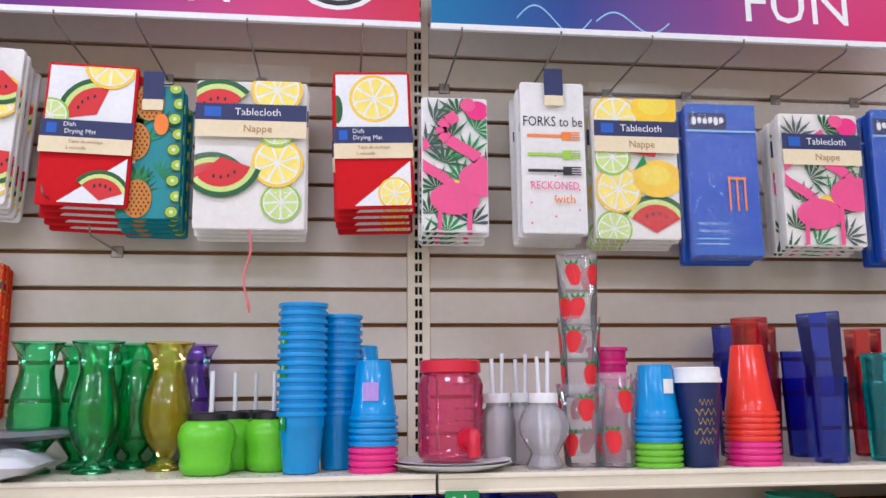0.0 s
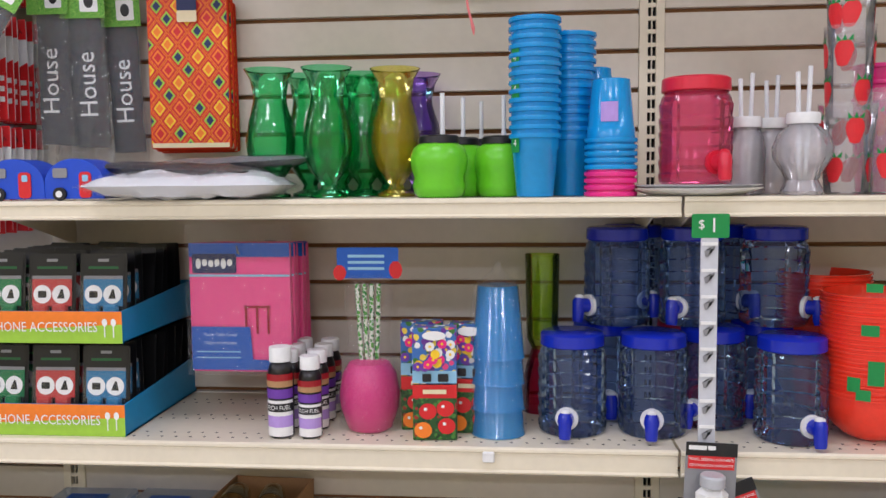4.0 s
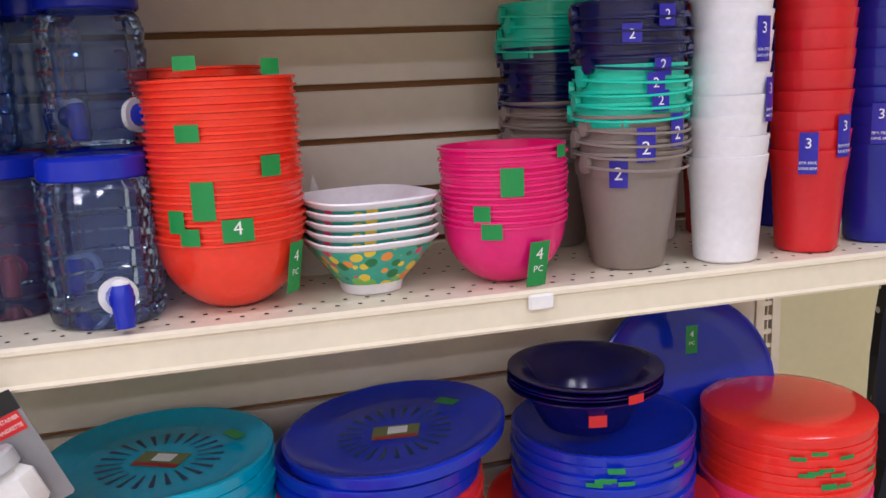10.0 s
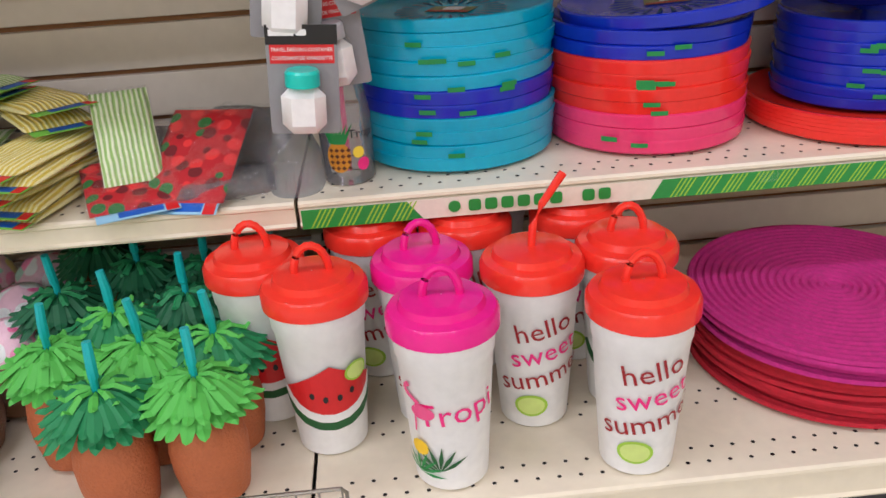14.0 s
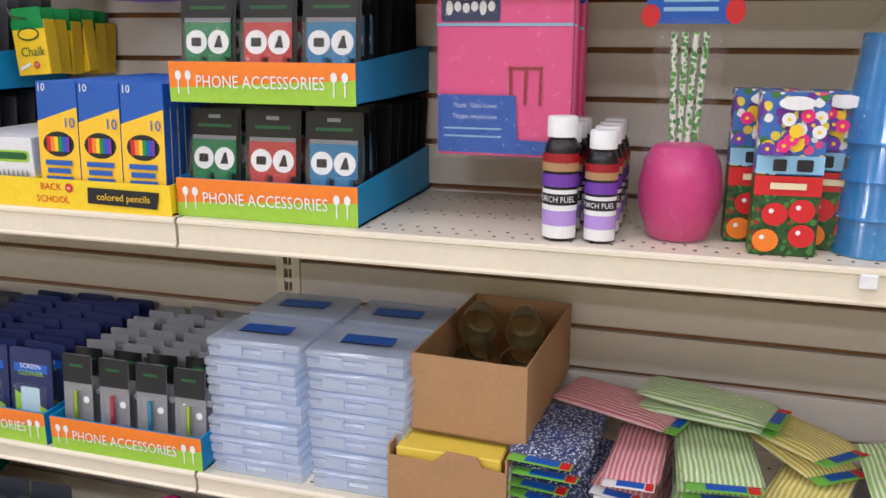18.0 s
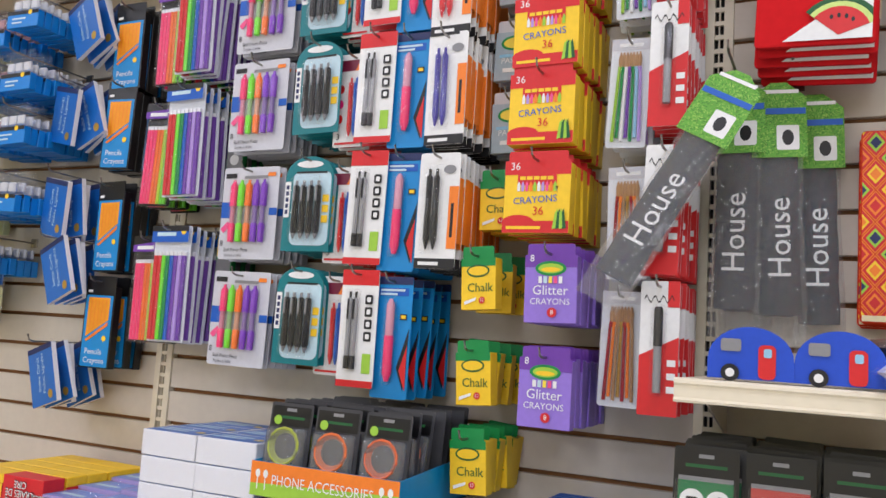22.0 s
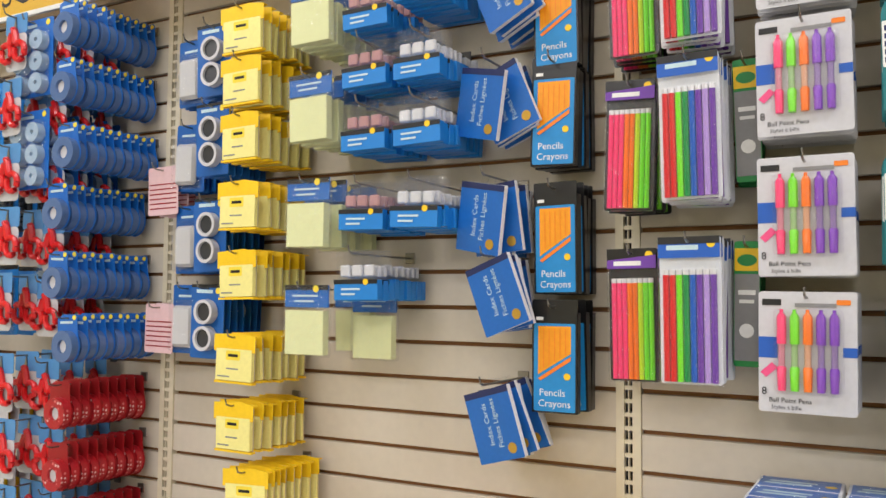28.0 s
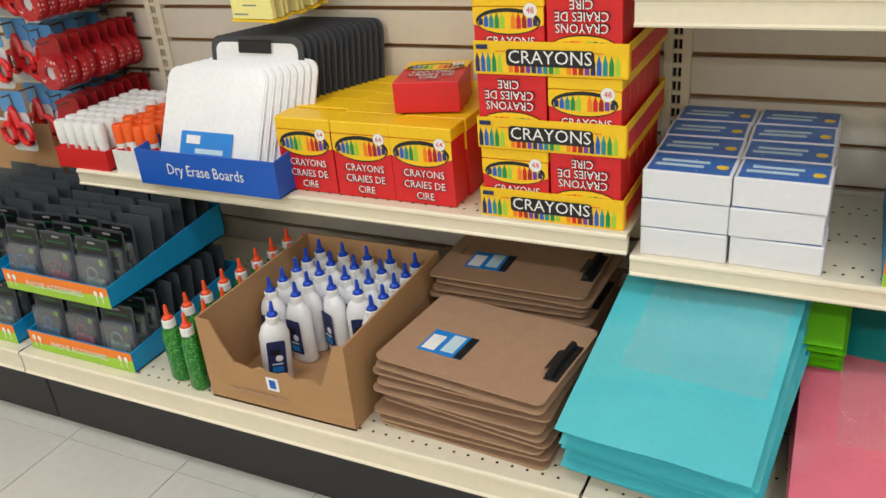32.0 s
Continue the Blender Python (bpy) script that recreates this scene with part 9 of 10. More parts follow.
def ring_tape(m):
    it = Geo()
    for z in (-0.062, -0.122):
        ring(it, 0.004, z, 0.021, 0.028, -0.02, -0.001, PALEG)
        it.prism(oval(0.004, z, 0.0205, 0.0205, 18), -0.014, -0.001, DARKP)
    return carded("tape_pack", "blue carded pack of two dark tape rolls", "tape", m, 0.1, 0.168, DEEPB, lambda g: g.ink(oval(0.03, -0.014, 0.0075, 0.0075, 12), LEMON).band(-0.035, 0.015, -0.02, -0.012, ICE).band(-0.05, 0.05, -0.007, 0, BLACK), it, "dark tape roll pair", None, "two roll tape packs", inner="tape_ring")


hang(ring_tape, -3.365, (2.05, 1.865, 1.645, 1.447), -0.16, 7, yaw=5)


def white_tape(m):
    it = Geo().box(-0.036, 0.03, -0.02, -0.001, -0.15, -0.05, plain("white_foam_tape", (214, 214, 216), 0.5), 0.008)
    return carded("hook_tape_pack", "blue carded pack of white mounting tape", "tape", m, 0.095, 0.165, DEEPB, lambda g: g.ink(oval(0.028, -0.014, 0.007, 0.007, 12), LEMON).band(-0.03, 0.012, -0.03, -0.024, ICE), it, "white tape block", Geo().box(-0.044, 0.044, -0.024, 0, -0.16, -0.035, CLEAR, 0.006), "mounting tape packs", inner="tape_block")


hang(white_tape, -3.5, (2.05, 1.84, 1.64, 1.447), -0.09, 4)


def pink_ruled(m):
    def draw(g):
        for k in range(6):
            g.band(-0.045, 0.045, -0.045 - 0.012 * k, -0.042 - 0.012 * k, DRED)
            g.layer -= 1
        return g
    return carded("label_pack", "pink ruled label pack hanging on a peg", "labels", m, 0.1, 0.12, plain("pale_pink_card", (232, 196, 200), 0.5), draw, None, grp="label packs")


hang(pink_ruled, -3.585, (1.74, 1.4), -0.1, 3)
TAPEB = plain("blue_tape_card", (26, 106, 196), 0.4)


def roll_tape(card, roll, label, plaid):
    def make(m):
        it = Geo()
        ring(it, 0, -0.075, 0.016, 0.037, -0.019, 0.0, roll, 22)
        it.prism(oval(0, -0.075, 0.0155, 0.0155, 14), -0.012, 0.0, PALEG)
        out = [(-0.04, -0.04), (-0.04, -0.01), (-0.02, 0), (0.024, 0), (0.03, -0.006), (0.03, -0.03)] + [(0.04 * math.cos(radians(a)), -0.075 + 0.04 * math.sin(radians(a))) for a in range(30, -211, -20)]
        return carded("tape_roll_pack", label, "tape", m, 0.08, 0.115, card, lambda g: (g.ink(oval(0.02, -0.008, 0.007, 0.006, 12), LEMON).band(-0.03, 0.016, -0.022, -0.016, ICE) if not plaid else g.band(-0.03, 0.02, -0.022, -0.008, DRED)), it, "round tape roll", Geo().lathe([(0.0395, -0.0225), (0.0395, 0.0)], CLEAR, 18) if False else None, "tape rolls on pegs", shape=out[::-1], inner="tape_roll")
    return make


GREYB = plain("grey_blue_clear_roll", (84, 112, 160), 0.2)
blue_tape = roll_tape(TAPEB, GREYB, "blue carded clear tape roll on a peg", False)
for x, z in ((-3.735, 2.14), (-3.74, 1.995), (-3.725, 1.835), (-3.755, 1.69), (-3.745, 1.525), (-3.705, 1.375)):
    hang(blue_tape, x, (z,), -0.265, 10, seed=int(z * 100), yaw=3)
PLAID = spotted("red_plaid_tape", (178, 30, 40), ((226, 190, 190), (214, 120, 120), (150, 16, 30)), 90, 0.32, 0.3)
red_tape = roll_tape(DRED, PLAID, "red plaid gift tape roll on a peg", True)
for x, z in ((-3.745, 1.215), (-3.745, 1.07), (-3.745, 0.925), (-3.735, 0.775), (-3.73, 0.64)):
    hang(red_tape, x, (z,), -0.25, 9, seed=int(z * 100), yaw=3)
MILKD = plain("milky_tape_dome", (164, 190, 216), 0.2)


def dome_card(m):
    it = Geo()
    for i in range(2):
        for j in range(3):
            ring(it, -0.032 + 0.064 * i, -0.06 - 0.055 * j, 0.006, 0.025, -0.022, -0.001, MILKD, 16)
    return carded("multi_tape_card", "blue card of six clear tape rolls", "tape", m, 0.14, 0.2, TAPEB, lambda g: g.ink(oval(0.05, -0.012, 0.008, 0.008, 12), LEMON).band(-0.05, 0.01, -0.02, -0.012, ICE), it, "six clear tape rolls", Geo().box(-0.062, 0.062, -0.027, -0.0005, -0.195, -0.03, CLEAR, 0.006), "multi tape cards", inner="tape_set")


hang(dome_card, -3.905, (2.12, 1.885), -0.24, 6, yaw=3)
hang(dome_card, -3.93, (1.63,), -0.14, 4, yaw=3)
SCRED = plain("scissor_red_plastic", (220, 30, 34), 0.3)
SCW = plain("scissor_clear_tray", (206, 210, 216), 0.25)


def scissors(m):
    t = thing("scissors_pack", "red handled scissors on a blue topped card", "scissors", m, "red scissors")
    part("header_card", Geo().prism(rr(-0.042, 0.042, -0.05, 0, 0.005), 0, 0.0014, SCBLUE), t, "light blue header card")
    for s in (-1, 1):
        pts = [(s * (0.026 + 0.02 * math.cos(a * 0.4488)), -0.009, -0.1 + 0.023 * math.sin(a * 0.4488)) for a in range(15)]
        part("handle", Geo().tube(pts, 0.0075, SCRED, 7).tube([(s * 0.014, -0.009, -0.082), (s * 0.005, -0.007, -0.052), (-s * 0.003, -0.006, -0.038)], 0.0085, SCRED, 7), t, "red plastic loop handle", True)
    part("blade", Geo().prism([(-0.006, -0.045), (0.006, -0.045), (0.001, -0.008)], -0.004, -0.001, STEEL), t)
    part("tray", Geo().prism(rr(-0.04, 0.04, -0.145, -0.05, 0.012), 0.0005, 0.0014, SCW), t)
    return t


SCBLUE = plain("light_blue_card", (86, 148, 206), 0.4)
for k, (x, z) in enumerate(((-4.02, 2.13), (-4.03, 1.965), (-4.03, 1.8), (-4.025, 1.64), (-4.04, 1.475), (-4.03, 1.275), (-4.01, 1.115), (-4.0, 0.955), (-3.985, 0.805), (-3.975, 0.655))):
    hang(scissors, x + 0.085, (z,), -0.27, 4, back=-0.06, seed=k + 3, yaw=4)
    hang(scissors, x + 0.165, (z - 0.015,), -0.2, 3, back=-0.06, seed=k + 30, yaw=4)


def calculator(m):
    it = Geo().box(-0.04, 0.04, -0.014, -0.001, -0.165, -0.04, plain("charcoal_calculator", (58, 60, 66), 0.4), 0.004).box(-0.033, 0.033, -0.0155, -0.014, -0.07, -0.05, plain("lcd_grey", (150, 160, 146), 0.3), 0.001)
    for i in range(5):
        for j in range(5):
            it.box(-0.033 + 0.0138 * i, -0.023 + 0.0138 * i, -0.0165, -0.0142, -0.15 + 0.0145 * j, -0.141 + 0.0145 * j, GREY if i < 4 else BLACK)
    return carded("calculator_pack", "dark calculator in a clear blister pack", "calculator", m, 0.11, 0.19, JBLUE, lambda g: g.band(-0.055, 0.055, -0.012, 0, BLACK), it, "charcoal pocket calculator", Geo().box(-0.05, 0.05, -0.022, -0.0005, -0.185, -0.03, CLEAR, 0.006), "calculators", inner="calculator")


hang(calculator, -4.14, (2.0, 1.76, 1.5), -0.2, 4)


def marker_set(m):
    it = Geo()
    for k, c in enumerate((RED, BLUE, PURPLE, BLACK)):
        x = -0.03 + 0.02 * k
        it.tube([(x, -0.008, -0.15), (x, -0.008, -0.08)], 0.0085, WHITE, 8).tube([(x, -0.008, -0.08), (x, -0.008, -0.035)], 0.0088, c, 8)
    return carded("marker_set", "carded set of white markers with coloured caps", "marker", m, 0.1, 0.17, PALEG, lambda g: g.band(-0.05, 0.05, -0.024, -0.008, RED), it, "four coloured markers", Geo().box(-0.044, 0.044, -0.019, -0.0005, -0.16, -0.028, CLEAR, 0.005), "marker sets", inner="marker_row")


hang(marker_set, -4.42, (2.05, 1.84, 1.62, 1.4, 1.2, 1.03), -0.2, 5)
hang(marker_set, -4.56, (1.95, 1.72, 1.5, 1.28, 1.06), -0.2, 4, seed=9)


def knife_pack(m):
    it = Geo().box(-0.012, 0.012, -0.012, -0.001, -0.13, -0.05, YELLOW, 0.005).box(-0.007, 0.007, -0.008, -0.001, -0.05, -0.02, STEEL, 0.001)
    ring(it, 0, -0.145, 0.012, 0.018, -0.01, -0.001, YELLOW, 16)
    return carded("compass_pack", "grey carded geometry tool with yellow handle", "geometry tool", m, 0.085, 0.175, PALEG, lambda g: g.band(-0.042, 0.042, -0.016, 0, BLACK), it, "yellow handled tool", None, "geometry tools", inner="tool")


hang(knife_pack, -4.11, (1.19, 0.975), -0.17, 5, seed=2, yaw=10)


# ---- paper goods on the second shelf of the school bay ----
IDXW = plain("white_paper_edge", (236, 236, 240))


def index_block(m, w=0.131, d=0.08, h=0.047):
    t = thing("index_card_block", "white index card block with a blue printed top", "index cards", m, "index card blocks")
    part("card_block", Geo().box(-w / 2, w / 2, 0, d, 0, h - 0.0006, IDXW, 0.0015), t)
    top = Geo().box(-w / 2 + 0.005, w / 2 - 0.005, 0.004, d - 0.004, h - 0.0002, h + 0.0004, CARDBLUE)
    for k, (a, b) in enumerate(((-0.4, 0.15), (-0.35, 0.2))):
        top.box(w * a, w * b, d * (0.3 + 0.22 * k), d * (0.42 + 0.22 * k), h + 0.0006, h + 0.0008, ICE)
    top.lathe([(0.009, h + 0.0007), (0.0005, h + 0.0008)], YELLOW, 14, w * 0.36, d * 0.4)
    part("wrapper", top, t, "blue printed wrapper")
    part("film", Geo().box(-w / 2 - 0.001, w / 2 + 0.001, -0.0012, d, 0.001, h + 0.0012, CLEAR, 0.002), t, "shiny clear wrap")
    return t


ib = index_block(pose(-2.357, -0.325, L3 + 0.001))
rnd = random.Random(12)
for i in range(2):
    for j in range(4):
        for k in range(3):
            if i or j or k:
                copy_thing(ib, pose(-2.357 + 0.134 * i + rnd.uniform(-0.002, 0.002), -0.325 + 0.083 * j, L3 + 0.001 + 0.0486 * k, 0, 0, rnd.uniform(-1.5, 1.5)))
for i in range(2):
    for j in range(3):
        for k in range(5):
            copy_thing(ib, pose(-2.13 + 0.134 * i + rnd.uniform(-0.003, 0.003), -0.29 + 0.083 * j, L2 + 0.001 + 0.0486 * k, 0, 0, rnd.uniform(-2, 2)))
PASTELS = [plain("pastel_%s_paper" % n, c, 0.7) for n, c in (("lilac", (176, 160, 216)), ("pink", (232, 150, 196)), ("yellow", (232, 222, 130)), ("blue", (120, 176, 226)), ("mint", (150, 206, 190)))]


def pad_block(m, w=0.125, d=0.08, h=0.095, sd=0):
    t = thing("coloured_card_block", "stack of pastel striped coloured index cards", "index cards", m, "pastel card stacks")
    n = 12
    for k in range(n):
        part("card_layer", Geo().box(-w / 2, w / 2, 0, d, h * k / n + 0.0002, h * (k + 1) / n - 0.0002, PASTELS[(k * 2 + sd) % 5 if k < n - 1 else 0]), t)
    part("label", Geo().box(-w * 0.42, w * 0.42, 0.006, d - 0.006, h, h + 0.0005, plain("periwinkle_label", (120, 148, 214), 0.4)).box(-w * 0.3, w * 0.2, d * 0.35, d * 0.5, h + 0.0006, h + 0.0009, ICE), t, "periwinkle printed label")
    part("film", Geo().box(-w / 2 - 0.001, w / 2 + 0.001, -0.0012, d + 0.001, 0.001, h + 0.0016, CLEAR, 0.002), t, "shiny clear wrap")
    return t


pbk = pad_block(pose(-2.36, -0.318, L2 + 0.001))
for i, j in ((1, 0), (0, 1), (1, 1), (0, 2), (1, 2)):
    copy_thing(pbk, pose(-2.36 + 0.128 * i, -0.318 + 0.084 * j, L2 + 0.001, 0, 0, rnd.uniform(-1.5, 1.5)) @ Matrix.Diagonal((1, 1, 1 + 0.07 * ((i + j) % 3), 1)))
WIRE = plain("chrome_wire", (176, 176, 178), 0.25, 0.9)
fence = thing("wire_fence", "low chrome wire shelf fence in front of card stacks", "shelf fence", pose(-2.29, -0.331, L2 + 0.001))
fw = Geo()
for z in (0.006, 0.092):
    fw.tube([(-0.135, 0, z), (0.13, 0, z)], 0.002, WIRE, 6)
part("rail", fw, fence)
post = mesh_of("wire", Geo().tube([(0, -0.001, 0.0), (0, -0.001, 0.094)], 0.0015, WIRE, 5))
for k in range(15):
    part("wire", post, fence, at=pose(-0.132 + 0.0185 * k, 0, 0))
CABLES = (plain("lime_yellow_cable", (180, 190, 70), 0.35), plain("orange_cable", (232, 116, 54), 0.35), plain("coral_orange_cable", (226, 106, 60), 0.35))
filled_tray(pose(-1.768, -0.325, L2 + 0.001), 0.285, "PHONE ACCESSORIES", CABLES, "cable", 9, 0.028, "blue tray of coloured phone cables with orange front", seed=4, d=0.29)
filled_tray(pose(-1.768, -0.322, L2 + 0.165), 0.285, "PHONE ACCESSORIES", CABLES, "cable", 9, 0.028, "blue tray of coloured phone cables stacked on another", seed=5, d=0.28)


# ---- third shelf of the school bay ----
def stylus_pack(m, tone, w=0.056, h=0.15):
    t = thing("stylus_pack", "black topped pack with a slim coloured stylus", "phone accessory", m, "stylus packs")
    part("backing_card", Geo().prism(rr(-w / 2, w / 2, 0, h, 0.004), 0.004, 0.005, GREY), t)
    part("print", Geo().band(-w / 2, w / 2, h * 0.68, h, BLACKCARD, 0.0035).band(-0.014, 0.012, h * 0.86, h * 0.89, DGREEN, 0.0035).ink(oval(w * 0.3, h * 0.5, 0.006, 0.006, 10), WHITE, 0.0035), t)
    part("stylus", Geo().tube([(0, -0.002, h * 0.12), (0, -0.002, h * 0.6)], 0.0036, tone, 8), t, "metallic stylus", True)
    part("blister", Geo().box(-0.014, 0.014, -0.009, 0.003, h * 0.06, h * 0.66, BLISTER, 0.004), t, "clear plastic blister", True)
    return t


def stocked(m, w, words, first_makers, rows, pitch, label, d=0.33, hf=0.056, side_h=0.07):
    tray(m, w, d, hf, side_h, words, label)
    n = len(first_makers)
    r = random.Random(int(abs(m.translation.x) * 1000))
    for i, mk in enumerate(first_makers):
        x = -w / 2 + w * (i + 0.5) / n
        f = mk(m @ pose(x, 0.016, 0.0045, -5))
        more = row_of(f, [m @ pose(x + r.uniform(-0.003, 0.003), 0.016 + pitch * k, 0.0045 + r.uniform(0, 0.005), -5 + r.uniform(-3, 3), r.uniform(-2, 2), r.uniform(-3, 3)) for k in range(1, rows)])
        for c in more[1:]:
            strip(c, ("blister", "stylus", "print"))


MET = [plain("metal_%s_stylus" % n, c, 0.25, 0.6) for n, c in (("teal", (20, 150, 190)), ("lime", (170, 200, 40)), ("red", (200, 50, 70)), ("purple", (120, 70, 170)))]
stocked(pose(-1.35, -0.33, L3 + 0.001), 0.283, "PHONE ACCESSORIES", [lambda m, c=c: stylus_pack(m, c) for c in (MET[1], MET[2], MET[0], MET[1])], 9, 0.033, "blue tray of stylus packs with an orange front")


def screen_pack(m, w=0.085, h=0.15):
    t = thing("screen_protector_pack", "blue and green carded screen cleaning pack", "phone accessory", m, "screen packs")
    part("backing_card", Geo().prism(rr(-w / 2, w / 2, 0, h, 0.006), 0.002, 0.005, NAVY), t)
    g = Geo().band(-w * 0.4, w * 0.4, h * 0.72, h * 0.82, BLUE, 0.002).word("SCREEN", 0, h * 0.79, 0.012, WHITE, 0.002).word("CLEANER", 0, h * 0.71, 0.012, LIME, 0.002)
    g.ink([(-w * 0.4, h * 0.05), (w * 0.4, h * 0.05), (w * 0.4, h * 0.3), (-w * 0.4, h * 0.5)], LIME, 0.002).ink(rr(-w * 0.25, w * 0.2, h * 0.2, h * 0.55, 0.004), ICE, 0.002)
    part("print", g, t)
    part("blister", Geo().box(-w * 0.4, w * 0.4, -0.006, 0.0015, h * 0.05, h * 0.6, CLEAR, 0.004), t, "clear plastic blister", True)
    return t


stocked(pose(-1.64, -0.328, L3 + 0.001), 0.27, "PHONE ACCESSORIES", [screen_pack] * 3, 10, 0.03, "blue tray of screen cleaning packs")
filled_tray(pose(-1.935, -0.328, L3 + 0.001), 0.283, "PHONE ACCESSORIES", GADG, "cable", 9, 0.031, "blue tray of phone accessories with an orange front", seed=9)


# ---- plastic folders on the base shelf ----
def folder_stack(m, w, d, n, c, name_c, gap=0.006):
    mat = tinted(name_c + "_clear_folder", c, 2.1)
    t = None
    for k in range(n):
        g = Geo()
        nx = 8
        v, f = [], []
        for s in (0, 1):
            for j in range(nx + 1):
                for i in range(nx + 1):
                    u, q = i / nx, j / nx
                    bow = 0.01 * math.sin(math.pi * u) * math.sin(math.pi * q) + 0.002 * math.sin(9 * u + 5 * q + k)
                    v.append(((u - 0.5) * w, q * d, bow + s * 0.0035 * (1 - abs(2 * q - 1) ** 6)))
        nn = (nx + 1) ** 2
        for s in (0, 1):
            for j in range(nx):
                for i in range(nx):
                    a = s * nn + j * (nx + 1) + i
                    f.append((a, a + 1, a + nx + 2, a + nx + 1))
        g.add(v, f, mat)
        ob = thing("plastic_folder", name_c + " clear plastic document folder lying in a stack", "folder", m @ pose(0.004 * math.sin(k * 2), 0.006 * math.cos(k * 1.7), gap * k, 0.5 * k, 0, 1.5 * math.sin(k)), name_c + " folders")
        part("pocket", g, ob, smooth=True)
        if k == n - 1:
            part("wrap", Geo().box(-w * 0.3, w * 0.46, d * 0.35, d * 0.9, 0.0165, 0.0168, CLEAR), ob, "loose clear wrap")


folder_stack(pose(-2.335, -0.575, L4 + 0.004, 13, 0, -6), 0.28, 0.37, 10, (96, 212, 224), "aqua", 0.012)
folder_stack(pose(-2.26, -0.3, L4 + 0.09, 14, 0, 0), 0.3, 0.26, 7, (110, 200, 30), "green", 0.011)
solid("folder_carton", Geo().box(-0.14, 0.14, 0, 0.2, 0, 0.088, BROWN, 0.002), "low brown carton under the green folders", "carton", pose(-2.26, -0.22, L4 + 0.001))
folder_stack(pose(-2.02, -0.57, L4 + 0.002, 5, 0, 2), 0.27, 0.34, 7, (246, 128, 148), "pink", 0.009)
folder_stack(pose(-1.97, -0.26, L4 + 0.03, 16, 0, -3), 0.27, 0.22, 7, (20, 140, 140), "teal", 0.011)
filled_tray(pose(-1.66, -0.57, L4 + 0.001), 0.283, "PHONE ACCESSORIES", GADG, "other", 9, 0.033, "blue tray of phone accessories on the base shelf", seed=11, d=0.34)

# ---- crayons, boards and glue on the lower shelf of the desk bay ----
CRED, CYEL = plain("crayon_box_red", (216, 32, 38), 0.4), plain("crayon_box_yellow", (248, 200, 22), 0.4)
CRAYC = (NAVY, BLUE, TEAL, GREEN, LIME, YELLOW, ORANGE, RED, DRED, PURPLE)


def crayon_oval(g, cx, cz, rx, rz, y=0.0):
    g.ink(oval(cx, cz, rx, rz, 24), BLACK, y).ink(oval(cx, cz - rz * 0.1, rx * 0.94, rz * 0.8, 24), CYEL, y)
    n = 11
    for k in range(n):
        x = cx - rx * 0.84 + 1.68 * rx * k / (n - 1)
        e = rz * math.sqrt(max(0.05, 1 - ((x - cx) / rx) ** 2))
        g.ink([(x - rx * 0.07, cz - e * 0.55), (x + rx * 0.07, cz - e * 0.55), (x + rx * 0.07, cz + e * 0.2), (x, cz + e * 0.75), (x - rx * 0.07, cz + e * 0.2)], CRAYC[k % 10], y)
        g.layer -= 1
    g.layer += 1
    return g


def crayon_carton(m, num, w=0.12, h=0.13, d=0.055, flip=False):
    t = thing("crayon_carton", "red and yellow carton of %s crayons" % {"48": "forty eight", "64": "sixty four"}[num], "crayon box", m, "crayon cartons of " + num)
    part("carton", Geo().box(-w / 2, w / 2, 0, d, 0, h * 0.84, CRED, 0.001), t)
    part("lid", Geo().box(-w / 2 - 0.0008, w / 2 + 0.0008, -0.0008, d + 0.0008, h * 0.84, h, CYEL, 0.0015), t, "yellow tuck lid")
    g = Geo()
    g.ink([(-w / 2, h * 0.84), (w / 2, h * 0.84), (w / 2, h * 0.62)] + [(w / 2 - w * i / 10, h * (0.62 - 0.1 * math.sin(math.pi * i / 10))) for i in range(1, 10)] + [(-w / 2, h * 0.62)], CYEL, -0.0008)
    crayon_oval(g, 0, h * 0.66, w * 0.46, h * 0.17, -0.0008)
    g.ink(oval(w * 0.32, h * 0.8, 0.011, 0.011, 16), WHITE, -0.0008).word(num, w * 0.32, h * 0.8, 0.013, CRED, -0.0008)
    for s, z in (("CRAYONS", 0.4), ("CRAIES DE", 0.255), ("CIRE", 0.11)):
        g.word(s, 0.002, h * z - 0.0008, 0.0205, BLACK, -0.0004, squeeze=0.9).word(s, 0.003, h * z + 0.0008, 0.0195, WHITE, -0.0006, squeeze=0.9)
    part("print", g, t)
    return t


c64 = crayon_carton(pose(-3.055, -0.31, L3D + 0.001), "64", 0.12, 0.145)
for i in range(3):
    for j in range(5):
        if i or j:
            copy_thing(c64, pose(-3.055 + 0.1225 * i + rnd.uniform(-0.002, 0.002), -0.31 + 0.0575 * j + (0.012 if i == 0 else 0), L3D + 0.001, 0, 0, rnd.uniform(-1.5, 1.5)))
copy_thing(c64, pose(-2.825, -0.245, L3D + 0.1485, 0, 0, 14) @ pose(0, 0, 0.0565, -90, 0, 0))
c48 = crayon_carton(pose(-2.585, -0.318, L3D + 0.372), "48", 0.115, 0.1195, 0.05)
copy_thing(c48, pose(-2.468, -0.319, L3D + 0.372) @ pose(0, 0, 0.1195, 0, 180, 0))
for j in range(1, 5):
    for i in range(2):
        copy_thing(c48, pose(-2.585 + 0.117 * i, -0.318 + 0.053 * j, L3D + 0.372, 0, 0, rnd.uniform(-2, 2)))


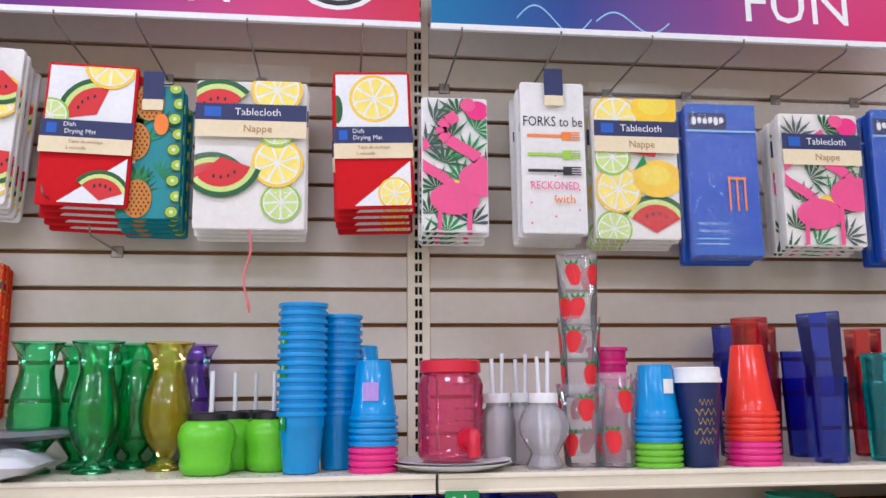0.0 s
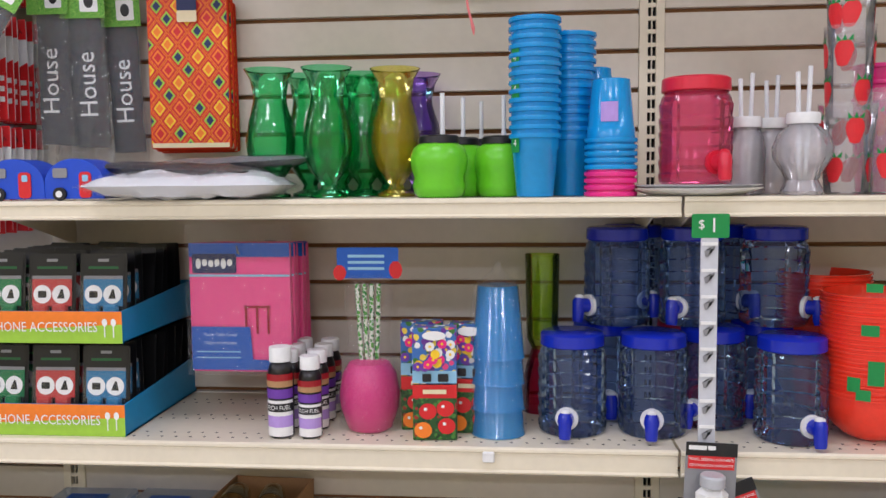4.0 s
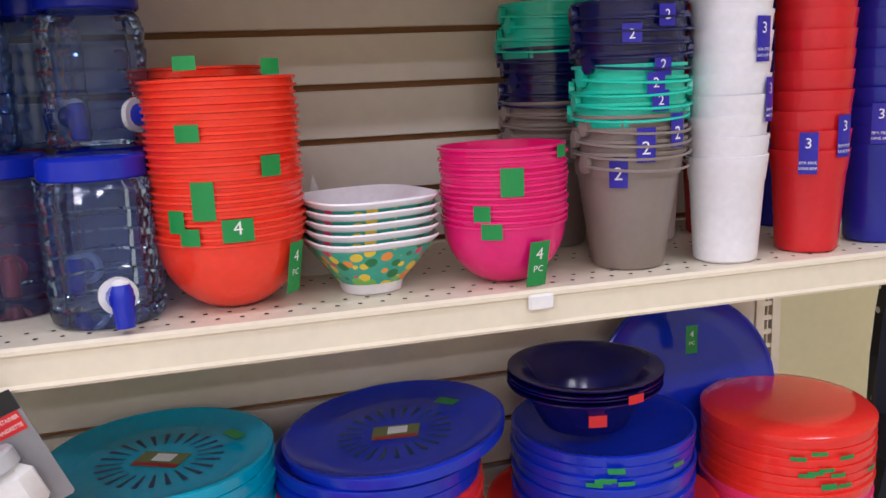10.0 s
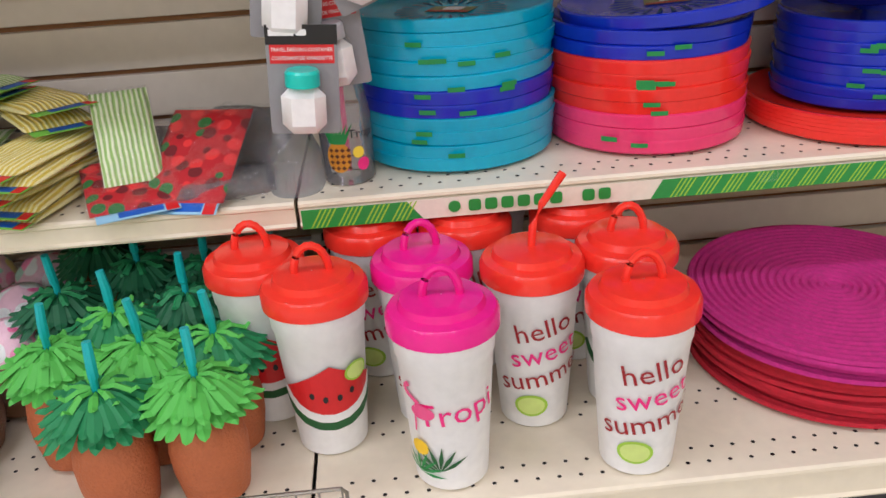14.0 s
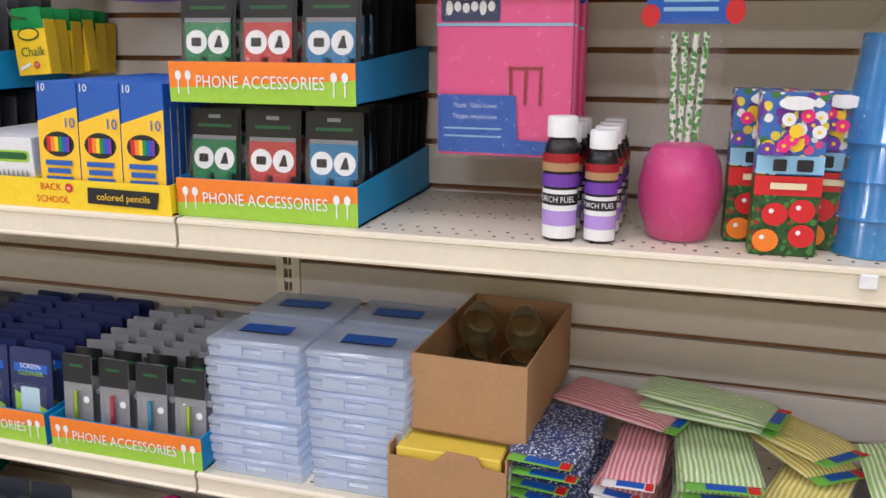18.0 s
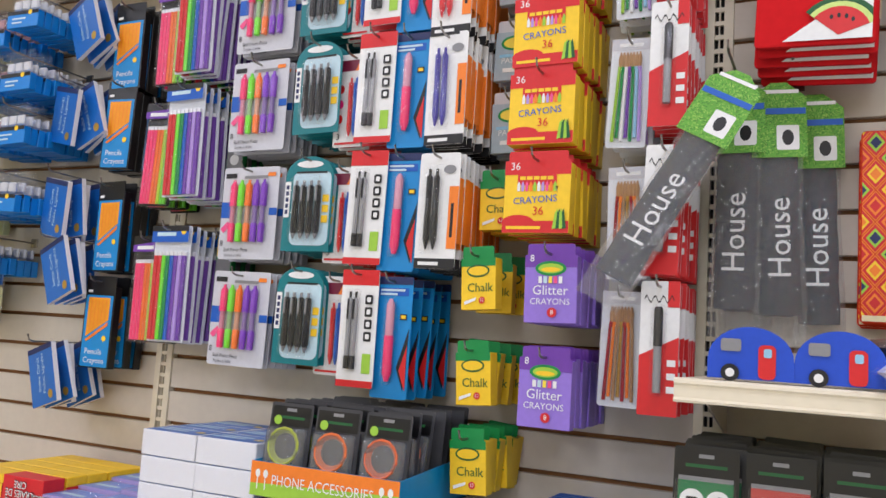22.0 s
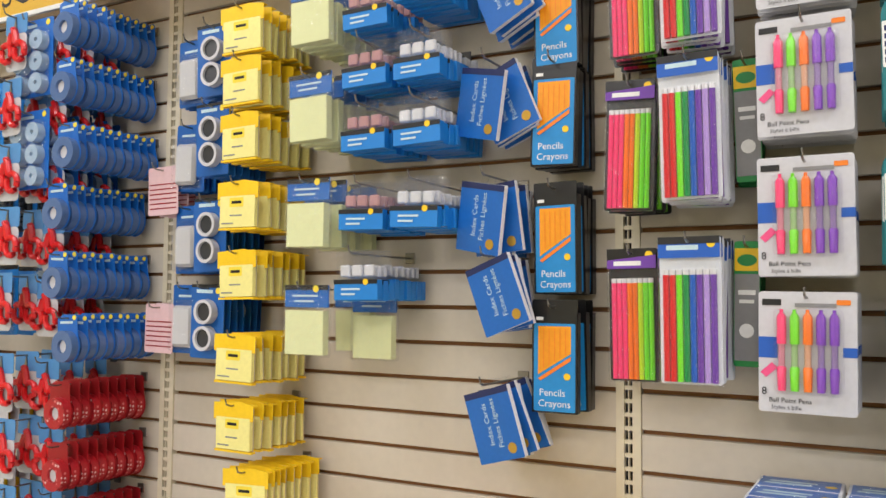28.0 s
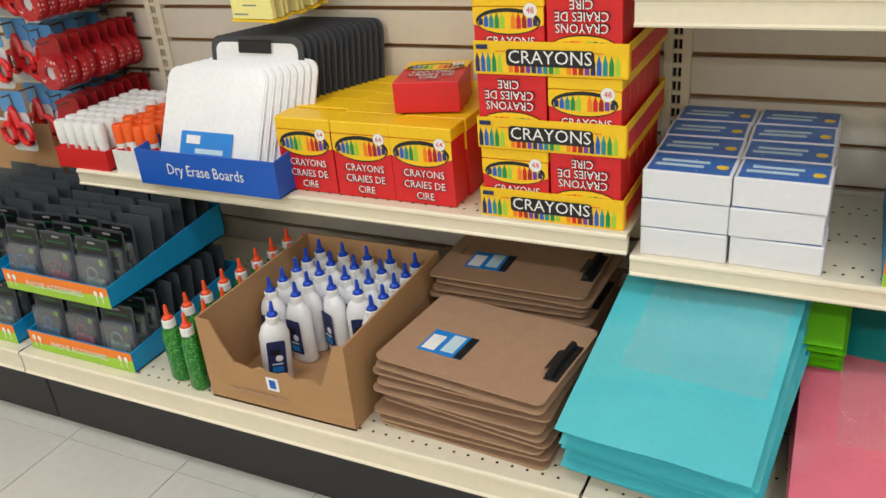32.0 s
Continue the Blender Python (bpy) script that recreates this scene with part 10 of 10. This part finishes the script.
def crayon_tray(m, w=0.245, d=0.27, h=0.052):
    t = thing("crayon_display_tray", "yellow and black display tray lettered CRAYONS", "display tray", m, "crayon trays")
    for nm, b in (("base", (-w / 2, w / 2, 0, d, 0, 0.002)), ("back_panel", (-w / 2, w / 2, d - 0.002, d, 0.002, h)), ("front_panel", (-w / 2, w / 2, 0, 0.002, 0.002, h))):
        part(nm, Geo().box(*b, CYEL), t)
    for s in (-1, 1):
        sp = part("side_panel", Geo().box(s * w / 2 - 0.001, s * w / 2 + 0.001, 0.002, d - 0.002, 0.002, h, CYEL), t)
        if s > 0:
            g = Geo().box(w / 2 + 0.0012, w / 2 + 0.0016, 0.012, d - 0.012, 0.008, h - 0.014, CRED)
            part("side_print", g, sp)
    g = Geo().band(-w / 2, w / 2, 0.003, h * 0.66, CYEL)
    for k in range(26):
        x = -w / 2 + 0.006 + (w - 0.012) * k / 25
        g.ink([(x - 0.0036, 0.004), (x + 0.0036, 0.004), (x + 0.0036, h * 0.42), (x, h * 0.68), (x - 0.0036, h * 0.42)], CRAYC[k % 10])
        g.layer -= 1
    g.layer += 1
    g.band(-0.085, 0.085, h * 0.7, h * 0.72, CRED).ink(rr(-0.068, 0.072, h * 0.28, h * 0.78, 0.006), BLACK).word("CRAYONS", 0.002, h * 0.53, 0.029, WHITE).band(-w * 0.48, -w * 0.4, h * 0.76, h * 0.9, NAVY)
    part("print", g, t)
    return t


ct = crayon_tray(pose(-2.573, -0.324, L3D + 0.001))
for k in (1, 2):
    copy_thing(ct, pose(-2.573 + 0.002 * k, -0.324, L3D + 0.001 + 0.1235 * k))
for k in range(3):
    for j in range(5):
        for i in range(2):
            m = pose(-2.633 + 0.119 * i, -0.3195 + 0.0515 * j, L3D + 0.0035 + 0.1235 * k)
            copy_thing(c48, m @ pose(0, 0, 0.0, 0, 0, 0) if (i + k) % 2 == 0 or j else m @ pose(0, 0, 0.1195, 0, 180, 0))
BOARDW = plain("white_dry_erase_sheet", (240, 240, 242), 0.22)
BOARDBLUE = plain("display_tray_blue", (20, 88, 190), 0.4)
dt = tray(pose(-3.265, -0.36, L3D + 0.001), 0.345, 0.17, 0.074, 0.09, "Dry Erase Boards", "blue card tray lettered Dry Erase Boards", BOARDBLUE, BOARDBLUE)


def board(m, w, h, edge, label, tag=True, grp="dry erase boards", rim=0.004):
    t = thing("dry_erase_board", label, "whiteboard", m, grp)
    part("sheet", Geo().prism(rr(-w / 2 + rim, w / 2 - rim, rim, h - rim, 0.018, 5), -0.0012, 0.0, BOARDW), t)
    part("edge", Geo().prism(rr(-w / 2, w / 2, 0, h, 0.024, 5), 0.0002, 0.004, edge), t)
    if tag:
        g = Geo().prism(rr(-0.07, 0.06, 0.05, 0.1, 0.003), -0.0045, -0.004, JBLUE)
        g.band(-0.055, -0.02, 0.075, 0.092, WHITE, -0.0045).band(-0.03, 0.04, 0.056, 0.066, ICE, -0.0045)
        part("paper_band", g, t, "blue printed paper band")
    return t


bd = board(pose(-3.288, -0.343, L3D + 0.008, -27), 0.25, 0.23, BOARDW, "white dry erase lap board with rounded corners")
row_of(bd, [pose(-3.288 + 0.011 * k, -0.343 + 0.013 * k, L3D + 0.008, -27 + 1.1 * k, 0, -1.5 * k) for k in range(1, 8)])
GFRAME = plain("graphite_board_frame", (64, 66, 72), 0.35)
bg = board(pose(-3.222, -0.235, L3D + 0.001, -10), 0.225, 0.268, GFRAME, "dry erase board with a graphite grey frame", False, "grey framed boards", 0.013)
row_of(bg, [pose(-3.222 + 0.006 * k, -0.235 + 0.0135 * k, L3D + 0.001, -10, 0, -1) for k in range(1, 14)])
part("clip", Geo().box(-0.04, 0.04, -0.006, -0.0036, 0.235, 0.26, BLACK, 0.002), bg)


def glue_stick(m, cap, body, label):
    t = thing("glue_stick", label, "glue stick", m, "glue sticks")
    part("tube", Geo().lathe([(0.0005, 0), (0.0125, 0), (0.0125, 0.06), (0.0005, 0.06)], body, 14), t, smooth=True)
    part("cap", Geo().lathe([(0.0005, 0.1), (0.0115, 0.1), (0.0135, 0.096), (0.0135, 0.06), (0.0005, 0.06)], cap, 14), t, smooth=True)
    g = Geo(ring_wrap(lambda z: 0.0127))
    part("label", g.band(-0.012, 0.012, 0.018, 0.05, RED if cap is not ORANGE else LIME), t)
    return t


OCAP = plain("orange_cap_plastic", (244, 96, 30), 0.35)
tray(pose(-3.635, -0.328, L3D + 0.001), 0.15, 0.28, 0.045, 0.045, "", "red card tray full of white glue sticks", RED, RED)
tray(pose(-3.48, -0.325, L3D + 0.001), 0.12, 0.28, 0.05, 0.05, "", "white card tray full of orange capped glue sticks", WHITE, WHITE)
gs = glue_stick(pose(-3.69, -0.315, L3D + 0.004), WHITE, WHITE, "white glue stick with a red label")
for i in range(5):
    for j in range(8):
        if i or j:
            strip(copy_thing(gs, pose(-3.69 + 0.0282 * i, -0.315 + 0.032 * j, L3D + 0.004, 0, 0, rnd.uniform(-60, 60))), ("label",) if j else ())
go = glue_stick(pose(-3.525, -0.31, L3D + 0.004), OCAP, WHITE, "orange capped white glue stick")
for i in range(4):
    for j in range(7):
        if i or j:
            copy_thing(go, pose(-3.525 + 0.029 * i, -0.31 + 0.034 * j, L3D + 0.004 + 0.006 * ((i + j) % 2), 0, 0, rnd.uniform(-60, 60)))

# ---- base shelf of the desk bay ----
DGAD = (plain("gadget_dusk_blue", (52, 110, 150), 0.35), plain("gadget_plum", (150, 60, 90), 0.35), plain("gadget_sage", (130, 150, 140), 0.35))
for x, y, dz, sd in ((-3.495, -0.575, 0, 21), (-3.515, -0.57, 0.14, 22), (-3.83, -0.575, 0, 23), (-3.84, -0.57, 0.14, 24)):
    filled_tray(pose(x, y, L4 + 0.001 + dz), 0.29, "PHONE ACCESSORIES", DGAD[:3], "other", 11, 0.028, "blue tray of phone accessories on the base shelf", seed=sd, d=0.34, h_pack=0.125, hf=0.045)
GLIT = spotted("green_glitter_glue", (30, 120, 40), ((70, 150, 56), (20, 80, 24), (100, 180, 76)), 300, 0.4, 0.2)


def glue_bottle(m, body, cap, label, print_fn=None, grp="glue bottles", r=0.028, h=0.128):
    t = thing("glue_bottle", label, "glue bottle", m, grp)
    part("bottle", Geo().lathe([(0.0005, 0.001), (r - 0.002, 0), (r, 0.003), (r, h * 0.78), (r * 0.8, h * 0.92), (r * 0.46, h), (0.0005, h)], body, 18, squash=0.72), t, smooth=True)
    part("tip", Geo().lathe([(0.0005, h + 0.042), (0.003, h + 0.04), (0.005, h + 0.02), (0.0095, h + 0.016), (0.0105, h), (0.0005, h)], cap, 14), t, "twist cap", True)
    part("collar", Geo().lathe([(0.0112, h + 0.013), (0.0125, h + 0.011), (0.0125, h - 0.004)], WHITE, 14), t, "white collar")
    if print_fn:
        part("label", print_fn(Geo()), t, "printed label")
    return t


def gl_label(g):
    g.prism(rr(-0.017, 0.017, 0.022, 0.095, 0.003), -0.0212, -0.0206, NAVY)
    return g.ink(rr(-0.012, 0.006, 0.066, 0.078, 0.002), BLACK, -0.0213).ink(oval(0.004, 0.058, 0.007, 0.007, 12), WHITE, -0.0213).band(-0.01, 0.01, 0.028, 0.04, JBLUE, -0.0213).band(-0.01, 0.01, 0.044, 0.048, ICE, -0.0213)


gg = glue_bottle(pose(-3.25, -0.555, L4 + 0.001), GLIT, plain("orange_tip_plastic", (240, 84, 40), 0.35), "green glitter glue bottle with an orange tip", grp="glitter glue bottles", r=0.022, h=0.12)
for i in range(2):
    for j in range(8):
        if i or j:
            copy_thing(gg, pose(-3.25 + 0.055 * i + 0.004 * j, -0.555 - 0.012 * i + 0.05 * j, L4 + 0.001, 0, 0, rnd.uniform(-30, 30)))
GWHITE = plain("white_glue_plastic", (236, 236, 238), 0.3)
BTIP = plain("blue_tip_plastic", (22, 70, 190), 0.3)


def glue_carton(m, w, d, h):
    t = thing("glue_carton", "open brown carton of white glue bottles with torn front", "carton", m)
    part("base", Geo().box(-w / 2, w / 2, 0, d, 0, 0.004, BROWN), t)
    part("back_panel", Geo().box(-w / 2, w / 2, d - 0.004, d, 0.004, h, BROWN), t)
    for s in (-1, 1):
        part("side_panel", Geo().box(s * (w / 2 - 0.002) - 0.002, s * (w / 2 - 0.002) + 0.002, 0.004, d - 0.004, 0.004, h, BROWN), t)
    out = [(-w / 2, 0.0), (w / 2, 0.0), (w / 2, h)] + [(w / 2 - 0.02 - (w - 0.05) * i / 14, h * (0.5 + 0.03 * math.sin(i * 2.3)) if 1 < i < 13 else h * (0.99 if i in (0, 14) else 0.72)) for i in range(15)] + [(-w / 2, h)]
    fp = part("front_panel", Geo().prism(out, 0, 0.004, BROWN), t, "torn front panel")
    g = Geo().ink(rr(-0.02, 0.006, 0.046, 0.074, 0.002), WHITE).ink(rr(-0.014, 0.0, 0.051, 0.069, 0.001), BLUE)
    for k in range(6):
        g.band(-w * 0.35 + 0.022 * k, -w * 0.35 + 0.016 + 0.022 * k, 0.028, 0.036, KRAFTD)
    part("print", g, fp)
    return t


glue_carton(pose(-2.995, -0.585, L4 + 0.001), 0.31, 0.36, 0.17)
wg = glue_bottle(pose(-3.105, -0.425, L4 + 0.006), GWHITE, BTIP, "white glue bottle with blue tip and dark label", gl_label, "white glue bottles")
for i in range(5):
    for j in range(5):
        if (i or j) and not (j == 0 and i in (2, 3)):
            copy_thing(wg, pose(-3.105 + 0.057 * i + rnd.uniform(-0.003, 0.003), -0.425 + 0.043 * j, L4 + 0.006, 0, 0, rnd.uniform(-50, 50)))
copy_thing(wg, pose(-3.06, -0.5, L4 + 0.006, 3, 4, 40))


def clipboard(m):
    t = thing("clipboard", "brown hardboard clipboard with a black spring clip", "clipboard", m, "clipboards")
    part("board", Geo().slab([(x, y) for x, y in rr(-0.155, 0.155, 0, 0.225, 0.014, 4)], 0, 0.004, KRAFTD), t)
    c = part("clip", Geo().box(0.128, 0.152, 0.06, 0.165, 0.0045, 0.0065, BLACK, 0.0008).tube([(0.136, 0.064, 0.011), (0.136, 0.161, 0.011)], 0.006, BLACK, 8), t, "black metal spring clip")
    part("lever", Geo().add([(0.118, 0.085, 0.006), (0.118, 0.14, 0.006), (0.14, 0.135, 0.018), (0.14, 0.09, 0.018)], [(0, 1, 2, 3)], BLACK), c)
    lb = Geo().box(-0.1, -0.015, 0.05, 0.115, 0.0045, 0.005, JBLUE).box(-0.03, -0.015, 0.05, 0.115, 0.0052, 0.0055, BLACK).box(-0.095, -0.07, 0.056, 0.1, 0.0052, 0.0056, WHITE).box(-0.06, -0.036, 0.06, 0.11, 0.0052, 0.0056, ICE)
    part("label", lb, t, "blue printed label")
    return t


cb = clipboard(pose(-2.66, -0.56, L4 + 0.001, 0, 0, -4))
for k in range(1, 10):
    base = pose(-2.66 + 0.006 * math.sin(k * 2.4), -0.56 + 0.006 * math.cos(k * 1.9), L4 + 0.001 + 0.0145 * k, 0, 0, -4 + 3 * math.sin(k * 1.3))
    copy_thing(cb, base if k % 2 == 1 else base @ pose(0, 0.225, 0, 0, 0, 180))
for k in range(12):
    base = pose(-2.675 + 0.006 * math.sin(k * 2.1), -0.29, L4 + 0.001 + 0.0135 * k, 0, 0, 2 * math.sin(k * 1.7))
    copy_thing(cb, base if k % 2 else base @ pose(0, 0.225, 0, 0, 0, 180))

# ---- tall carton of paper rolls in the last bay ----
t = thing("roll_carton", "tall open brown carton of rolled white paper", "carton", pose(-4.2, -0.225, L4 + 0.001))
w, d, h = 0.7, 0.2, 0.36
part("base", Geo().box(-w / 2, w / 2, 0, d, 0, 0.004, BROWN), t)
for nm, b in (("front_panel", (-w / 2, w / 2, 0, 0.005, 0.004, h)), ("back_panel", (-w / 2, w / 2, d - 0.005, d, 0.004, h + 0.03)), ("side_panel", (-w / 2, -w / 2 + 0.005, 0.005, d - 0.005, 0.004, h)), ("side_panel", (w / 2 - 0.005, w / 2, 0.005, d - 0.005, 0.004, h))):
    part(nm, Geo().box(*b, BROWN, 0.001), t)
for k in range(6):
    z = L4 + 0.03 + 0.055 * (k // 2)
    solid("paper_roll", Geo().add(*(lambda n, r, L: ([(x, r * math.cos(2 * math.pi * i / n), r * math.sin(2 * math.pi * i / n)) for x in (-L, L) for i in range(n)], [(i, (i + 1) % n, (i + 1) % n + n, i + n) for i in range(n)] + [tuple(range(n))[::-1], tuple(range(n, 2 * n))]))(18, 0.027, 0.28), IDXW), "white rolled paper in a clear sleeve lying in a carton", "paper roll", pose(-4.2 + 0.02 * (k % 3), -0.185 + 0.085 * (k % 2) + 0.02, z + 0.14, 0, 3 * (k % 3 - 1), 3 * (k % 2)), "paper rolls", True)
solid("roll_pack", Geo().box(-0.3, 0.3, -0.08, 0.08, 0, 0.14, WHITE, 0.02), "white paper bundle under the rolls in a carton", "paper roll", pose(-4.2, -0.125, L4 + 0.006))
